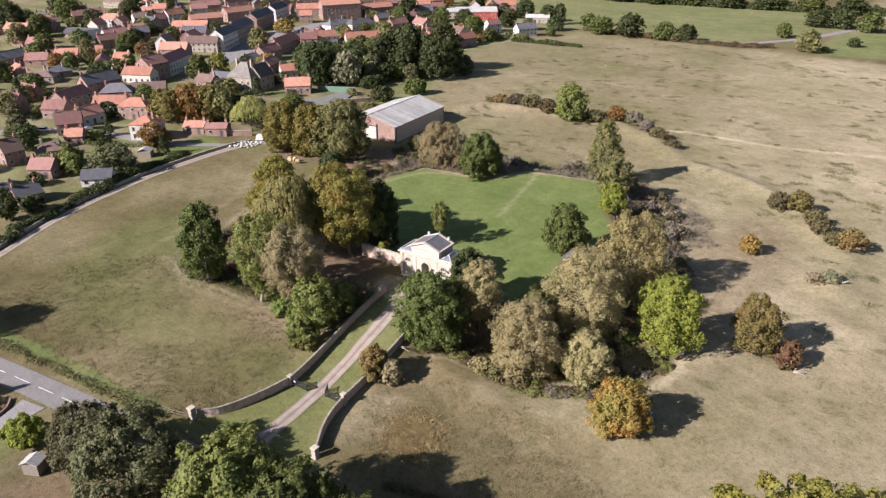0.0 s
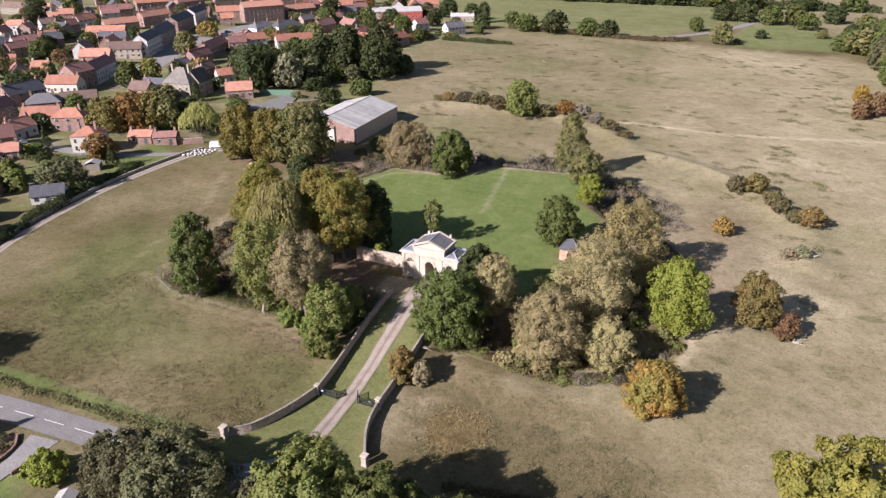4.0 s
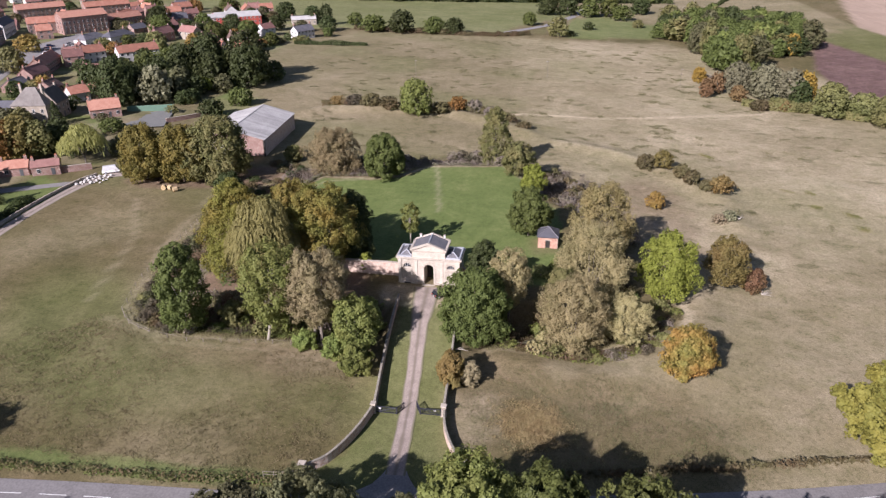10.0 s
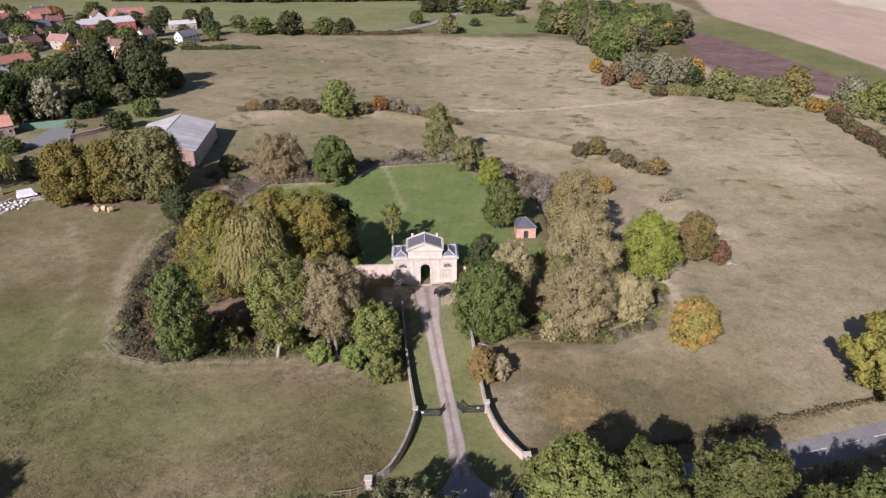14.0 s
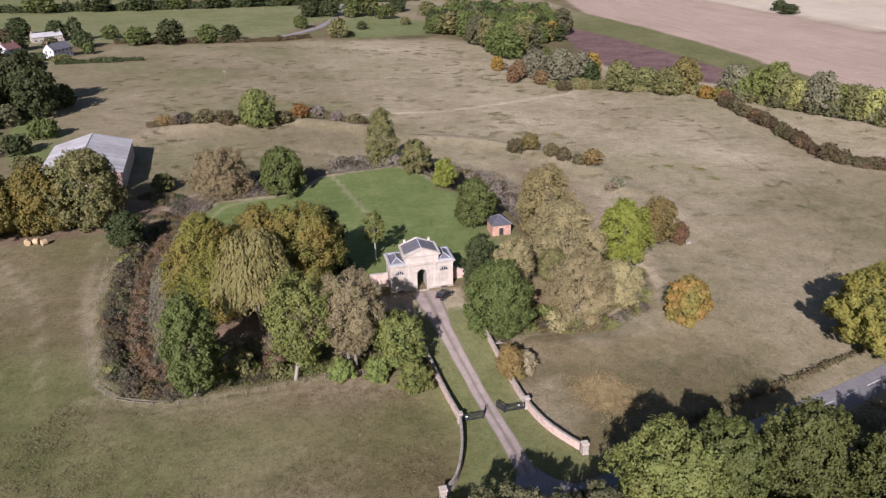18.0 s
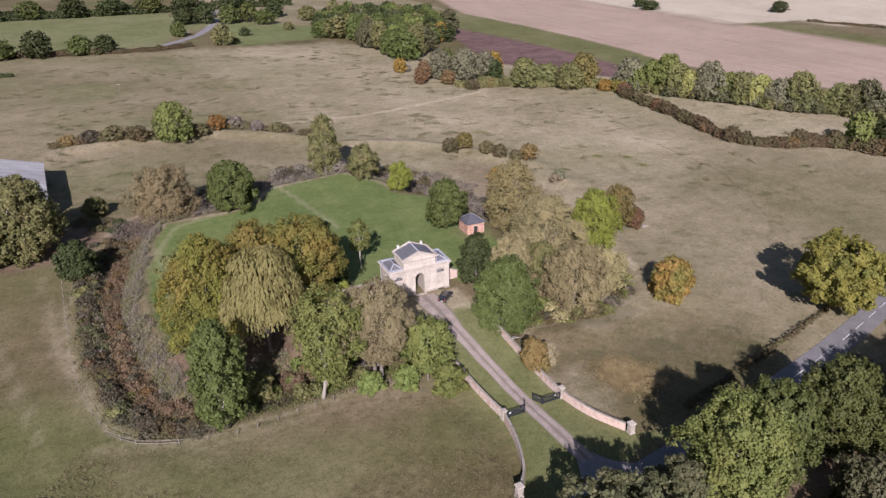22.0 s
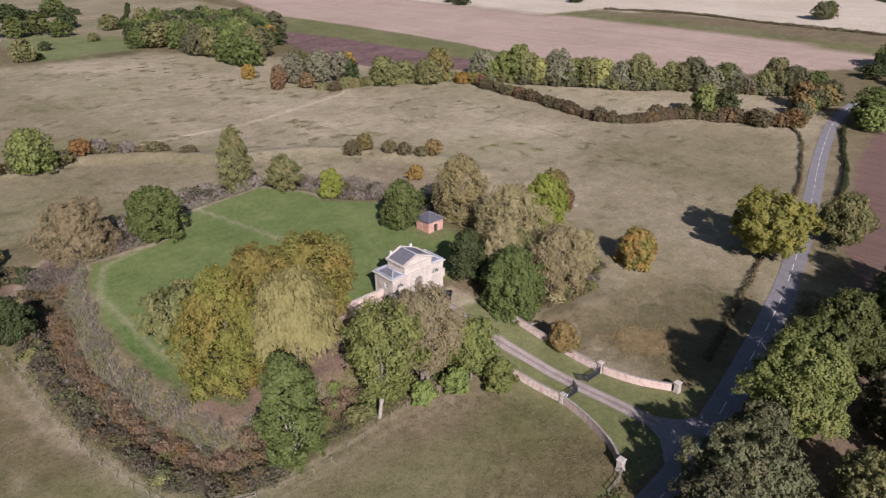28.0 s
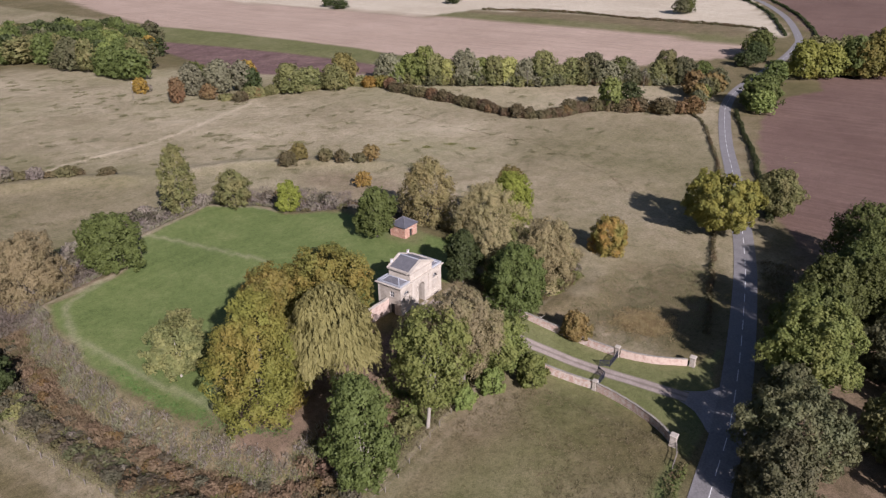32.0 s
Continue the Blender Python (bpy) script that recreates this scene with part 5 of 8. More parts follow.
def tree(name, label, x, y, r, h, foot, look_of, count, leaf=0.36, shape="round", bark=None, seed=1, lobes=26, lean=(0, 0), category="tree", z=None, stems=1, group="", girth=1.0):
    """A tree with trunk, limbs and a crown between foot and h; r: the crown's radius."""
    rng = np.random.default_rng(seed)
    bark = bark or BARK
    t = thing(name, label, category, (x, y, (ground_z(x, y) if z is None else z) - 0.1), group=group)
    ch = h - foot
    fine = look_of in ("buff", "blush", "ochre", "straw")
    leaf *= 0.52 if fine else 0.7
    count = int(count * (2.3 if fine else 1.2))
    if shape == "weeping":
        q = willow_quads(r, ch, count, rng)
        heads = np.stack([r * 0.45 * np.cos(np.arange(6)), r * 0.45 * np.sin(np.arange(6)), np.full(6, ch * 0.75)], 1)
    else:
        q, heads = crown_quads(r, ch, count, leaf, rng, lobes, shape, 0.36 if fine else 0.46)
    q = q + np.array([lean[0], lean[1], foot])
    part("crown", quads_mesh("crown", q, LEAF[look_of]), LEAF[look_of], t)
    tr = max(0.06, 0.0165 * h * girth)
    top = foot + ch * 0.45
    for k in range(stems):
        off = np.array([0.0, 0.0]) if stems == 1 else rng.uniform(-0.12, 0.12, 2) * r
        bm = bmesh.new()
        tube(bm, [(off[0], off[1], -0.3), (off[0], off[1], 0.3), (off[0] + lean[0] * 0.3, off[1] + lean[1] * 0.3, foot * 0.6 + 0.3), (off[0] * 2 + lean[0] * 0.7, off[1] * 2 + lean[1] * 0.7, top * 0.8), (off[0] * 3 + lean[0], off[1] * 3 + lean[1], top + ch * 0.25)],
             [tr * 1.6, tr * 1.15, tr, tr * 0.7, tr * 0.2], 8)
        part("trunk", bm, bark, t)
    order = rng.permutation(len(heads))[:6]
    for k, i in enumerate(order):
        e = heads[i] * 0.9 + np.array([lean[0], lean[1], foot])
        s = np.array([lean[0] * 0.5, lean[1] * 0.5, min(foot * (0.55 + 0.1 * k) + 0.5, e[2] * 0.75)])
        m = (s + e) / 2 + np.array([0, 0, 0.12 * h * rng.uniform(0.2, 0.8)]) * (1 if e[2] > s[2] else 0)
        bm = bmesh.new()
        tube(bm, [s, m, e], [tr * 0.5, tr * 0.34, tr * 0.1], 6)
        part("limb", bm, bark, t)
    return t


# round the gatehouse and moat: x, y, radius, height, crown foot
tree("beech_tree", "large beech with olive and orange-brown autumn leaves sweeping to the ground", -41.2, -6.2, 8.2, 21.8, 0.9, "beech", 40000, 0.26, "dome", seed=3, lobes=60)
tree("willow_tree", "weeping willow with yellow-olive hanging foliage", -32.5, -12.8, 7.3, 20.4, 1.6, "willow", 38000, shape="weeping", seed=4)
tree("beech_tree", "broad beech with dense olive-brown leaves beside the gatehouse wall", -22.8, -3.0, 8.0, 20.3, 3.0, "beech_green", 36000, 0.27, "round", seed=5, lobes=50)
tree("beech_tree", "dark green and brown beech behind the willow", -31.0, 1.5, 6.5, 19.5, 4.0, "beech_green", 22000, 0.29, "round", seed=55, lobes=34)
tree("yew_tree", "dark green yew beside the beech and the gatehouse wall", -17.6, 3.4, 4.6, 17.0, 1.0, "dark", 16000, 0.3, "bush", seed=87, lobes=30, z=3.0)
tree("ash_tree", "green ash with a pale trunk on the moat bank", -27.0, -27.2, 6.4, 20.5, 3.8, "lime", 13000, 0.33, "spread", PALE_BARK, 6, 22, lean=(1.6, 0.3), girth=0.85)
tree("tall_tree", "dense green tree with pale trunk in the moat corner", -43.2, -28.0, 5.2, 19.2, 2.0, "green", 18000, 0.32, "column", PALE_BARK, 7, 34, girth=0.6)
tree("willow_tree", "pale buff autumn tree beside the drive wall", -16.8, -26.6, 6.9, 19.8, 5.6, "blush", 26000, 0.27, seed=8, lobes=46, stems=2)
tree("small_tree", "green young tree overhanging the drive wall", -8.6, -29.5, 4.6, 12.5, 2.0, "lime", 9000, 0.32, "spread", seed=9, lobes=18)
tree("small_tree", "green bushy tree against the drive wall", -7.2, -35.0, 3.2, 6.5, 0.6, "lime", 6000, 0.3, "bush", seed=10, lobes=14, category="bush")
tree("small_tree", "thin olive tree near the forecourt", -10.0, -19.5, 3.7, 7.6, 1.6, "olive", 5200, 0.32, "spread", seed=11, lobes=14)
tree("small_tree", "green bushy tree against the drive wall", -8.0, -23.0, 3.4, 8.6, 0.6, "lime", 8000, 0.3, "bush", seed=83, lobes=18)
tree("elder_bush", "green elder below the buff willow", -12.8, -30.2, 2.5, 4.6, 0.2, "lime", 4500, 0.28, "bush", seed=85, lobes=12, category="bush")
tree("elder_bush", "green elder at the fence", -19.0, -28.6, 2.4, 4.0, 0.2, "lime", 4000, 0.28, "bush", seed=86, lobes=12, category="bush")
tree("small_tree", "dull green tree in the moat", -36.5, -22.0, 2.8, 5.5, 0.4, "olive", 6000, 0.32, "bush", seed=13, lobes=16)
tree("lime_tree", "round green lime tree beside the drive", 12.4, -19.9, 6.9, 15.0, 1.0, "green", 34000, 0.28, "bush", seed=14, lobes=46)
tree("small_tree", "dark green tree beside the gatehouse", 12.5, -7.0, 4.2, 12.0, 1.5, "dark", 9000, 0.33, "bush", seed=15, lobes=20)
tree("small_tree", "pale buff small tree behind the lime", 18.3, -11.5, 4.4, 15.6, 3.0, "buff", 9000, 0.28, seed=16, lobes=22)
tree("willow_tree", "large golden buff willow on the moat bank", 37.2, 20.9, 8.2, 20.8, 1.6, "honey", 24000, 0.29, "bush", seed=17, lobes=50, stems=3)
tree("willow_tree", "large spreading buff willow in the moat", 35.2, 1.2, 8.6, 18.4, 1.0, "buff", 26000, 0.29, "bush", seed=18, lobes=54, stems=3)
tree("willow_tree", "buff willow at the moat's edge", 31.2, -16.6, 7.2, 15.0, 0.8, "buff", 18000, 0.29, "bush", seed=19, lobes=40, stems=3)
tree("willow_tree", "buff and olive willow at the moat's edge", 41.5, -13.0, 5.2, 9.5, 0.6, "buff", 12000, 0.29, "bush", seed=20, lobes=30, stems=2)
tree("willow_tree", "low olive willow between larger willows", 28.5, -7.5, 3.8, 7.5, 0.6, "olive", 11000, 0.3, "bush", seed=56, lobes=26, stems=2)
tree("round_tree", "bright yellow-green round tree on a short trunk", 50.8, 3.9, 6.2, 16.2, 2.2, "bright", 20000, 0.3, "bush", seed=21, lobes=34)
tree("thorn_tree", "olive and orange hawthorn in the pasture", 64.8, 12.8, 4.6, 12.4, 1.2, "thorn", 12000, 0.29, "bush", seed=22, lobes=28, category="bush")
tree("thorn_bush", "rust-red bramble beside the hawthorn", 71.0, 12.5, 2.6, 5.6, 0.2, "rust", 4500, 0.26, "bush", seed=23, lobes=14, category="bush")
tree("thorn_tree", "orange and green autumn hawthorn in open pasture", 51.8, -23.0, 5.0, 9.4, 0.4, "autumn", 16000, 0.28, "bush", seed=24, lobes=34, category="bush")
tree("roadside_tree", "wide golden-yellow maple beside the road", 81.5, -40.5, 10.6, 15.5, 1.8, "yellow", 36000, 0.38, "spread", seed=25, lobes=52)
tree("roadside_tree", "green tree across the road from the maple", 103.0, -50.5, 6.4, 13.5, 0.8, "olive", 15000, 0.38, seed=26, lobes=34)
tree("roadside_tree", "green tree beside the road hedge", 113.0, -45.5, 4.5, 9.0, 0.6, "olive", 8000, 0.38, "bush", seed=66, lobes=20)
tree("drive_bush", "orange-brown bush growing over the drive wall", 10.0, -34.6, 2.9, 6.2, 0.3, "brown", 9000, 0.24, "bush", seed=27, lobes=22, category="bush")
tree("drive_bush", "straw-coloured bush behind the drive wall", 13.3, -33.6, 2.2, 4.6, 0.2, "straw", 4500, 0.24, "bush", seed=28, lobes=14, category="bush")
tree("lawn_tree", "slender sparse birch on the lawn behind the gatehouse", -6.9, 11.4, 2.4, 12.0, 4.4, "lime", 2700, 0.28, "spread", PALE_BARK, 29, 9, z=3.0)
tree("lawn_tree", "dense green tree beside the brick hut", 20.0, 23.6, 5.2, 12.6, 1.4, "green", 16000, 0.33, "bush", seed=30, lobes=34, z=3.0)
tree("lawn_tree", "small yellow-green tree at the lawn corner", 19.4, 54.0, 3.8, 8.4, 0.5, "bright", 7000, 0.3, "bush", seed=31, lobes=16)
tree("lawn_tree", "olive-green tree at the lawn corner", 14.0, 69.5, 5.4, 9.8, 0.6, "olive", 10000, 0.33, "bush", seed=32, lobes=24)
tree("poplar_tree", "tall narrow olive-green poplar at the lawn corner", 5.7, 82.0, 5.0, 21.5, 0.8, "olive", 14000, 0.34, "column", seed=33, lobes=36)
tree("lawn_tree", "rounded leaf-green tree at the back of the lawn", -26.0, 61.8, 7.4, 13.2, 1.0, "green", 20000, 0.36, "bush", seed=34, lobes=40)
tree("willow_tree", "pale buff willow at the back of the lawn", -43.4, 65.7, 8.6, 16.2, 0.6, "buff", 20000, 0.33, "bush", seed=35, lobes=46, stems=3)
tree("maple_tree", "gold and green autumn tree near the barn", -98.0, 50.5, 8.2, 16.8, 0.6, "yellow", 17000, 0.46, "bush", seed=36, lobes=34)
tree("maple_tree", "gold and olive autumn tree near the barn", -87.0, 52.0, 8.2, 17.0, 0.6, "yellow", 17000, 0.46, "bush", seed=37, lobes=34)
tree("maple_tree", "green tree in front of the barn", -75.8, 55.0, 9.6, 19.6, 0.8, "olive", 22000, 0.46, "bush", seed=38, lobes=44)
tree("small_tree", "dark green thorn at the field corner", -64.7, 37.8, 4.4, 8.8, 0.3, "dark", 9000, 0.34, "bush", seed=39, lobes=20)
tree("small_tree", "green bush in shade beside the barn", -60.5, 76.0, 3.2, 5.5, 0.3, "olive", 5000, 0.34, "bush", seed=40, lobes=16)
tree("apple_tree", "pale olive sparse tree on the lawn edge", -43.2, 13.5, 5.4, 10.6, 1.2, "olive", 13000, 0.3, "spread", PALE_BARK, 41, 22, z=3.0)
tree("apple_tree", "green tree behind the pale one", -38.0, 20.0, 4.0, 8.6, 1.2, "olive", 6000, 0.32, "bush", seed=42, lobes=18, z=3.0)
tree("willow_tree", "yellow-green weeping willow at the village edge", -124.4, 58.8, 6.6, 12.6, 1.0, "willow", 12000, shape="weeping", seed=58)
tree("elder_bush", "small yellow-green bush growing over the boundary wall", -14.6, -0.6, 1.6, 4.4, 0.6, "bright", 2600, 0.26, "bush", seed=43, lobes=10, category="bush", z=3.0)
# along the south side of the road
for k, (x, y, r, h) in enumerate(((32, -84, 5.5, 11), (24, -92, 6, 10), (52, -90, 6.5, 13), (60, -100, 6, 12), (70, -92, 6.5, 13), (38, -102, 6.5, 11), (16, -102, 5.5, 9), (82, -88, 6, 12), (2, -92, 5, 8), (48, -112, 7, 12), (28, -114, 6, 10), (88, -104, 6, 11))):
    tree("roadside_tree", ("dull dark olive", "dark green", "russet-brown")[k % 3] + " tree in the thicket south of the road", x, y, r, h, 0.5, ("dusk", "dark", "brown")[k % 3], 7000, 0.4, "bush", seed=70 + k, lobes=22, group="trees south of the road")
ROAD_TREES = "trees south of the road"
tree("roadside_tree", "large bright green tree beside the road junction", 18.0, -73.5, 7.8, 17.6, 1.6, "lime", 32000, 0.34, "round", seed=44, lobes=24, group=ROAD_TREES)
tree("roadside_tree", "bright green tree beside the road", 27.5, -71.8, 6.4, 16.2, 1.6, "green", 22000, 0.34, "round", seed=45, lobes=20, group=ROAD_TREES)
tree("roadside_tree", "olive-green tree beside the road", 39.5, -72.0, 6.6, 17.2, 1.2, "green", 19000, 0.34, "round", seed=46, lobes=34, group=ROAD_TREES)
tree("roadside_tree", "dull olive spreading tree at the junction", -2.0, -75.5, 8.6, 12.8, 0.8, "dusk", 22000, 0.32, "bush", seed=47, lobes=44, group=ROAD_TREES)
tree("roadside_tree", "dull olive tree beside the road", -11.5, -75.5, 6.2, 10.6, 0.6, "dusk", 14000, 0.32, "bush", seed=48, lobes=30, group=ROAD_TREES)
tree("roadside_tree", "green tree behind the road", 55.0, -75.5, 7.0, 15.5, 0.8, "green", 15000, 0.38, "bush", seed=49, lobes=32, group=ROAD_TREES)
tree("roadside_tree", "dark green tree behind the road", 63.0, -77.0, 7.6, 17.5, 0.8, "green", 13000, 0.38, "bush", seed=50, lobes=32, group=ROAD_TREES)
tree("roadside_tree", "green tree behind the roadside row", 45.0, -88.0, 7.0, 13.0, 0.8, "dusk", 13000, 0.38, "bush", seed=51, lobes=30, group=ROAD_TREES)
tree("roadside_tree", "olive tree behind the roadside row", 10.0, -88.0, 6.0, 9.0, 0.6, "olive", 11000, 0.34, "bush", seed=52, lobes=26, group=ROAD_TREES)
tree("roadside_tree", "dark green tree at the plough's edge", 79.0, -73.5, 8.0, 16.5, 0.6, "green", 13000, 0.38, "bush", seed=53, lobes=30, group=ROAD_TREES)
for k, (x, y, r, h, look_of) in enumerate(((47, -78.0, 5.8, 16.6, "green"), (70.5, -77.0, 5.8, 16.0, "lime"), (10, -72.4, 4.6, 9.5, "dusk"))):
    tree("roadside_tree", {"lime": "mid-green", "green": "green", "olive": "olive-green", "dusk": "dull olive"}[look_of] + " tree overhanging the south side of the road", x, y, r, h, 1.0, look_of, 11000, 0.34, "bush", seed=120 + k, lobes=26, group=ROAD_TREES)
tree("garden_tree", "tall bare-branched olive tree west of the cottages", -74.0, -80.5, 7.0, 16.5, 1.6, "olive", 14000, 0.4, seed=57, lobes=28)
tree("garden_tree", "olive tree beside the lane corner", -88.0, -84.0, 7.0, 15.5, 1.2, "olive", 12000, 0.4, seed=88, lobes=28)
tree("garden_bush", "yellow-green garden bush beside the road", -24.5, -79.0, 3.4, 5.0, 0.2, "bright", 6000, 0.28, "bush", seed=54, lobes=16, category="bush")

# ---- shared crowns for far trees, copses and village gardens ----
SHAPES, LEAVES = {}, {}
for kind, r, h, foot, count, leaf, form in (("wide", 1.0, 2.0, 0.1, 1000, 0.125, "bush"), ("big", 1.0, 2.0, 0.12, 3400, 0.075, "bush"), ("tall", 1.0, 2.6, 0.15, 1000, 0.13, "round"), ("low", 1.0, 1.3, 0.03, 800, 0.12, "bush"), ("fir", 1.0, 3.4, 0.2, 1200, 0.105, "cone"), ("shrub", 1.0, 1.5, 0.02, 400, 0.135, "bush")):
    SHAPES[kind] = []
    for v in range(3):
        rng = np.random.default_rng(100 + v)
        q, heads = crown_quads(r, h - foot, count, leaf, rng, 44 if kind == "big" else 30, form)
        q[:, :, 2] += foot
        bm = bmesh.new()
        tube(bm, [(0, 0, -0.2), (0, 0, foot + 0.1), (0.03, 0.02, h * 0.7)], [0.075, 0.055, 0.012], 6)
        for e in heads[:4]:
            tube(bm, [(0, 0, foot + 0.1), tuple(e * np.array([0.6, 0.6, 0.7]) + np.array([0, 0, foot]))], [0.03, 0.008], 5)
        me = bpy.data.meshes.new("trunk")
        bm.to_mesh(me)
        bm.free()
        me.materials.append(BARK)
        SHAPES[kind].append((quads_mesh("crown", q, LEAF["green"]), me, h))
        LEAVES[kind, v] = q
WORDS = {"green": "green", "dark": "dark green", "bright": "yellow-green", "lime": "mid-green", "olive": "olive-green", "buff": "pale buff", "honey": "golden buff", "willow": "yellow-olive", "beech": "olive and orange-brown", "beech_green": "olive-brown", "yellow": "golden-yellow", "gold": "bright gold", "orange": "orange", "rust": "rust-red", "autumn": "orange and green", "brown": "russet-brown", "hedge": "brown-green", "grey": "grey-green", "mauve": "grey-mauve", "ochre": "ochre", "bramble": "grey-green", "dusk": "dull dark olive", "thorn": "olive-gold", "straw": "straw-coloured", "reed": "brown"}
far_rng = random.Random(11)


def far_tree(x, y, r, h, look_of, kind, where, group="", name=None):
    if kind == "wide" and r >= 7 and y < 330:
        kind = "big"
    crown, trunk, unit = SHAPES[kind][far_rng.randrange(3)]
    low = kind in ("low", "shrub")
    noun = "bush" if low else "conifer" if kind == "fir" else "tree"
    if look_of in ("orange", "rust", "brown", "autumn", "gold", "yellow") and noun == "tree":
        name = name or "autumn_tree"
    t = thing(name or noun, WORDS[look_of] + " " + noun + " " + where, noun, (x, y, ground_z(x, y) - 0.1), far_rng.uniform(0, 360), group)
    t.scale = (r, r, h / unit)
    dressed(part("crown", crown, LEAF["green"], t), LEAF[look_of])
    part("trunk", trunk, BARK, t)
    return t


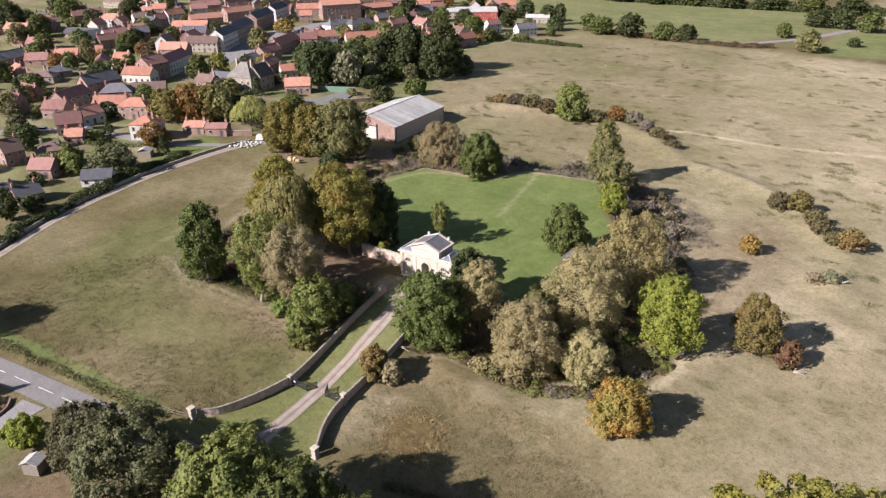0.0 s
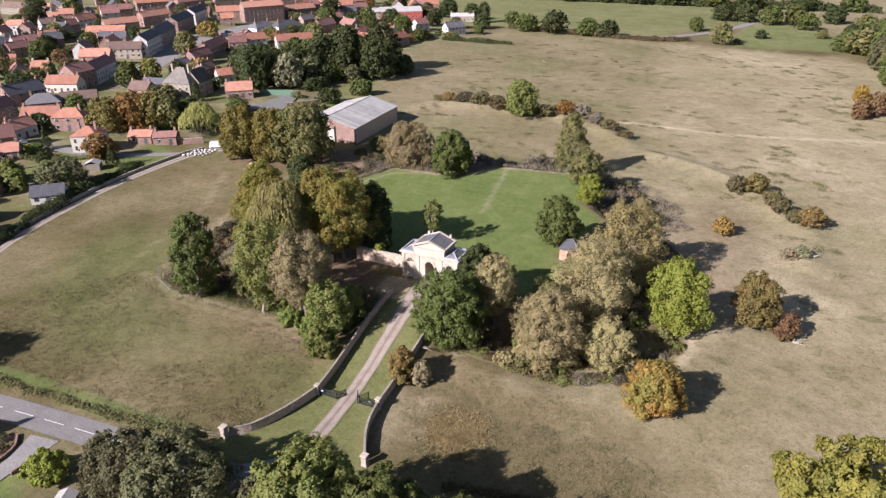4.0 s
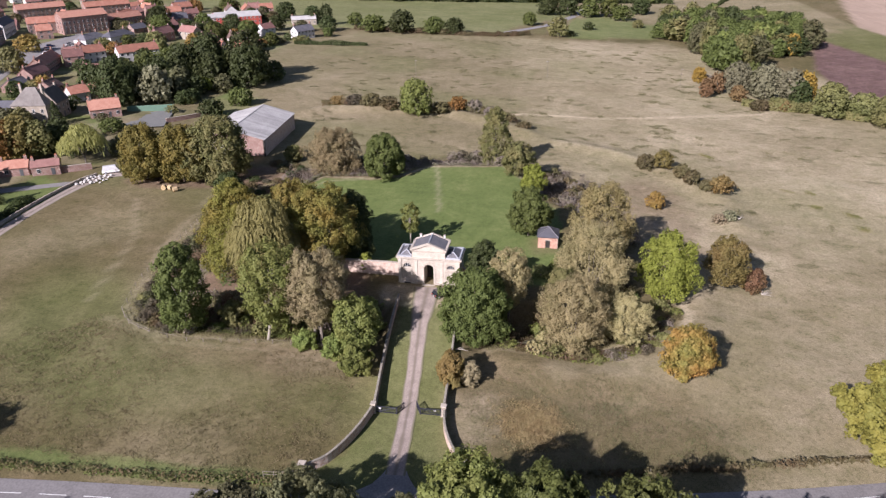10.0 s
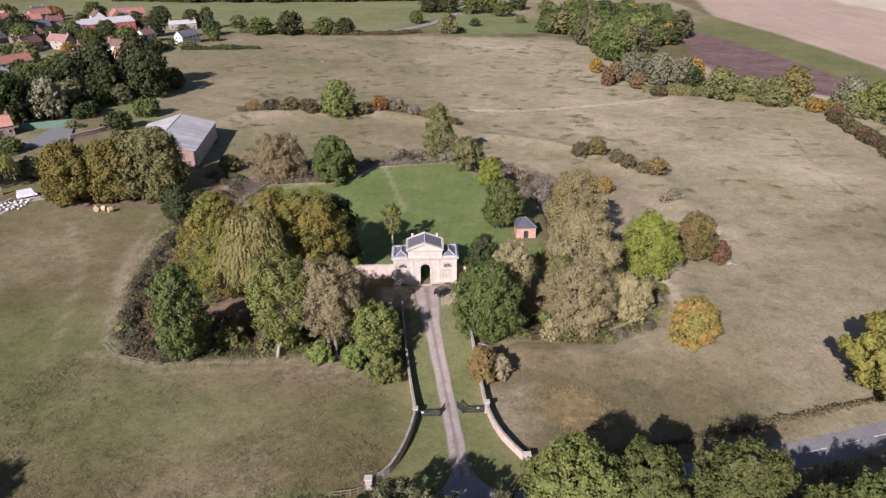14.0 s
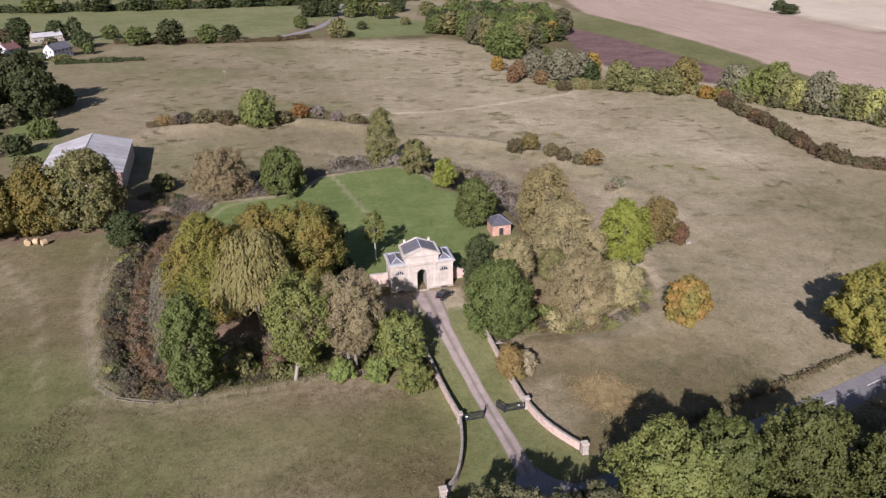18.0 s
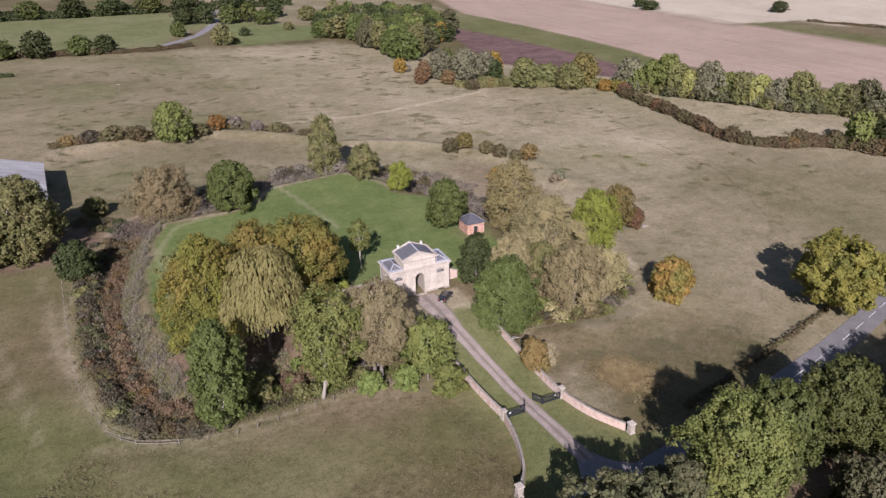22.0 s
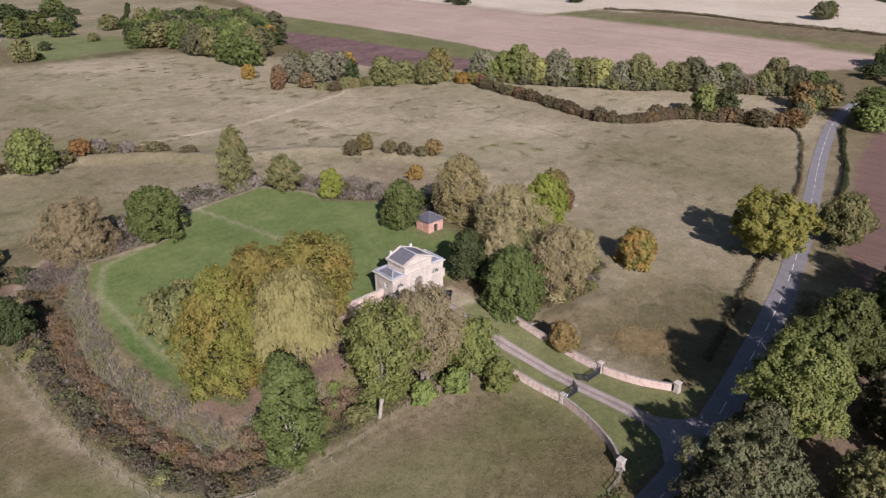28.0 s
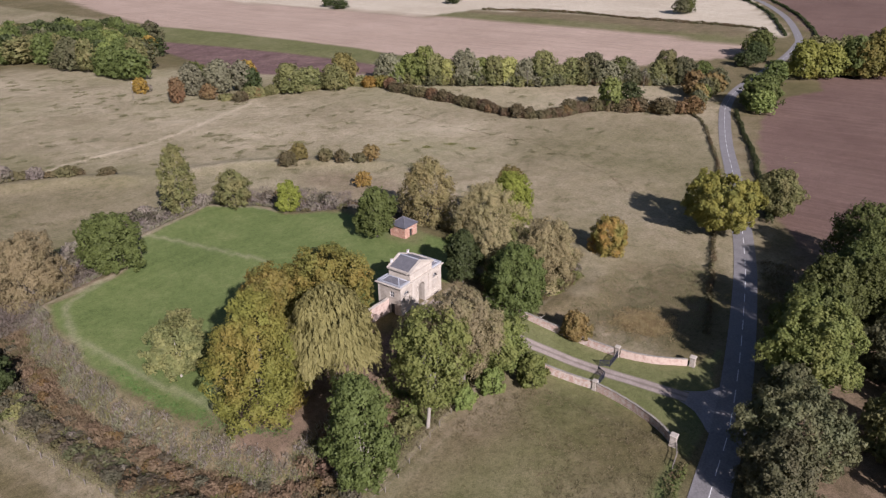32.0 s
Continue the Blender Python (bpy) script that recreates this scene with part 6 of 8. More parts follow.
WHERE = "in the village gardens"
for row in ((-158, 47.5, 7.0, 12.6, "thorn", "wide"), (-152, 53, 7.6, 14.2, "orange", "wide"), (-146, 58, 7.0, 14.3, "thorn", "wide"), (-140.5, 59.6, 4.9, 12.8, "olive", "tall"), (-197.5, 106, 5.7, 12.6, "beech", "wide"), (-201.8, 97.7, 5.3, 12, "green", "wide"),
            (-124.3, 1.8, 6.9, 9.2, "dusk", "big"), (-134.8, 27.5, 3.3, 6.7, "brown", "wide"), (-126.6, 21.8, 2.2, 7.2, "dark", "fir"), (-216.5, 22.4, 4.8, 12.9, "dark", "fir"), (-212, 15, 4.5, 9.3, "olive", "wide"), (-383.5, 106, 9.5, 18, "dark", "wide"), (-391, 120, 5.5, 12, "green", "wide"), (-406, 155, 9.5, 14.3, "green", "wide"), (-356, 139.5, 4.4, 13, "dark", "tall"),
            (-297.8, 74, 7.3, 9.2, "green", "wide"), (-324, 92, 6, 8.6, "green", "wide"), (-285, 117, 7, 9.9, "green", "wide"), (-271, 116, 4.6, 7, "rust", "wide"), (-262, 80, 3.6, 15, "olive", "tall"), (-266, 72.7, 4.1, 9.1, "green", "wide"), (-233, 164, 6.4, 13, "olive", "wide"), (-263, 213, 6.5, 9.5, "autumn", "wide"), (-160.7, 95, 2.8, 9, "dark", "fir"), (-137, 92.6, 5.3, 4.8, "green", "low"), (-139, 66, 5.0, 10, "dark", "wide"), (-133, 70, 4.6, 9, "dusk", "wide"), (-131, 63, 3.2, 9.5, "dark", "fir"), (-144, 74, 5.0, 9, "dark", "wide"), (-117, 68, 4.2, 7, "dusk", "wide"),
            (-140, -3, 2.7, 8, "lime", "wide"), (-134, -6, 4.2, 6.5, "lime", "wide"), (-158.8, 22.9, 2.1, 7.9, "dark", "fir"), (-160, 18, 3.6, 3.4, "lime", "low"), (-146, -6, 4.0, 4.3, "green", "low"), (-113.5, -36, 3.4, 9.5, "dark", "tall"), (-114.5, -29, 3.2, 5, "dark", "low"), (-161, 178, 7.4, 13.8, "green", "wide"), (-141.6, 133, 6.8, 16, "grey", "wide"), (-154, 125, 7.6, 19.5, "dark", "wide"), (-156, 136, 7.4, 15, "dark", "wide"), (-163, 129, 6, 15, "dark", "tall"),
            (-175, 140, 6, 14, "dark", "wide"), (-168, 147, 7, 16, "dark", "wide"), (-160, 143, 6.5, 15, "dark", "wide"), (-148, 138, 6, 14, "dark", "wide"), (-150, 150, 7, 16, "dark", "wide"), (-139, 148, 6, 13, "dusk", "wide"), (-146, 163, 7, 17, "dark", "wide"), (-160, 160, 7, 16, "green", "wide"), (-133, 150, 5, 9, "dark", "wide"), (-125, 160, 5, 8, "dusk", "wide"), (-150, 172, 8, 18, "dark", "wide"), (-112, 187, 6, 10, "dark", "wide"), (-142, 182, 10.3, 22, "dark", "wide"), (-126, 188, 11, 23, "dark", "wide"), (-118, 172, 9, 19, "dark", "wide"), (-133, 166, 8, 16, "dark", "wide"), (-224.8, 284.7, 7.7, 12.6, "green", "wide"), (-180.7, 268, 7.2, 13.5, "green", "wide"), (-150.4, 277, 5.3, 8.1, "green", "low"), (-144, 365, 4.5, 14.9, "dark", "tall"), (-157, 372, 7, 12, "dark", "wide"), (-135, 340, 6, 10, "dark", "wide"), (-150, 330, 5, 8, "dusk", "wide"), (-128, 318, 4, 6, "green", "wide"), (-251, 327, 8.5, 11.8, "dark", "wide"), (-201, 236, 7, 11.3, "olive", "wide"), (-133.6, 160, 4.3, 6.5, "bright", "low"), (-137, 293, 6, 4, "olive", "low"), (-150, 285, 6, 3.5, "hedge", "low"),
            (-190, 60, 4.5, 7, "green", "wide"), (-178, 60, 3.6, 6, "olive", "wide"), (-232, 64, 4, 7, "dark", "wide"), (-245, 90, 4.4, 8, "green", "wide"), (-240, 40, 4.8, 8, "green", "wide"), (-226, 30, 4, 7, "rust", "wide"), (-268, 40, 6, 10, "green", "wide"), (-280, 30, 6, 11, "dark", "wide"), (-310, 40, 8, 13, "green", "wide"), (-335, 65, 8, 14, "dark", "wide"), (-345, 90, 7, 12, "olive", "wide"), (-360, 110, 7, 13, "green", "wide"), (-320, 110, 5, 9, "green", "wide"), (-305, 135, 5, 8, "dark", "wide"), (-290, 150, 5, 9, "green", "wide"), (-330, 160, 5, 9, "olive", "wide"), (-375, 180, 7, 12, "dark", "wide"), (-400, 200, 8, 14, "dark", "wide"), (-420, 240, 8, 14, "green", "wide"), (-440, 170, 9, 15, "dark", "wide"), (-440, 130, 9, 15, "green", "wide"), (-410, 90, 9, 15, "green", "wide"), (-385, 70, 8, 13, "dark", "wide"), (-350, 40, 8, 14, "green", "wide"),
            (-184, 150, 5, 9, "green", "wide"), (-195, 135, 4.5, 8, "orange", "wide"), (-175, 145, 5, 10, "dark", "wide"), (-172, 160, 6, 12, "green", "wide"), (-180, 190, 6, 11, "dark", "wide"), (-172, 205, 6, 11, "green", "wide"), (-186, 250, 5, 9, "orange", "wide"), (-165, 228, 5, 9, "green", "wide"), (-170, 290, 7, 12, "green", "wide"), (-190, 310, 7, 12, "dark", "wide"), (-215, 320, 6, 10, "green", "wide"), (-168, 330, 6, 10, "dark", "wide"), (-182, 385, 8, 12, "dark", "wide"), (-230, 390, 8, 13, "green", "wide"), (-280, 370, 8, 12, "green", "wide"), (-125, 372, 6, 9, "green", "wide"), (-133, -18, 3, 4, "dark", "low"), (-128, -40, 5, 8, "dark", "wide"), (-142, -30, 5, 8, "green", "wide"), (-160, -30, 6, 9, "dark", "wide"), (-172, -12, 4, 6, "green", "wide"), (-148, 14, 2.6, 4, "dark", "low"), (-142, 10, 2.4, 3, "lime", "low"), (-110, 88, 4, 5, "olive", "low"), (-104, 104, 4, 5, "olive", "low"), (-112, 122, 5, 7, "dark", "low"), (-108, 140, 5, 8, "green", "low")):
    far_tree(*row, WHERE, "village trees")

# far side of the pasture
for row in ((-105, 347, 8.5, 11.7, "green", "wide"), (-86, 349, 9.4, 15, "dark", "wide"), (-64, 351, 7.4, 11.5, "green", "wide"), (-50, 353, 7.3, 11, "dark", "wide"), (19, 361.5, 7.0, 13.4, "olive", "wide"), (-3, 409, 5.6, 9.8, "green", "wide"), (8, 472, 9, 13, "dark", "wide"), (24, 476, 9, 14, "dark", "wide"), (42, 470, 9, 14, "green", "wide"), (58, 476, 9, 15, "green", "wide"), (66, 455, 8, 12, "green", "wide"), (84, 500, 9, 13, "dark", "wide"), (104, 470, 8, 12, "olive", "wide"), (40, 398, 4, 6, "dark", "low"), (28, 366, 3, 4, "dark", "low"), (76, 420, 4, 6, "olive", "low"),
            (-160, 520, 12, 14, "dark", "wide"), (-130, 530, 12, 14, "dark", "wide"), (-100, 540, 12, 14, "green", "wide"), (-70, 545, 12, 15, "dark", "wide"), (-40, 550, 12, 14, "dark", "wide"), (-10, 560, 12, 14, "green", "wide"), (20, 560, 12, 14, "dark", "wide"), (60, 570, 12, 14, "dark", "wide"), (100, 590, 12, 14, "green", "wide"), (-200, 510, 12, 14, "green", "wide"),
            (478, 100, 6, 13, "green", "wide"), (376, 372, 8, 8, "dark", "wide"), (446, 300, 7, 9, "dark", "wide")):
    far_tree(*row, "beyond the pasture", "trees beyond the pasture")
for row in ((-33, 142, 7.0, 14.5, "lime", "wide"), (-45, 146, 4.6, 5, "hedge", "low"), (-53, 148, 4.6, 5.2, "hedge", "low"), (-61, 149, 4.4, 4.8, "bramble", "low"), (-68, 148, 3.6, 4.2, "ochre", "low"), (-24, 146, 3.8, 4.6, "hedge", "low"), (-17, 150, 4.2, 5.5, "orange", "low"), (-10, 152, 3.8, 5.2, "mauve", "low"), (-3, 145, 3.2, 4, "mauve", "low"), (4, 138, 3.4, 3.6, "hedge", "low"), (12, 130, 3, 2.6, "hedge", "low"),
            (54, 92.5, 3.3, 5.2, "hedge", "wide"), (59.5, 92.5, 3.4, 6.0, "thorn", "wide"), (64.5, 85, 3.0, 4.2, "hedge", "low"), (67, 80, 3.0, 4.2, "hedge", "low"), (74.5, 73.5, 3.6, 5.4, "brown", "wide"), (70.5, 75, 2.6, 3.2, "hedge", "low"), (54, 58.5, 2.6, 5.2, "orange", "wide"), (73, 52, 2.4, 2.8, "grey", "shrub"), (70, 50, 2.0, 3, "straw", "shrub"),
            (92, 236, 3.8, 8, "gold", "wide"), (97, 238, 2.4, 4, "mauve", "low"), (90.8, 205, 4.0, 9, "rust", "wide"), (97, 214, 4.4, 10, "rust", "wide"), (103.4, 198.7, 4, 7.6, "rust", "wide"), (106, 214, 7, 15, "grey", "wide"), (117, 207, 8, 16, "grey", "wide"), (126, 203, 6, 15, "grey", "tall"), (114, 222, 6, 14, "green", "wide"), (133, 206, 6.2, 14, "gold", "wide"), (130, 200, 5.6, 11, "dark", "wide"), (137, 180, 8.6, 14.4, "olive", "wide"), (149, 179, 7, 11, "olive", "big"), (155, 168, 7, 13, "olive", "big"), (167, 172, 8.6, 16.3, "thorn", "wide"), (158, 168, 5.4, 10, "olive", "wide"), (169.5, 157.5, 4.0, 6, "gold", "low"), (174, 153, 4.2, 6, "yellow", "low"), (110, 184, 4, 5, "hedge", "low"), (120, 186, 3.2, 5, "brown", "low"), (127, 184, 3.4, 4.6, "olive", "low"), (172, 146, 3.6, 6, "rust", "low")):
    far_tree(*row, "at the pasture's edge", "scattered pasture trees")


scrub = random.Random(21)
THICKET = collections.defaultdict(list)


def clump(x, y, r, h, look_of):
    """Adds one low bush to the thicket of its colour."""
    v, a = scrub.randrange(3), scrub.uniform(0, 6.28)
    q = LEAVES["shrub", v] * np.array([r, r, h / SHAPES["shrub"][v][2]])
    turned = np.stack([q[..., 0] * math.cos(a) - q[..., 1] * math.sin(a), q[..., 0] * math.sin(a) + q[..., 1] * math.cos(a), q[..., 2]], -1)
    THICKET[look_of].append(turned + np.array([x, y, ground_z(x, y) - 0.1]))


for k in range(62):
    f = k / 61
    px, py = (np.interp(f, [0, 0.55, 0.72, 0.85, 1], [-63, -61, -57, -50, -44]), np.interp(f, [0, 0.55, 0.72, 0.85, 1], [40, -4, -20, -26, -27]))
    clump(px + scrub.uniform(-2.6, 2.6), py + scrub.uniform(-2, 2), scrub.uniform(0.9, 1.9), scrub.uniform(0.9, 2.0), scrub.choice(["hedge", "bramble", "mauve", "olive", "bramble"]))
for k in range(78):
    f = k / 77
    px, py = np.interp(f, [0, 0.3, 0.6, 0.8, 1], [-57.5, -58.5, -56.0, -51.0, -44.0]), np.interp(f, [0, 0.3, 0.6, 0.8, 1], [40, 14, -10, -20, -23])
    clump(px + scrub.uniform(-1.3, 1.3), py + scrub.uniform(-1, 1), scrub.uniform(0.8, 1.6), scrub.uniform(1.2, 2.3), scrub.choice(["reed", "reed", "reed", "brown", "bramble"]))
for k in range(70):
    f = k / 69
    px, py = np.interp(f, [0, 0.45, 0.7, 0.85, 1], [-62.5, -62, -59, -54, -46]), np.interp(f, [0, 0.45, 0.7, 0.85, 1], [40, 4, -15, -24, -27.5])
    clump(px + scrub.uniform(-1.6, 1.6), py + scrub.uniform(-1, 1), scrub.uniform(1.2, 2.3), scrub.uniform(1.0, 2.2), scrub.choice(["bramble", "bramble", "dusk", "hedge"]))
for k in range(34):
    px, py = scrub.uniform(-46, -12), scrub.uniform(-25, -17)
    far_tree(px, py, scrub.uniform(1.2, 2.2), scrub.uniform(1.4, 3.0), scrub.choice(["lime", "olive", "mauve", "hedge", "reed"]), "shrub", "in the moat thicket", "moat scrub")
for k in range(180):
    a = k / 179
    px, py = np.interp(a, [0, 0.3, 0.5, 0.7, 1], [-38, -20, 0, 24, 42]), np.interp(a, [0, 0.3, 0.5, 0.7, 1], [71, 76, 86, 70, 32])
    clump(px + scrub.uniform(-6, 6), py + scrub.uniform(-4, 7), scrub.uniform(1.5, 3.2), scrub.uniform(1.6, 4.0), scrub.choice(["mauve", "mauve", "mauve", "mauve", "bramble"] if a < 0.62 else ["mauve", "mauve", "bramble", "hedge"]))
# low scrub beside the barn, in dark looks that imitate the hollow's deep shade
for k in range(40):
    px, py = scrub.uniform(-66, -54), scrub.uniform(36, 72)
    clump(px, py, scrub.uniform(1.2, 2.4), scrub.uniform(0.8, 1.9), scrub.choice(["hedge", "dusk", "dark", "bramble"]))
for k in range(26):
    px = scrub.uniform(22, 50)
    py = scrub.uniform(-23, 8) if px < 38 else scrub.uniform(-10, 8)
    far_tree(px, py, scrub.uniform(1.2, 2.4), scrub.uniform(1.4, 3.0), scrub.choice(["hedge", "olive", "buff", "lime"]), "shrub", "below the moat willows", "moat scrub")
for k in range(70):
    f = k / 69
    px, py = np.interp(f, [0, 0.35, 0.65, 0.85, 1], [14, 28, 40, 48, 52]), np.interp(f, [0, 0.35, 0.65, 0.85, 1], [-19.5, -22, -20, -12, -3])
    clump(px + scrub.uniform(-2.5, 2.5), py + scrub.uniform(-1.5, 3.0), scrub.uniform(0.9, 1.9), scrub.uniform(0.6, 1.5), scrub.choice(["hedge", "olive", "bramble", "mauve", "lime"]))
for look_of, heap in THICKET.items():
    tagged(new("moat_thicket", quads_mesh("moat_thicket", np.concatenate(heap), LEAF[look_of])), WORDS[look_of] + " bushes and dead stems filling the dry moat", "vegetation", kind="stuff")


def tree_row(points, gap, r, h, looks, kinds, where, group, jitter=2.0, seed=1):
    rng = random.Random(seed)
    for p in smooth_line(points, gap):
        s = rng.uniform(0.58, 1.25)
        far_tree(p[0] + rng.uniform(-jitter, jitter), p[1] + rng.uniform(-jitter, jitter), r * s, h * s * rng.uniform(0.85, 1.15), rng.choice(looks), rng.choice(kinds), where, group)


tree_row([(182, 158), (193, 134), (207, 107), (218, 86)], 6.5, 6.6, 14, ["olive", "grey", "grey", "lime", "olive", "willow"], ["big"], "in the stream-side belt", "stream-side trees", 2.0, 2)
tree_row([(224, 80), (238, 54), (250, 33), (258, 14)], 5.6, 6.4, 12.5, ["dusk", "olive", "grey", "green", "olive"], ["big"], "in the stream-side belt", "stream-side trees", 2.5, 3)
tree_row([(262, 26), (256, 12), (244, 10), (234, 14)], 6.0, 5.5, 9, ["green", "brown", "dusk", "olive"], ["wide"], "near the road bend", "stream-side trees", 2.0, 4)
tree_row([(178, 160), (190, 133), (204, 106), (215, 85), (222, 78), (236, 52), (248, 31)], 5.0, 3.8, 6.0, ["olive", "grey", "dusk", "olive", "hedge"], ["wide", "low"], "below the stream-side belt", "stream-side shrubs", 1.2, 12)
tree_row([(252, 10), (240, 10), (226, 8.5), (215, 7)], 5.0, 4.0, 7.5, ["olive", "lime", "dusk", "brown"], ["wide"], "near the road bend", "stream-side shrubs", 1.2, 13)
for row in ((194.4, 39, 6, 13.8, "lime", "wide"), (201, 33, 6.2, 11, "dark", "wide"), (196, 28.5, 4.4, 6, "rust", "low"), (198, 17, 5.4, 7, "hedge", "wide"), (205, 6, 5, 7.3, "brown", "wide"), (188, 44, 4, 6, "hedge", "low"), (227, -15, 9, 15, "green", "wide"), (219, -18, 6, 10, "lime", "wide"), (336, 12, 9, 15, "green", "wide"), (322, 10, 7, 11, "dark", "wide"), (345, 16, 6, 10, "bright", "wide"), (308, 12, 6, 8, "dark", "wide"), (279, -10, 6.4, 11, "green", "wide"), (268, -12, 4, 6, "green", "low"), (246, -12, 5, 8, "dark", "wide")):
    far_tree(*row, "beside the road", "far roadside trees")
tree_row([(290, -22), (305, -32), (316, -52), (330, -80), (345, -110)], 7.0, 8.5, 17, ["olive", "beech_green", "dark", "green", "beech"], ["wide", "tall"], "in the copse by the ploughed field", "copse trees", 4.0, 5)
tree_row([(310, -22), (325, -36), (340, -60), (360, -95)], 9.0, 8.5, 17, ["olive", "beech_green", "dark", "beech"], ["wide", "tall"], "in the copse by the ploughed field", "copse trees", 4.0, 6)


tree_row([(170, 142), (168, 122), (166, 104), (161, 80), (161, 66), (168, 54), (184, 47), (193, 34), (198, 20), (206, 6)], 4.6, 3.3, 5.2, ["hedge", "brown", "olive", "hedge", "hedge", "rust"], ["wide", "low"], "in the pasture hedge", "hedge thorns", 1.2, 8)
far_tree(381, 391, 6, 9, "dark", "wide", "at the far field edge", "far roadside trees")
far_tree(471, 103, 6, 13, "dusk", "wide", "in the far stubble", "far roadside trees")


def copse(poly, gap, seed):
    """A far wood: its crowns joined look by look."""
    rng = random.Random(seed)
    xs, ys = [p[0] for p in poly], [p[1] for p in poly]
    heaps = collections.defaultdict(list)
    y = min(ys)
    while y < max(ys):
        x = min(xs) + rng.uniform(0, gap)
        while x < max(xs):
            px, py = x + rng.uniform(-3, 3), y + rng.uniform(-3, 3)
            if inside(px, py, poly) < 0:
                look_of, kind = rng.choice(["green", "olive", "green", "dark", "lime", "dusk"]), rng.choice(["big", "wide", "tall"])
                v = rng.randrange(3)
                r, h, a = rng.uniform(5.5, 9.5), rng.uniform(11, 19), rng.uniform(0, 6.28)
                q = LEAVES[kind, v] * np.array([r, r, h / SHAPES[kind][v][2]])
                turned = np.stack([q[..., 0] * math.cos(a) - q[..., 1] * math.sin(a), q[..., 0] * math.sin(a) + q[..., 1] * math.cos(a), q[..., 2]], -1)
                heaps[look_of].append(turned + np.array([px, py, ground_z(px, py) - 0.1]))
            x += gap
        y += gap
    for look_of, heap in heaps.items():
        tagged(new("woodland", quads_mesh("woodland", np.concatenate(heap), LEAF[look_of])), WORDS[look_of] + " trees of a dense wood beyond the pasture", "woodland", kind="stuff")


copse([(84, 370), (102, 346), (106, 300), (110, 268), (128, 282), (146, 312), (170, 336), (184, 362), (182, 400), (172, 440), (130, 450), (104, 430), (88, 398)], 10.5, 9)
far_tree(160, 331, 6, 13, "gold", "wide", "at the wood's edge", "woodland trees")
far_tree(118, 294, 6, 9, "bright", "wide", "at the wood's edge", "woodland trees")


# ---- hedges ----
def hedge(name, label, points, h, w, look_of, per_metre=34, leaf=0.3, seed=1, gaps=0.0, group="hedges"):
    line = smooth_line(points, 0.5)
    side = normals_of(line)
    rng = np.random.default_rng(seed)
    count = int(len(line) * 0.5 * per_metre * max(1, h * w / 3))
    i = rng.integers(0, len(line), count)
    spots = np.cumsum(rng.uniform(1.5, 7.0, len(line)))
    size = np.interp(i * 0.5, spots, rng.uniform(0.5, 1.15, len(line))) * (1 + 0.12 * wobble(i * 0.5, 0, 0.5, seed))
    sway = np.interp(i * 0.5, spots, rng.uniform(-0.3, 0.3, len(line))) * w
    keep = size > gaps
    i, size, sway = i[keep], size[keep], sway[keep]
    count = len(i)
    a = rng.uniform(0, np.pi, count)
    depth = 1 - 0.5 * rng.random(count) ** 2
    off, z = np.cos(a) * w / 2 * size * depth + sway, np.sin(a) ** 0.7 * h * size * depth
    xy = line[i] + side[i] * off[:, None] + rng.normal(size=(count, 2)) * 0.15
    c = np.column_stack([xy, height(xy[:, 0], xy[:, 1]) + np.maximum(z, 0.05)])
    n = np.column_stack([side[i] * np.cos(a)[:, None], np.sin(a) + 0.3]) + rng.normal(size=(count, 3)) * 0.5
    o = np.array([*line[0], ground_z(*line[0])])
    t = thing(name, label, "hedge", tuple(o), group=group)
    part("foliage", quads_mesh("foliage", leaf_quads(c, n, leaf, rng) - o, LEAF[look_of]), LEAF[look_of], t)
    bm = bmesh.new()
    for k in range(0, len(line), 8):
        x, y = line[k]
        z = ground_z(x, y)
        tube(bm, [Vector((x, y, z - 0.2)) - Vector(o), Vector((x + rng.uniform(-.3, .3), y + rng.uniform(-.3, .3), z + h * 0.6)) - Vector(o)], [0.06, 0.02], 5)
    part("stems", bm, BARK, t)


hedge("hedge", "overgrown brown and green hawthorn hedge across the pasture", [(170, 142), (168, 122), (166, 104), (161, 80), (161, 66), (168, 54), (184, 47), (193, 34), (198, 20), (206, 6)], 4.6, 5.0, "hedge", 26, 0.42, 1)
hedge("hedge", "tangled undergrowth below the stream-side trees", [(104, 190), (140, 182), (176, 160), (194, 134), (208, 107), (224, 80), (238, 54), (252, 30)], 5.0, 7.0, "olive", 11, 0.5, 21)
hedge("hedge", "clipped dark hedge beside the road verge", [(28, -54.5), (50, -48.6), (78, -41.0), (104, -34), (139.4, -24.0), (174.4, -10.8), (194, -1.4), (203, 5)], 1.3, 1.4, "hedge", 34, 0.24, 2)
hedge("hedge", "dark green hedge between road and ploughed field", [(96, -50.5), (118, -43.8), (145.3, -35.3), (174.7, -24.9), (201.3, -14.5), (214, -10)], 2.0, 2.0, "dark", 34, 0.3, 3)
hedge("hedge", "clipped hedge at the far end of the pasture", [(-120, 352), (-88, 351), (-40, 349), (-14, 355), (0, 362)], 3.4, 4.0, "hedge", 22, 0.45, 4, 0.5)
hedge("hedge", "clipped garden hedge along the lane", [(-97, -55), (-102, -42), (-109, -24), (-116, -2), (-118.5, 14), (-120, 26)], 2.8, 4.0, "dark", 34, 0.28, 5)
hedge("hedge", "clipped box hedge in a village garden", [(-160, 12), (-152, 14), (-144, 18)], 2.0, 2.4, "green", 34, 0.28, 6)
hedge("hedge", "rough nettle and bramble hedge beside the road", [(-70, -69.2), (-50, -66.8), (-30, -64.6), (-12, -62.4)], 1.1, 2.4, "hedge", 30, 0.2, 8, 0.4)
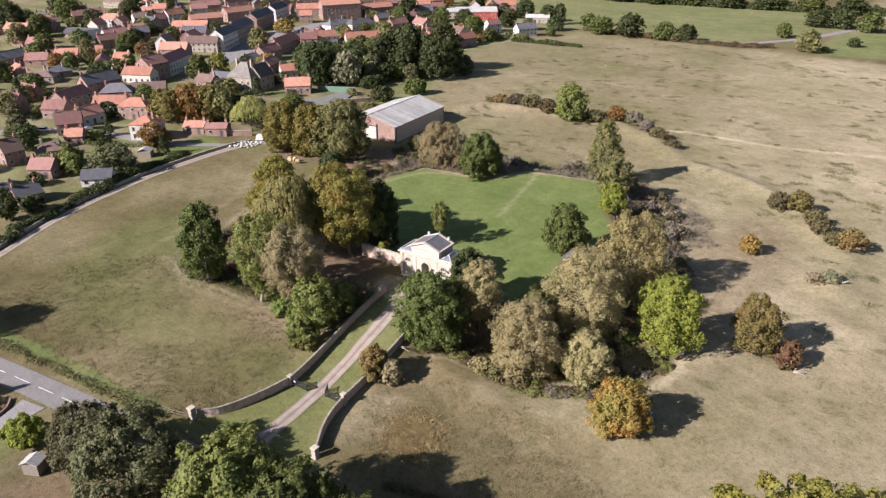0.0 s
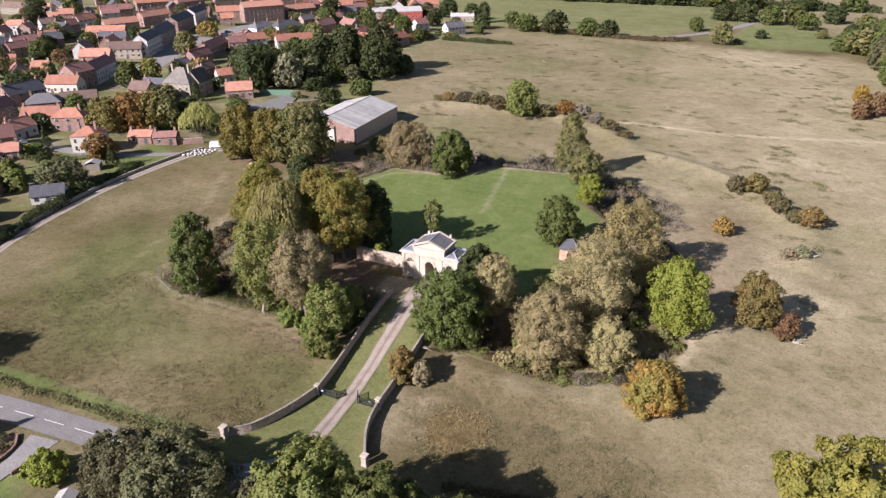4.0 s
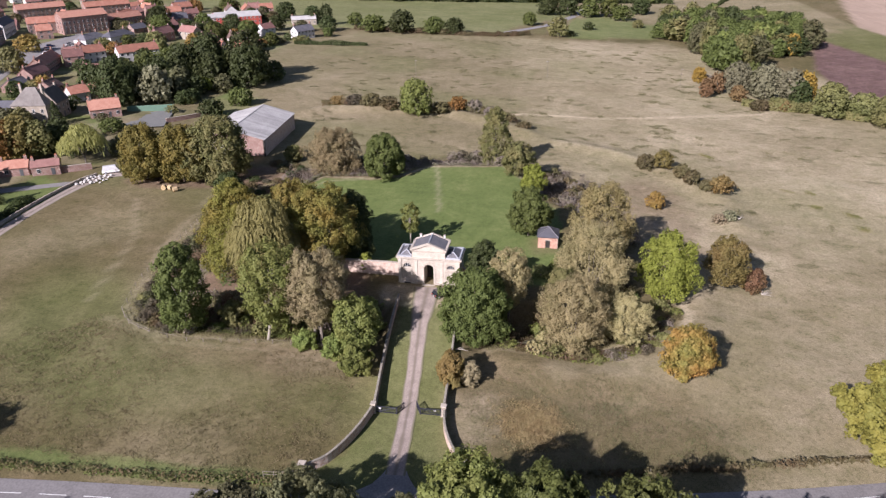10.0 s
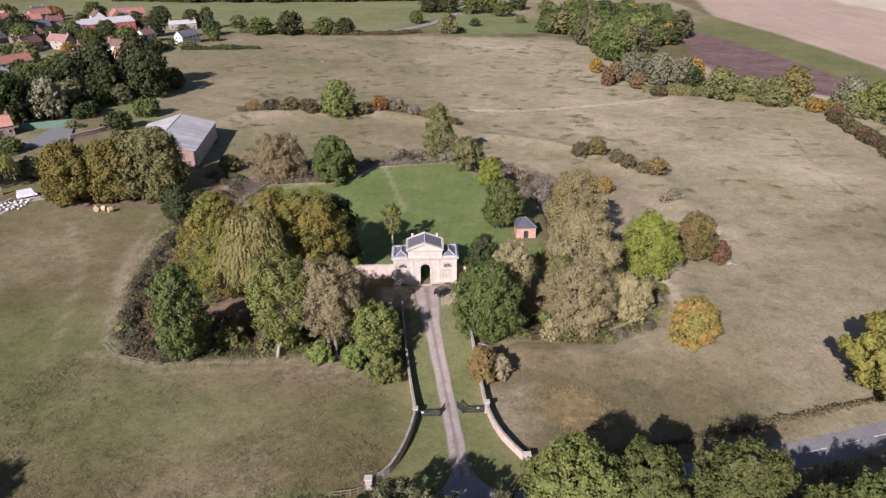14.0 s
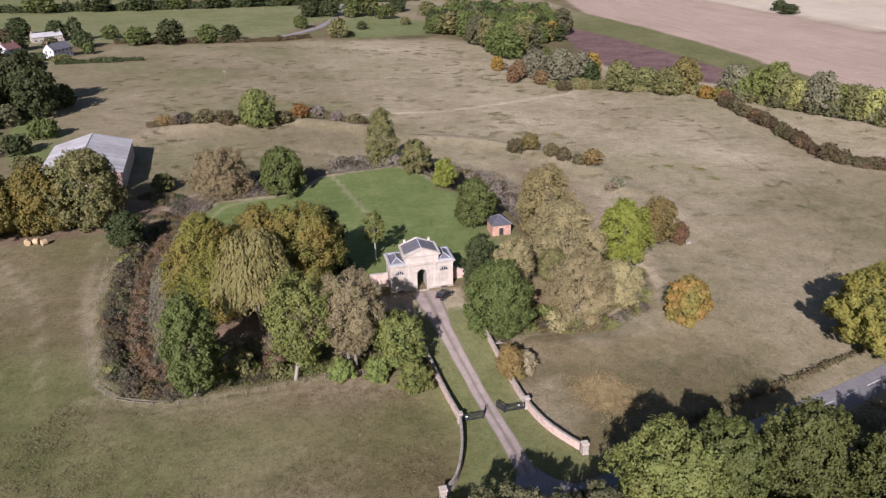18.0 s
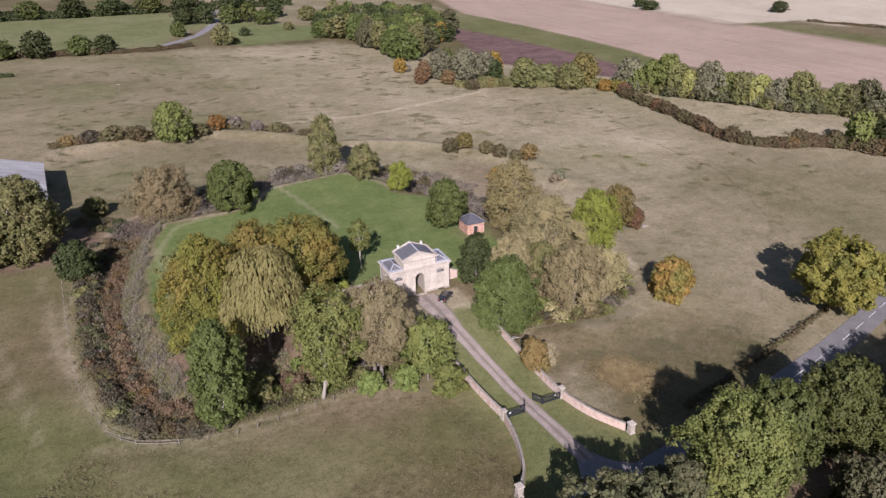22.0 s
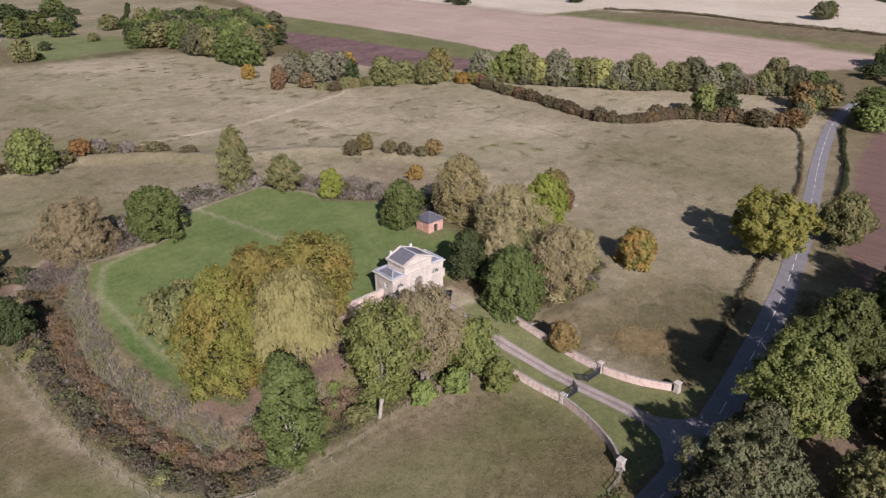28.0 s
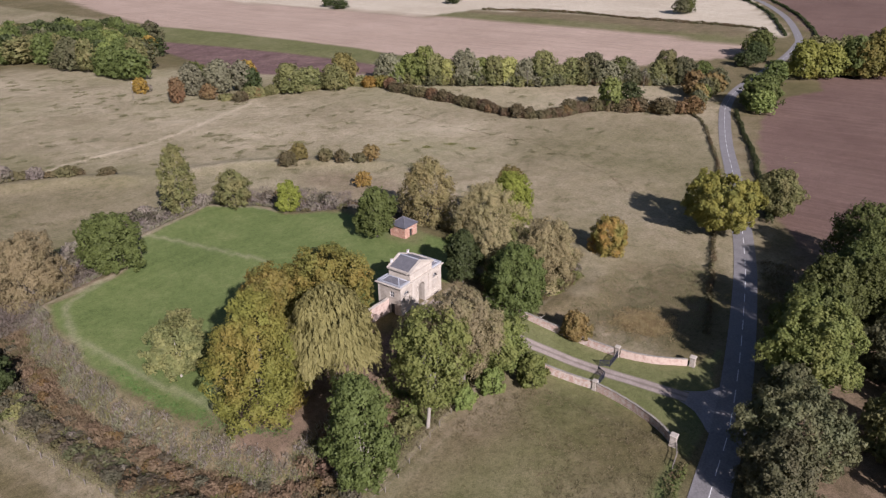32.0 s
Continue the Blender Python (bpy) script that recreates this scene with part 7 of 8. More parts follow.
hedge("hedge", "green nettles along the foot of the roadside hedge", [(-70, -69.8), (-50, -67.4), (-30, -65.2), (-12, -63.0)], 0.8, 1.4, "green", 26, 0.18, 15, 0.6)
hedge("hedge", "dark clipped far hedge beyond the stubble", [(405, 21), (431, 41), (434, 117), (440, 189), (424, 255)], 2.2, 2.6, "hedge", 16, 0.5, 9)
hedge("hedge", "dark clipped far roadside hedge", [(410, 14), (470, 34), (520, 54), (570, 82), (604, 110)], 2.0, 2.4, "dark", 14, 0.5, 10)
hedge("hedge", "far roadside hedge along the ploughed field", [(360, -8), (412, -4), (474, 15), (526, 36), (582, 64)], 2.0, 2.4, "dark", 14, 0.5, 11)
hedge("hedge", "hedge running to the far road", [(110, 470), (150, 560), (180, 640)], 3.0, 4.0, "dark", 14, 0.5, 12)
hedge("hedge", "dark line of far woodland hedge on the horizon side", [(-260, 500), (-130, 530), (0, 560), (120, 590)], 8.0, 10.0, "dark", 1.2, 1.0, 13)
hedge("hedge", "overgrown brown and mauve bramble row on the old bank", [(-74, 146), (-60, 149), (-45, 147), (-24, 147), (-10, 151), (0, 144), (7, 136)], 3.0, 4.6, "hedge", 26, 0.3, 14, 0.5)
hedge("hedge", "dark clipped hedge round a garden at the pasture's end", [(-138, 284), (-118, 289), (-95, 292.6)], 2.6, 3.0, "dark", 26, 0.4, 16)
hedge("bramble_edge", "low green and brown bramble edge below the moat willows", [(13, -19.5), (20, -19.6), (28, -22.4), (36, -21.5), (43, -17.5), (48, -11), (51, -4)], 1.2, 3.0, "hedge", 34, 0.22, 31, 0.55)
hedge("bramble_edge", "low nettle edge below the moat willows", [(16, -20.5), (24, -22.0), (33, -23.2), (42, -19), (49, -11)], 0.8, 2.4, "lime", 22, 0.2, 32, 0.6)


# ---- rough growth in the moat and fields ----
def tufts(name, label, xy, look_of, tall, spread, blades, leaf, seed, upright=0.8):
    """Clumps of blades or sprays at the points xy."""
    rng = np.random.default_rng(seed)
    count = len(xy)
    s = rng.uniform(0.6, 1.3, count)
    c = np.repeat(xy, blades, 0) + rng.normal(size=(count * blades, 2)) * spread
    ss = np.repeat(s, blades)
    z = height(c[:, 0], c[:, 1]) + rng.random(len(c)) * tall * ss * 0.7 + leaf * 0.4
    p = np.column_stack([c, z])
    t = np.column_stack([rng.normal(size=(len(c), 2)) * (1 - upright), np.full(len(c), upright)])
    t /= np.linalg.norm(t, axis=1)[:, None]
    b = np.cross(t, rng.normal(size=(len(c), 3)))
    b /= np.linalg.norm(b, axis=1)[:, None]
    l = (leaf * ss * rng.uniform(0.7, 1.3, len(c)))[:, None]
    q = np.stack([p - t * l * 0.8 - b * l * 0.26, p + t * l, p - t * l * 0.8 + b * l * 0.26], 1)
    tagged(new(name, quads_mesh(name, q, LEAF[look_of])), label, "vegetation", kind="stuff")


seeds = np.random.default_rng(77)
cand = np.column_stack([seeds.uniform(-75, 62, 60000), seeds.uniform(-36, 98, 60000)])
dist = inside(cand[:, 0], cand[:, 1], PLATFORM)
clear = (np.abs(cand[:, 0] - 2.3) > 9.5) | (cand[:, 1] > 10)
wob = wobble(cand[:, 0], cand[:, 1], 5, 2)
west = cand[:, 0] < -30
south = cand[:, 1] < -8
back = cand[:, 1] > 56
east = cand[:, 0] > 26
pick = seeds.random(60000)


def chosen(mask, n):
    return cand[np.flatnonzero(mask & clear)[:n]]


tufts("moat_reeds", "reddish-brown dead dock and reed along the moat bottom", chosen(west & (np.abs(dist + wob - 6.8) < 1.7) & ~back, 1100), "reed", 1.3, 0.36, 34, 0.26, 1, 0.6)
tufts("bank_scrub", "grey-mauve dead willowherb on the inner bank", chosen((west | back) & (dist + wob > 0.9) & (dist + wob < 4.6) & (pick < 0.5), 900), "mauve", 1.5, 0.34, 30, 0.24, 2, 0.7)
tufts("bank_willowherb", "pale grey-green dead weeds on the inner bank", chosen((west | back) & (dist + wob > 0.9) & (dist + wob < 5.0) & (pick > 0.5), 700), "grey", 1.3, 0.4, 30, 0.24, 18, 0.7)
tufts("bank_brambles", "grey-green brambles on the outer moat bank", chosen(west & (dist + wob * 0.6 > 9.0) & (dist + wob * 0.6 < 12.2) & ~back & (pick < 0.8), 800), "bramble", 1.1, 0.5, 26, 0.2, 3, 0.45)
tufts("bank_thicket", "olive-green thicket on the outer moat bank", chosen(west & (dist + wob > 8.6) & (dist + wob < 11.5) & (pick < 0.3), 200), "olive", 1.1, 0.5, 26, 0.2, 4, 0.4)
tufts("dry_grass_edge", "tall pale dry grass along the moat's outer edge", chosen((west | south) & (dist > 12.3) & (dist < 14.6) & ~back, 1300), "tuft", 0.35, 0.5, 26, 0.12, 5, 0.6)
tufts("bank_grass", "pale dry grass on the moat banks", chosen((dist > 0.6) & (dist < 5.5) & (pick < 0.5), 500), "tuft", 0.5, 0.45, 20, 0.15, 6, 0.8)
tufts("bank_green", "olive-green rank grass patches on the moat banks", chosen((west | back) & (dist + wob > 1.5) & (dist + wob < 6) & (wobble(cand[:, 0], cand[:, 1], 3.1, 5) > 0.0), 700), "olive", 1.0, 0.4, 26, 0.22, 16, 0.7)
tufts("back_scrub", "grey-mauve scrub in the moat behind the lawn", chosen((back | (east & (cand[:, 1] > 28))) & (dist + wob > 2.5) & (dist + wob < 13) & (pick < 0.8), 1900), "mauve", 1.8, 0.6, 26, 0.22, 7, 0.55)
tufts("back_thicket", "tall grey-mauve willowherb thicket in the moat behind the lawn", chosen((back | (east & (cand[:, 1] > 32))) & (dist + wob > 3) & (dist + wob < 12) & (pick < 0.5), 520), "mauve", 4.2, 0.8, 60, 0.26, 17, 0.5)
slope = inside(cand[:, 0], cand[:, 1], [(20, 84), (31, 83), (41, 70), (46, 57), (40, 52), (34, 64)])
tufts("outer_scrub", "grey-mauve dead weeds on the outer bank behind the lawn", chosen((slope + wob * 1.6 < 0) & (pick < 0.25), 260), "mauve", 1.6, 0.6, 26, 0.24, 24, 0.5)
tufts("east_brambles", "green and brown brambles in the moat below the willows", chosen((east | (south & (cand[:, 0] > 10))) & (dist > 3) & (dist < 13) & (cand[:, 1] < 30) & (pick < 0.6), 1200), "hedge", 1.0, 0.5, 20, 0.25, 8, 0.5)
tufts("south_weeds", "green nettles and weeds in the moat", chosen(south & (cand[:, 0] < 0) & (dist > 2) & (dist < 12.5) & (pick < 0.7), 900), "lime", 0.8, 0.45, 20, 0.22, 9, 0.55)
field = np.column_stack([seeds.uniform(-75, 62, 16000), seeds.uniform(-64, 0, 16000)])
rough = inside(field[:, 0], field[:, 1], [(13, -51), (11.5, -35), (22, -27), (40, -27), (57, -36), (60, -50), (36, -55)])
tufts("front_rough", "tall rough olive-brown grass in the front pasture", field[np.flatnonzero((rough + 3 * wobble(field[:, 0], field[:, 1], 6, 3) < -1.5) & (np.hypot(field[:, 0] - 24.8, field[:, 1] + 42.6) > 5.2))[:950]], "rank", 0.35, 0.6, 22, 0.13, 26, 0.6)
lush = smooth_line([(-48.6, 26), (-49.4, 14), (-48.6, 3), (-46.4, -6), (-42.5, -12)], 0.12)
lush = lush + seeds.normal(size=lush.shape) * np.array([0.9, 0.6])
tufts("lush_grass", "strip of lush green grass at the edge of the west bank", lush, "lush", 0.1, 0.3, 22, 0.12, 23, 0.45)
reed_bed = np.column_stack([seeds.normal(24.8, 2.4, 640), seeds.normal(-42.6, 2.6, 640)])
tufts("ochre_reeds", "patch of ochre reeds in the front field", reed_bed, "reedgold", 0.5, 0.5, 34, 0.17, 10, 0.5)
fd = inside(field[:, 0], field[:, 1], PLATFORM)
keepers = (fd > 14.5) & (field[:, 0] < -7) & (field[:, 1] < -30 + 12 * wobble(field[:, 0], field[:, 1], 9, 1)) & (beside(field[:, 0], field[:, 1], ROAD) > 7)
tufts("field_tussocks", "tussocks of rough dry grass in the fields", field[keepers][:6500], "tuft", 0.14, 0.4, 10, 0.17, 11, 0.3)
meadow = np.column_stack([seeds.uniform(40, 190, 9000), seeds.uniform(-45, 150, 9000)])
md = inside(meadow[:, 0], meadow[:, 1], PLATFORM)
keepers = (md > 16) & (beside(meadow[:, 0], meadow[:, 1], ROAD) > 10) & (wobble(meadow[:, 0], meadow[:, 1], 12, 7) > 0.1)
tufts("pasture_tussocks", "scattered darker tussocks across the dry pasture", meadow[keepers][:1500], "tuft", 0.12, 0.55, 8, 0.12, 12, 0.6)
spots = []
for k in range(560):
    cx, cy = seeds.uniform(-100, 90), seeds.uniform(86, 335)
    if k % 4 == 0:
        cx, cy = seeds.uniform(60, 200), seeds.uniform(10, 230)
    a = seeds.uniform(-0.9, 0.9)
    u, v = seeds.normal(size=24) * seeds.uniform(0.7, 2.4), seeds.normal(size=24) * seeds.uniform(0.4, 1.1)
    spots.append(np.column_stack([cx + u * np.cos(a) - v * np.sin(a), cy + u * np.sin(a) + v * np.cos(a)]))
spots = np.concatenate(spots)
spots = spots[(inside(spots[:, 0], spots[:, 1], EAST_PASTURE) < -3) & (wobble(spots[:, 0], spots[:, 1], 26, 15) > -0.35)]
trail = smooth_line([(140.3, 115.8), (132, 83.5), (129.8, 59.6), (128.3, 41), (122.4, 26), (113.6, 9.7), (108.1, 0.4), (97.7, -9.1)], 0.45)
trail = trail + seeds.normal(size=trail.shape) * 0.16
tufts("trail_weeds", "thin dark line of weeds along a sheep trail in the dry pasture", trail[seeds.random(len(trail)) < 0.85], "hedge", 0.12, 0.4, 9, 0.14, 21, 0.3)
clumps = []
for cx, cy, r in ((76.8, 111.6, 3.4), (95.7, 80.8, 1.7), (102, 80.8, 1.5), (100.4, 69.4, 1.5), (109.2, 64.2, 2.0), (108.9, 54.7, 1.9)):
    u, v = seeds.normal(size=60) * r * 0.55, seeds.normal(size=60) * 0.7
    clumps.append(np.column_stack([cx + 0.8 * u + 0.3 * v, cy - 0.6 * u + v]))
tufts("nettle_clumps", "dark green nettle clumps in the dry pasture", np.concatenate(clumps), "olive", 0.2, 0.5, 12, 0.17, 22, 0.5)
tufts("thistle_patches", "low dark green weed patches in the dry pasture", spots, "rank", 0.1, 0.55, 7, 0.24, 14, 0.35)
verge = np.column_stack([seeds.uniform(20, 70, 500), np.zeros(500)])
verge[:, 1] = np.interp(verge[:, 0], [6, 40, 75], [-65.3, -57.6, -48.7]) - seeds.uniform(4.5, 12, 500)
tufts("roadside_weeds", "brown and green weeds below the roadside trees", verge, "hedge", 0.8, 0.5, 18, 0.24, 13, 0.6)


# ---- village houses ----
def window_mesh(w, h):
    bm = bmesh.new()
    add_box(bm, -w / 2, w / 2, -0.04, 0.06, 0, h)
    for f in bm.faces:
        f.material_index = 0
    n = len(bm.faces)
    for sx in (-1, 1):
        add_box(bm, min(sx * 0.04, sx * (w / 2 - 0.09)), max(sx * 0.04, sx * (w / 2 - 0.09)), -0.07, -0.03, 0.09, h - 0.09)
    bm.faces.ensure_lookup_table()
    for f in bm.faces[n:]:
        f.material_index = 1
    me = bpy.data.meshes.new("window")
    bm.to_mesh(me)
    bm.free()
    me.materials.append(WHITE)
    me.materials.append(GLASS_DARK)
    return me


WINDOW, SASH = window_mesh(1.15, 1.25), window_mesh(1.0, 1.6)
DOOR = mesh_from("door", *(lambda b: ([tuple(v.co) for v in b.verts], [[v.index for v in f.verts] for f in b.faces]))(box(-0.5, 0.5, -0.05, 0.06, 0, 2.05)), [plain("painted_door", (0.05, 0.06, 0.07), (0.1, 0.1, 0.1), 2, 0.5)])
COLOUR = {"brick": "red brick", "cream": "cream rendered", "white": "white painted", "stone": "pale stone", "redmetal": "red clad", "pink": "pink clad"}
ROOF_WORDS = {"orange": "orange pantile roof", "red": "dark red tile roof", "brown": "brown tile roof", "slate": "grey slate roof", "stonegrey": "grey stone-slate roof", "sheet": "pale sheet roof"}


def house(x, y, turn, L, D, ev, rise, style, wall, roof, chimneys=2, seed=0):
    rng = random.Random(seed)
    L = min(max(L, 5.0), 32.0)
    hs = thing("house", COLOUR[wall] + " village house with " + ("hipped " if style == "hip" else "") + ROOF_WORDS[roof], "house", (x, y, ground_z(x, y)), turn, "village houses")
    hx, hy = L / 2, D / 2
    o = 0.3
    if style == "hip":
        part("wall", box(-hx, hx, -hy, hy, -1.2, ev), WALLS[wall], hs)
        k = max(0.0, hx - hy)
        bm = bmesh.new()
        v = [bm.verts.new(c) for c in ((-hx - o, -hy - o, ev), (hx + o, -hy - o, ev), (hx + o, hy + o, ev), (-hx - o, hy + o, ev), (-k, 0, ev + rise), (k + 0.01, 0, ev + rise))]
        for f in ((0, 1, 5, 4), (1, 2, 5), (2, 3, 4, 5), (3, 0, 4), (3, 2, 1, 0)):
            bm.faces.new([v[i] for i in f])
        rf = part("roof", bm, ROOFS[roof], hs)
    else:
        bm = prism([(-hy, -1.2), (-hy, ev), (0, ev + rise), (hy, ev), (hy, -1.2)], -hx, hx)
        bmesh.ops.transform(bm, matrix=Matrix.Rotation(radians(90), 4, "Z"), verts=bm.verts)
        part("wall", bm, WALLS[wall], hs)
        s = rise / hy
        outline = [(-hy - o, ev - s * o + 0.02), (0, ev + rise + 0.02), (hy + o, ev - s * o + 0.02), (hy + o, ev - s * o + 0.2), (0, ev + rise + 0.22), (-hy - o, ev - s * o + 0.2)]
        bm = prism(outline, -hx - 0.2, hx + 0.2)
        bmesh.ops.transform(bm, matrix=Matrix.Rotation(radians(90), 4, "Z"), verts=bm.verts)
        rf = part("roof", bm, ROOFS[roof], hs)
        part("ridge_tiles", box(-hx - 0.2, hx + 0.2, -0.13, 0.13, ev + rise + 0.16, ev + rise + 0.3, 0.03), ROOFS[roof], rf)
    if wall not in ("redmetal", "pink") and ev > 2.5:
        spots = [-hx + 0.6, hx - 0.6] if style != "hip" else [-hx * 0.6, hx * 0.6]
        for cx in spots[:chimneys]:
            ch = part("chimney", box(cx - 0.42, cx + 0.42, -0.35, 0.35, ev + rise * 0.5, ev + rise + 1.2, 0.03), WALLS["brick"] if wall != "stone" else STONE_DIRTY, rf)
            for px in (-0.2, 0.2) if seed < 200 else ():
                pot = bmesh.new()
                bmesh.ops.create_cone(pot, cap_ends=True, segments=8, radius1=0.13, radius2=0.1, depth=0.5, matrix=Matrix.Translation((cx + px, 0, ev + rise + 1.42)))
                p = part("chimney_pot", pot, TERRACOTTA, rf)
    if L < 34:
        me = SASH if ev > 5.5 else WINDOW
        floors = [0.9] + ([3.3] if ev > 4.4 else []) + ([6.0] if ev > 7.3 else [])
        away = math.atan2(-130 - y, 10 - x) - radians(turn)
        for side in (-1, 1):
            if seed >= 200 and side * math.sin(away) < -0.1:
                continue
            count = max(2, int(L / (2.7 if seed < 200 else 3.8)))
            for z in floors:
                for k in range(count):
                    cx = -hx + (k + 0.5) * L / count
                    if z == 0.9 and side < 0 and k == count // 2:
                        part("door", DOOR, DOOR.materials[0], hs, at=(cx, side * (hy + 0.02), 0), turn=0)
                        continue
                    part("window", me, WHITE, hs, at=(cx, side * (hy + 0.02), z), turn=0 if side < 0 else 180)
        for side in (-1, 1) if seed < 200 else ():
            for z in floors:
                for cy in ((-hy * 0.45, hy * 0.45) if D > 6.5 else (0,)):
                    part("window", me, WHITE, hs, at=(side * (hx + 0.02), cy, z), turn=-90 if side < 0 else 90)
    return hs


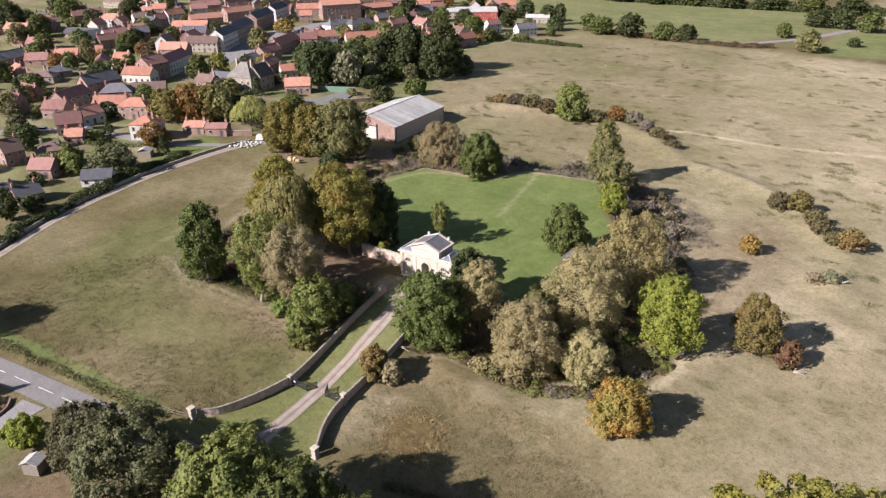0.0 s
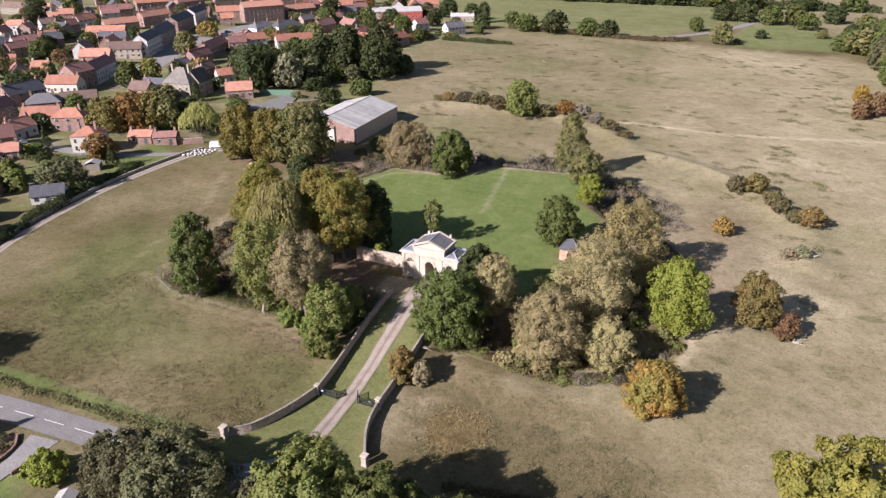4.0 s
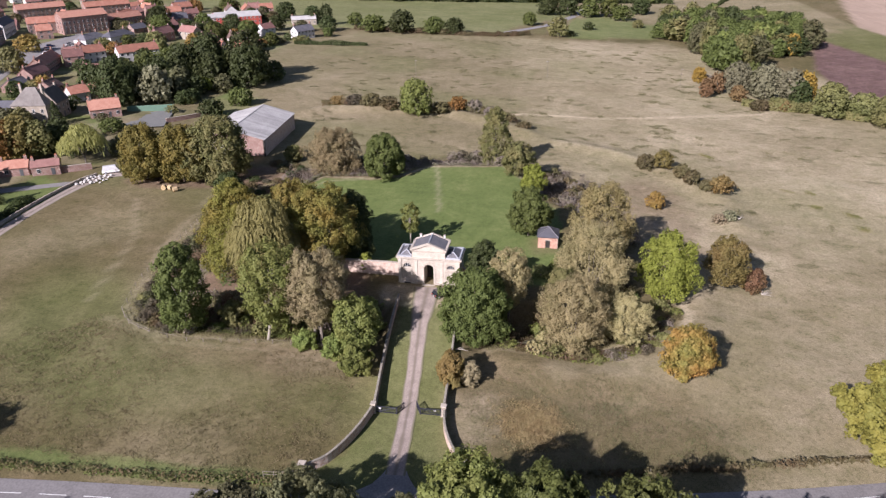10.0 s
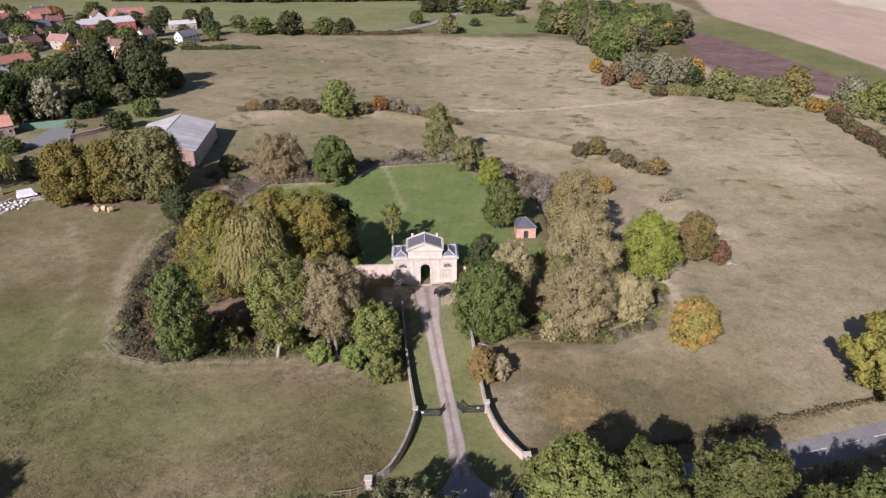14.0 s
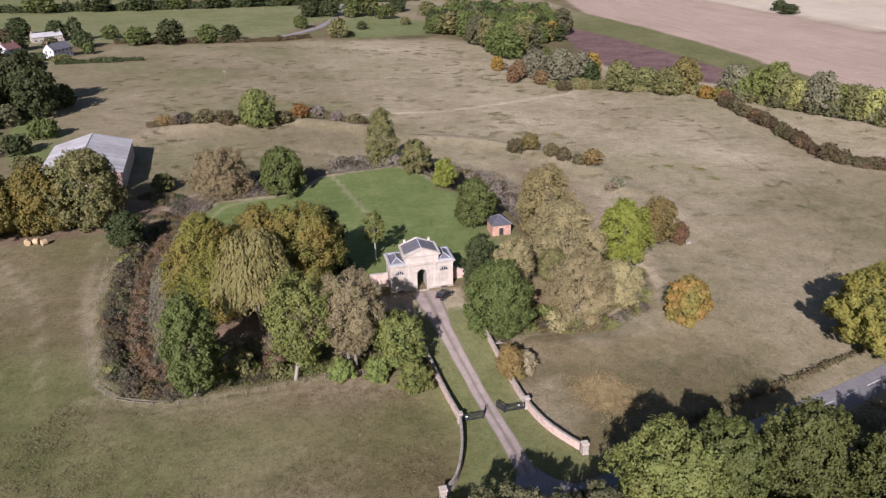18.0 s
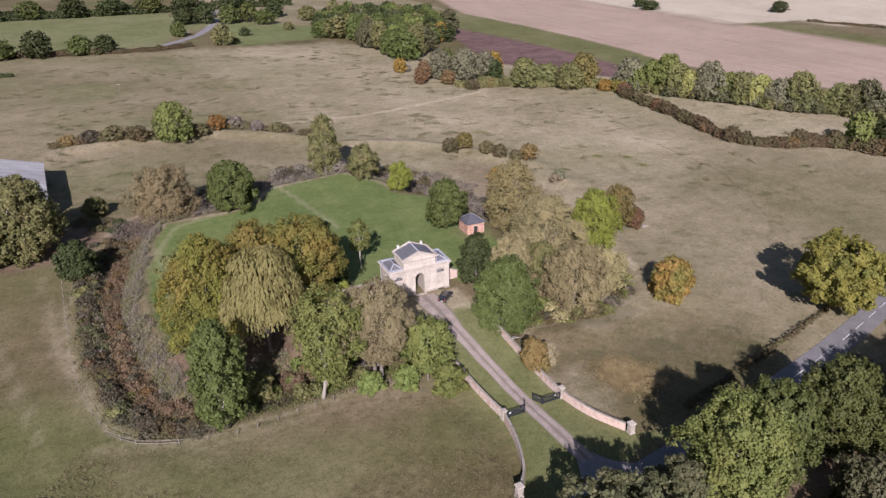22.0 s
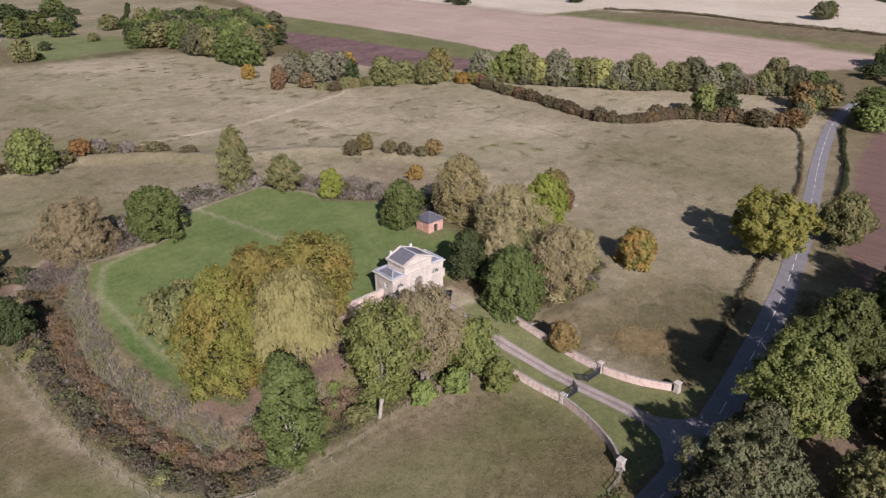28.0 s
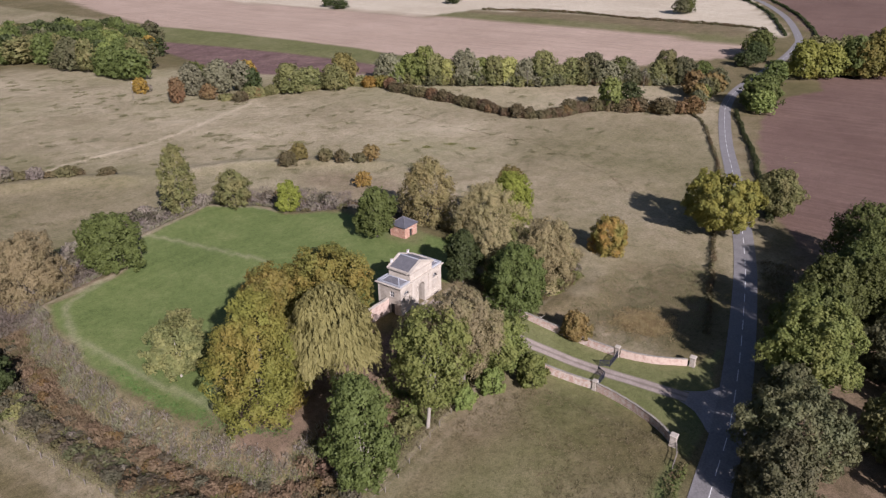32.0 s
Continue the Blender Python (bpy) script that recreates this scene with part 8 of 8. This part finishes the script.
HOUSES = [
    (-146.0, 30.1, 26, 9.2, 8, 5.6, 2.6, 'hip', 'cream', 'orange'),
    (-138.1, 44.8, 28, 7.9, 6, 2.6, 1.6, 'gable', 'brick', 'orange'),
    (-130.2, 48.1, 33, 7.8, 6, 2.8, 1.2, 'gable', 'brick', 'red'),
    (-172.0, 99.5, 10, 13.0, 9.5, 6.2, 6.0, 'hip', 'stone', 'stonegrey'),
    (-168.6, 105.0, 100, 9.5, 7.5, 6.2, 4.8, 'gable', 'stone', 'stonegrey'),
    (-218.6, 57.9, 88, 15.8, 8, 4.6, 3.4, 'gable', 'brick', 'slate'),
    (-220.4, 86.2, 94, 11.1, 9, 7.5, 3.2, 'gable', 'brick', 'red'),
    (-226.7, 102.1, 118, 22.8, 8, 6.2, 3.0, 'gable', 'white', 'red'),
    (-219.9, 78.9, 22, 14.4, 7, 4.0, 2.8, 'gable', 'cream', 'orange'),
    (-198.7, 68.6, 47, 13.8, 7, 2.5, 2.4, 'gable', 'brick', 'brown'),
    (-185.6, 42.4, 28, 13.8, 7, 3.6, 2.8, 'gable', 'white', 'orange'),
    (-203.3, 35.8, 106, 14.7, 7, 4.8, 3.0, 'gable', 'brick', 'red'),
    (-195.2, 25.2, 29, 9.1, 7, 3.8, 2.6, 'gable', 'brick', 'red'),
    (-172.8, 17.0, 57, 8.4, 8, 4.2, 3.4, 'gable', 'brick', 'red'),
    (-179.0, 27.7, 93, 9.0, 7, 3.6, 2.8, 'gable', 'white', 'orange'),
    (-161.0, 11.7, 44, 5.9, 6, 2.8, 2.2, 'gable', 'brick', 'orange'),
    (-157.0, -12.4, 82, 6.0, 8, 4.6, 3.4, 'gable', 'brick', 'brown'),
    (-138.2, -11.8, 30, 7.5, 7, 3.0, 2.6, 'gable', 'brick', 'red'),
    (-153.8, -1.1, 53, 8.3, 7, 2.6, 2.2, 'hip', 'stone', 'brown'),
    (-119.3, -6.2, 43, 8.7, 6, 2.4, 2.0, 'gable', 'white', 'slate'),
    (-127.9, -29.4, 73, 4.8, 7, 2.6, 2.2, 'gable', 'brick', 'slate'),
    (-122.7, -26.1, 82, 6.9, 7, 2.6, 2.2, 'gable', 'brick', 'slate'),
    (-255.0, 50.9, 39, 15.1, 8, 2.6, 2.4, 'hip', 'stone', 'brown'),
    (-258.7, 60.4, 78, 12.9, 8, 2.6, 2.2, 'hip', 'stone', 'slate'),
    (-301.3, 60.7, 108, 19.8, 10, 3.2, 3.0, 'gable', 'brick', 'slate'),
    (-284.0, 82.2, 40, 11.5, 7, 4.0, 2.6, 'gable', 'brick', 'orange'),
    (-280.7, 93.8, 56, 10.1, 7, 4.0, 2.6, 'gable', 'white', 'orange'),
    (-340.6, 125.1, 22, 22.5, 8, 2.8, 2.4, 'gable', 'brick', 'slate'),
    (-329.3, 127.8, 87, 22.8, 8, 2.8, 2.4, 'gable', 'white', 'slate'),
    (-302.3, 116.1, 78, 10.6, 7, 4.6, 2.8, 'gable', 'brick', 'red'),
    (-360.6, 157.9, 26, 15.5, 8, 5.2, 3.0, 'hip', 'white', 'orange'),
    (-404.0, 136.2, 69, 9.2, 8, 5.0, 2.6, 'hip', 'brick', 'stonegrey'),
    (-354.9, 173.8, 71, 9.3, 7, 4.8, 3.0, 'gable', 'white', 'brown'),
    (-341.4, 176.4, 85, 12.9, 7, 4.6, 3.0, 'gable', 'brick', 'red'),
    (-318.5, 146.3, 64, 9.6, 7, 4.6, 3.0, 'gable', 'brick', 'orange'),
    (-380.0, 206.8, 43, 10.7, 7, 4.6, 3.0, 'gable', 'brick', 'orange'),
    (-351.8, 197.6, 88, 13.4, 7, 4.6, 3.0, 'gable', 'white', 'orange'),
    (-304.4, 174.3, 31, 22.3, 7, 4.6, 3.0, 'gable', 'brick', 'orange'),
    (-322.5, 200.2, 68, 20.9, 7, 4.6, 3.0, 'gable', 'brick', 'orange'),
    (-254.9, 143.7, 30, 17.8, 8, 4.8, 3.2, 'gable', 'stone', 'brown'),
    (-254.1, 157.6, 119, 23.7, 8, 8.2, 3.0, 'gable', 'white', 'slate'),
    (-268.9, 182.3, 122, 34.2, 8, 7.6, 3.0, 'gable', 'stone', 'slate'),
    (-323.0, 228.1, 84, 22.2, 8, 6.0, 3.0, 'gable', 'brick', 'orange'),
    (-290.5, 218.2, 117, 41.2, 8, 7.6, 3.0, 'gable', 'brick', 'slate'),
    (-309.3, 251.8, 116, 26.5, 8, 7.0, 3.0, 'gable', 'white', 'slate'),
    (-354.6, 292.6, 79, 21.5, 8, 6.0, 3.0, 'gable', 'brick', 'red'),
    (-370.7, 274.0, 57, 25.6, 8, 6.0, 3.0, 'gable', 'brick', 'orange'),
    (-367.8, 237.0, 58, 20.7, 8, 5.0, 3.0, 'gable', 'brick', 'red'),
    (-434.2, 213.4, 6, 37.6, 8, 5.0, 3.0, 'gable', 'stone', 'brown'),
    (-296.4, 270.6, 43, 17.5, 8, 6.2, 3.2, 'gable', 'brick', 'orange'),
    (-276.5, 281.3, 58, 28.3, 10, 10.0, 3.2, 'gable', 'brick', 'orange'),
    (-268.1, 310.7, 68, 25.7, 8, 5.6, 3.0, 'gable', 'brick', 'orange'),
    (-245.5, 242.6, 86, 18.4, 8, 4.0, 2.8, 'hip', 'white', 'slate'),
    (-237.2, 256.0, 82, 20.1, 8, 4.0, 2.8, 'hip', 'white', 'slate'),
    (-218.0, 201.5, 57, 12.9, 8, 5.0, 3.0, 'gable', 'white', 'orange'),
    (-225.3, 196.9, 41, 6.5, 7, 5.0, 2.6, 'gable', 'white', 'red'),
    (-198.6, 213.1, 50, 20.8, 7, 5.0, 3.0, 'gable', 'white', 'orange'),
    (-223.4, 173.9, 111, 27.5, 7, 5.0, 3.0, 'gable', 'brick', 'orange'),
    (-210.7, 149.5, 96, 13.7, 7, 5.0, 3.0, 'gable', 'brick', 'red'),
    (-175.3, 128.8, 57, 7.6, 7, 3.6, 2.6, 'gable', 'white', 'orange'),
    (-151.3, 111.0, 39, 11.2, 7, 3.4, 3.0, 'gable', 'brick', 'orange'),
    (-187.7, 129.1, 97, 8.7, 7, 4.8, 2.8, 'gable', 'brick', 'brown'),
    (-154.4, 243.2, -6, 9.4, 7, 4.6, 3.0, 'gable', 'brick', 'orange'),
    (-153.3, 251.5, 79, 16.9, 7, 4.6, 3.0, 'gable', 'brick', 'orange'),
    (-207.2, 354.0, 33, 30.5, 26, 5.0, 2.0, 'gable', 'redmetal', 'sheet'),
    (-216.2, 341.4, 43, 20.9, 14, 5.0, 1.5, 'gable', 'pink', 'sheet'),
    (-141.3, 307.7, 59, 13.6, 7, 4.8, 3.0, 'gable', 'white', 'slate'),
    (-161.0, 363.9, 25, 17.0, 9, 3.5, 1.8, 'gable', 'stone', 'sheet'),
    (-228.7, 293.4, 66, 17.9, 8, 4.6, 3.0, 'gable', 'brick', 'red'),
    (-310.2, 358.2, 54, 38.1, 8, 6.0, 3.0, 'gable', 'brick', 'orange'),
    (-341.5, 328.0, 56, 32.3, 8, 6.0, 3.0, 'gable', 'brick', 'orange'),
]

for k, row in enumerate(HOUSES):
    house(*row, seed=k)
# more houses and garden growth packed between the streets
pack = random.Random(31)
taken = [(r[0], r[1], max(r[3], r[4]) * 0.5) for r in HOUSES] + [(-232, 164, 6), (-263, 213, 6), (-142, 182, 12), (-126, 188, 12), (-154, 128, 14), (-152, 53, 14)]
tries = 0
added = 0
while added < 128 and tries < 12000:
    tries += 1
    px, py = pack.uniform(-440, -165), pack.uniform(-10, 400)
    if inside(px, py, VILLAGE) > -8 or py < 20 - (px + 165) * 0.1 and px > -200:
        continue
    if beside(px, py, [(-207, 97), (-226, 130), (-246, 168), (-258, 205), (-256, 235), (-262, 275)]) < (13 if py < 150 else 21) or beside(px, py, [(-250, -30), (-188, 5), (-160, 24), (-116, 42)]) < 9:
        continue
    L, D = pack.uniform(8, 15), pack.uniform(6.5, 8)
    if any(math.hypot(px - a, py - b) < (c + L * 0.5) * 0.86 + 0.6 for a, b, c in taken):
        continue
    taken.append((px, py, L * 0.5))
    near = min(HOUSES, key=lambda r: math.hypot(px - r[0], py - r[1]))
    two = pack.random() < (0.7 if py > 110 else 0.35)
    house(round(px, 1), round(py, 1), near[2] + pack.choice((0, 0, 90)), L, D, 4.9 if two else 2.7, pack.uniform(2.6, 3.3), "hip" if pack.random() < 0.15 else "gable", pack.choice(("brick", "brick", "brick", "brick", "stone", "cream", "white")), pack.choice(("orange", "orange", "red", "red", "brown", "slate")), seed=200 + added)
    added += 1
GROWTH = collections.defaultdict(list)


def garden_growth(x, y, r, h, look_of, kind):
    v, a = pack.randrange(3), pack.uniform(0, 6.28)
    q = LEAVES[kind, v] * np.array([r, r, h / SHAPES[kind][v][2]])
    turned = np.stack([q[..., 0] * math.cos(a) - q[..., 1] * math.sin(a), q[..., 0] * math.sin(a) + q[..., 1] * math.cos(a), q[..., 2]], -1)
    GROWTH[look_of].append(turned + np.array([x, y, ground_z(x, y) - 0.1]))


for k in range(400):
    px, py = pack.uniform(-430, -128), pack.uniform(-20, 400)
    if inside(px, py, VILLAGE) > -3 or any(math.hypot(px - a, py - b) < c + 1.5 for a, b, c in taken) or beside(px, py, [(-207, 97), (-226, 130), (-246, 168), (-258, 205), (-256, 235), (-262, 275)]) < 14:
        continue
    r = pack.uniform(2.0, 5.0)
    garden_growth(px, py, r, r * pack.uniform(1.2, 2.0), pack.choice(("green", "dark", "olive", "dusk", "hedge", "dark", "dusk", "dark", "green", "orange")), "shrub" if r < 3.0 else pack.choice(("wide", "wide", "tall")))
for look_of, heap in GROWTH.items():
    tagged(new("garden_growth", quads_mesh("garden_growth", np.concatenate(heap), LEAF[look_of])), WORDS[look_of] + " shrubs and small trees between the village houses", "vegetation", kind="stuff")
for k, (x0, y0, x1, y1) in enumerate(((-150, 12, -138, 24), (-166, 8, -156, 4), (-176, -4, -166, -14), (-205, 45, -196, 60), (-232, 50, -220, 46), (-246, 70, -240, 82), (-186, 76, -178, 88), (-196, 112, -186, 120), (-178, 118, -166, 112), (-206, 30, -198, 16))):
    hedge("garden_hedge", "clipped green garden hedge in the village", [(x0, y0), ((x0 + x1) / 2, (y0 + y1) / 2), (x1, y1)], 1.7, 1.5, "dark" if k % 2 else "green", 30, 0.3, 40 + k, group="garden hedges")
house(-50.5, -86.5, 12, 9.0, 7.5, 4.8, 3.4, "gable", "brick", "orange", seed=99)
shed = thing("garden_shed", "small grey timber garden shed beneath the trees", "shed", (-17.2, -81.6, ground_z(-17.2, -81.6)), 25)
part("timber_body", box(-1.3, 1.3, -1, 1, 0, 2.0), WOOD, shed)
part("shed_roof", prism([(-1.5, 1.95), (0, 2.6), (1.5, 1.95), (1.5, 2.05), (0, 2.72), (-1.5, 2.05)], -1.2, 1.2), SHEET, shed)


def barn():
    b = thing("barn", "wide brick barn with a pale grey low-pitched sheet roof", "barn", (-84.0, 94.6, 1.9), 4.0)
    hx, hy, ev, rise = 11.5, 17.2, 5.5, 3.1
    part("gable_wall", prism([(-hx, -0.6), (-hx, ev), (0, ev + rise), (hx, ev), (hx, -0.6)], -hy, -hy + 0.35), BRICK, b, "red brick gable")
    part("rear_gable", prism([(-hx, -0.6), (-hx, ev), (0, ev + rise), (hx, ev), (hx, -0.6)], hy - 0.35, hy), BRICK, b)
    for s in (-1, 1):
        part("side_wall", box(min(s * hx, s * (hx - 0.3)), max(s * hx, s * (hx - 0.3)), -hy + 0.35, hy - 0.35, -0.6, ev - 0.05), PINK_BRICK, b)
        # wall is uncut: near-black patches paint the shade of its ventilation openings
        for k in range(7) if s < 0 else ():
            part("side_opening", box(min(s * hx, s * (hx + 0.02)), max(s * hx, s * (hx + 0.02)), -hy + 2 + k * 5.1, -hy + 5.6 + k * 5.1, 2.4, ev - 0.5), DARK, b, "dark patch painted as the shade in a ventilation opening")
        for k in range(22):
            y0 = -hy - 0.4 + k * (2 * hy + 0.8) / 22
            o = hx + 0.4
            z = ev - rise / hx * 0.4
            pr = prism([(0, ev + rise + 0.05 + 0.012 * (k % 2)), (s * o, z + 0.05 + 0.012 * (k % 2)), (s * o, z + 0.13 + 0.012 * (k % 2)), (0, ev + rise + 0.13 + 0.012 * (k % 2))], y0, y0 + (2 * hy + 0.8) / 22 + 0.02)
            part("roof_sheet", pr, SHEET, b)
    part("ridge_capping", box(-0.25, 0.25, -hy - 0.4, hy + 0.4, ev + rise + 0.12, ev + rise + 0.22, 0.03), SHEET, b)
    for x0, x1 in ((-6.4, -1.75), (-1.7, 3.0)):
        part("sliding_door", box(x0, x1, -hy - 0.12, -hy - 0.02, 0, 4.6), CREAM, b, "wide pale sliding door")
    part("door_post", box(3.1, 3.7, -hy - 0.18, -hy - 0.02, -0.3, 5.6), DARK, b, "dark timber post")
    part("door_track", box(-7.0, 3.1, -hy - 0.2, -hy - 0.02, 4.62, 4.82), IRON, b, "dark steel door track")
    part("corner_post", box(hx - 0.4, hx + 0.1, -hy - 0.1, -hy + 0.3, -0.6, ev), DARK, b)
    part("lean_to", prism([(-hx - 4, -0.4), (-hx - 4, 2.6), (-hx, 3.4), (-hx, -0.4)], -hy + 1, -hy + 14), PINK_BRICK, b)


barn()
hut = thing("garden_shed", "small grey-green timber shed in a village garden", "shed", (-129.5, 17.0, ground_z(-129.5, 17.0)), 35)
part("timber_body", box(-2.2, 2.2, -1.6, 1.6, -0.3, 2.1), WOOD, hut)
part("shed_roof", prism([(-2.4, 2.05), (0, 3.0), (2.4, 2.05), (2.4, 2.16), (0, 3.12), (-2.4, 2.16)], -1.8, 1.8), SHEET, hut)
court = thing("tennis_court", "dark grey hard tennis court with green netting", "tennis court", (-134, 110, ground_z(-134, 110)), 20)
part("surface", box(-9, 9, -12, 12, 0.0, 0.09), plain("court_surface", (0.10, 0.105, 0.10), (0.15, 0.15, 0.14), 0.5, 0.9), court)
NET = plain("green_netting", (0.09, 0.17, 0.12), (0.13, 0.22, 0.16), 1, 0.9)
for x0, x1, y0, y1 in ((-9, 9, 12, 12.1),):
    part("netting", box(x0, x1, y0, y1, 0.1, 2.6), NET, court)
brick_wall("garden_wall", [(-140, 40.5), (-132, 45.5), (-124, 50), (-119, 54)], 2.0, 2.0, 0.35, "old red brick garden wall in the village", BRICK)
brick_wall("garden_wall", [(-124, 108), (-118, 116), (-112, 126)], 1.6, 1.4, 0.35, "old brick garden wall behind the barn", BRICK)


# dark shrubs added over the cottage bed, their colour standing in for house shade
for x, y, r, h, look_of in ((-46.5, -79.5, 1.8, 1.7, "dark"), (-44, -77.6, 1.6, 1.4, "dusk"), (-43.5, -81.0, 2.0, 1.9, "dark"), (-41.2, -78.6, 1.7, 1.6, "dark"), (-40.6, -82.0, 1.9, 1.8, "hedge"), (-38.6, -76.8, 1.3, 1.2, "dusk"), (-38.4, -80.0, 1.7, 1.5, "dark"), (-36.6, -82.6, 1.5, 1.4, "dusk"), (-36.4, -78.4, 1.2, 1.1, "hedge")):
    far_tree(x, y, r, h, look_of, "shrub", "added for shade in the cottage flower bed", "cottage shrubs")
brick_wall("garden_edging", [(-37.4, -74.9), (-35.4, -76.6), (-34.6, -79.0), (-34.4, -83.0)], 0.35, 0.35, 0.25, "low red brick edging round a dark flower bed", BRICK, BRICK)
brick_wall("garden_edging", [(-26.4, -75.4), (-28.2, -76.8), (-29.8, -78.2), (-30.2, -81.0)], 0.5, 0.5, 0.25, "low red brick edging beside the cottage drive", BRICK, BRICK)
lane_line = smooth_line(LANE, 12.0)
brick_wall("lane_wall", [tuple(p) for p in lane_line + normals_of(lane_line) * 2.4][1:-2], 0.8, 0.8, 0.35, "low grey drystone wall beside the village lane", STONE_DIRTY, STONE_DIRTY, ragged=0.08)
sun_room = thing("conservatory", "small white glazed conservatory behind a village house", "conservatory", (-166.5, 19.5, ground_z(-166.5, 19.5)), 57)
part("dwarf_wall", box(-1.6, 1.6, -1.4, 1.4, -0.3, 0.6), WALLS["brick"], sun_room)
part("glazing", box(-1.55, 1.55, -1.35, 1.35, 0.6, 2.1), GLASS_DARK, sun_room)
for k in (-1.55, -0.52, 0.52, 1.55):
    for sy in (-1.38, 1.38):
        part("mullion", box(k - 0.05, k + 0.05, sy - 0.05, sy + 0.05, 0.6, 2.1), WHITE, sun_room)
part("glazed_roof", prism([(-1.75, 2.1), (0, 3.0), (1.75, 2.1)], -1.6, 1.6), LEAD, sun_room, "pale glazed roof")


# ---- fences, poles ----
def fence(points, gap, rails, label, h=1.15):
    line = smooth_line(points, gap)
    f = thing("fence", label, "fence", (*line[0], ground_z(*line[0])), group="fences")
    o = Vector((*line[0], ground_z(*line[0])))
    pb = box(-0.05, 0.05, -0.05, 0.05, -0.3, h, 0.01)
    me = bpy.data.meshes.new("post")
    pb.to_mesh(me)
    pb.free()
    me.materials.append(WOOD)
    rng = random.Random(5)
    for i, p in enumerate(line):
        ob = part("post", me, WOOD, f)
        ob.matrix_basis = Matrix.Translation(Vector((*p, ground_z(*p))) - o) @ Euler((rng.uniform(-.05, .05), rng.uniform(-.05, .05), rng.uniform(0, 3))).to_matrix().to_4x4()
        if i:
            q = line[i - 1]
            for z in rails:
                bm = bmesh.new()
                tube(bm, [Vector((*q, ground_z(*q) + z)) - o, Vector((*p, ground_z(*p) + z)) - o], [0.045, 0.045] if len(rails) > 1 else [0.018, 0.018], 4)
                part("rail", bm, WOOD, f)


fence([(-60.5, -23.0), (-56.5, -27.2), (-50.5, -29.6)], 2.4, (0.5, 1.0), "grey post and rail fence at the moat corner")
fence([(-50.5, -29.6), (-42, -31.0), (-32, -29.5), (-22, -28.2), (-8, -28.0)], 3.2, (0.95,), "grey post and wire fence along the moat edge", 1.1)
fence([(-60.5, -23.0), (-64.4, -9), (-66.5, 12), (-68, 36)], 3.2, (0.95,), "grey post and wire fence along the west side of the moat", 1.1)
fence([(9.7, -23.8), (12.7, -20.6), (19.4, -19.8), (26, -20.6)], 3.0, (0.95,), "grey post and wire fence along the south side of the moat", 1.1)
fence([(-8.6, -60.8), (-10.6, -61.6), (-13.5, -62.0)], 1.6, (0.5, 1.0), "pale post and rail fence beside the end pier")


def pole(x, y, h):
    p = thing("telegraph_pole", "slender grey wooden telegraph pole in the field", "pole", (x, y, ground_z(x, y)), far_rng.uniform(0, 180), "telegraph poles")
    part("shaft", tube(bmesh.new(), [(0, 0, -0.5), (0, 0, h)], [0.1, 0.07], 8), BARK, p)
    part("crossarm", box(-0.9, 0.9, -0.06, 0.06, h - 0.6, h - 0.48), WOOD, p)
    for k in (-0.8, -0.3, 0.3, 0.8):
        part("insulator", box(k - 0.05, k + 0.05, -0.05, 0.05, h - 0.48, h - 0.3), WHITE, p)


for x, y in ((-48, 214), (17, 228), (82, 226), (138, 212), (166, 169), (209, 89), (236, 40)):
    pole(x, y, 8.5)
# fallen limbs and dead wood
for x, y, r, n, label in ((72.5, 11.0, 30, 7, "fallen bleached branch beside the hawthorn"), (75.5, 52.0, 80, 9, "bleached dead bush in the pasture"), (9.6, -26.4, 10, 3, "broken rail leaning by the drive wall")):
    d = thing("dead_branch", label, "branch", (x, y, ground_z(x, y)), r)
    rng = random.Random(n)
    for k in range(n):
        bm = bmesh.new()
        a, l = rng.uniform(-0.7, 0.7), rng.uniform(1.5, 3.6)
        tube(bm, [(0, 0, 0.12), (l * 0.5 * math.cos(a), l * 0.5 * math.sin(a), rng.uniform(0.2, 0.7)), (l * math.cos(a), l * math.sin(a), rng.uniform(0.05, 0.5))], [0.1, 0.07, 0.02], 5)
        part("bough", bm, PALE_BARK, d)
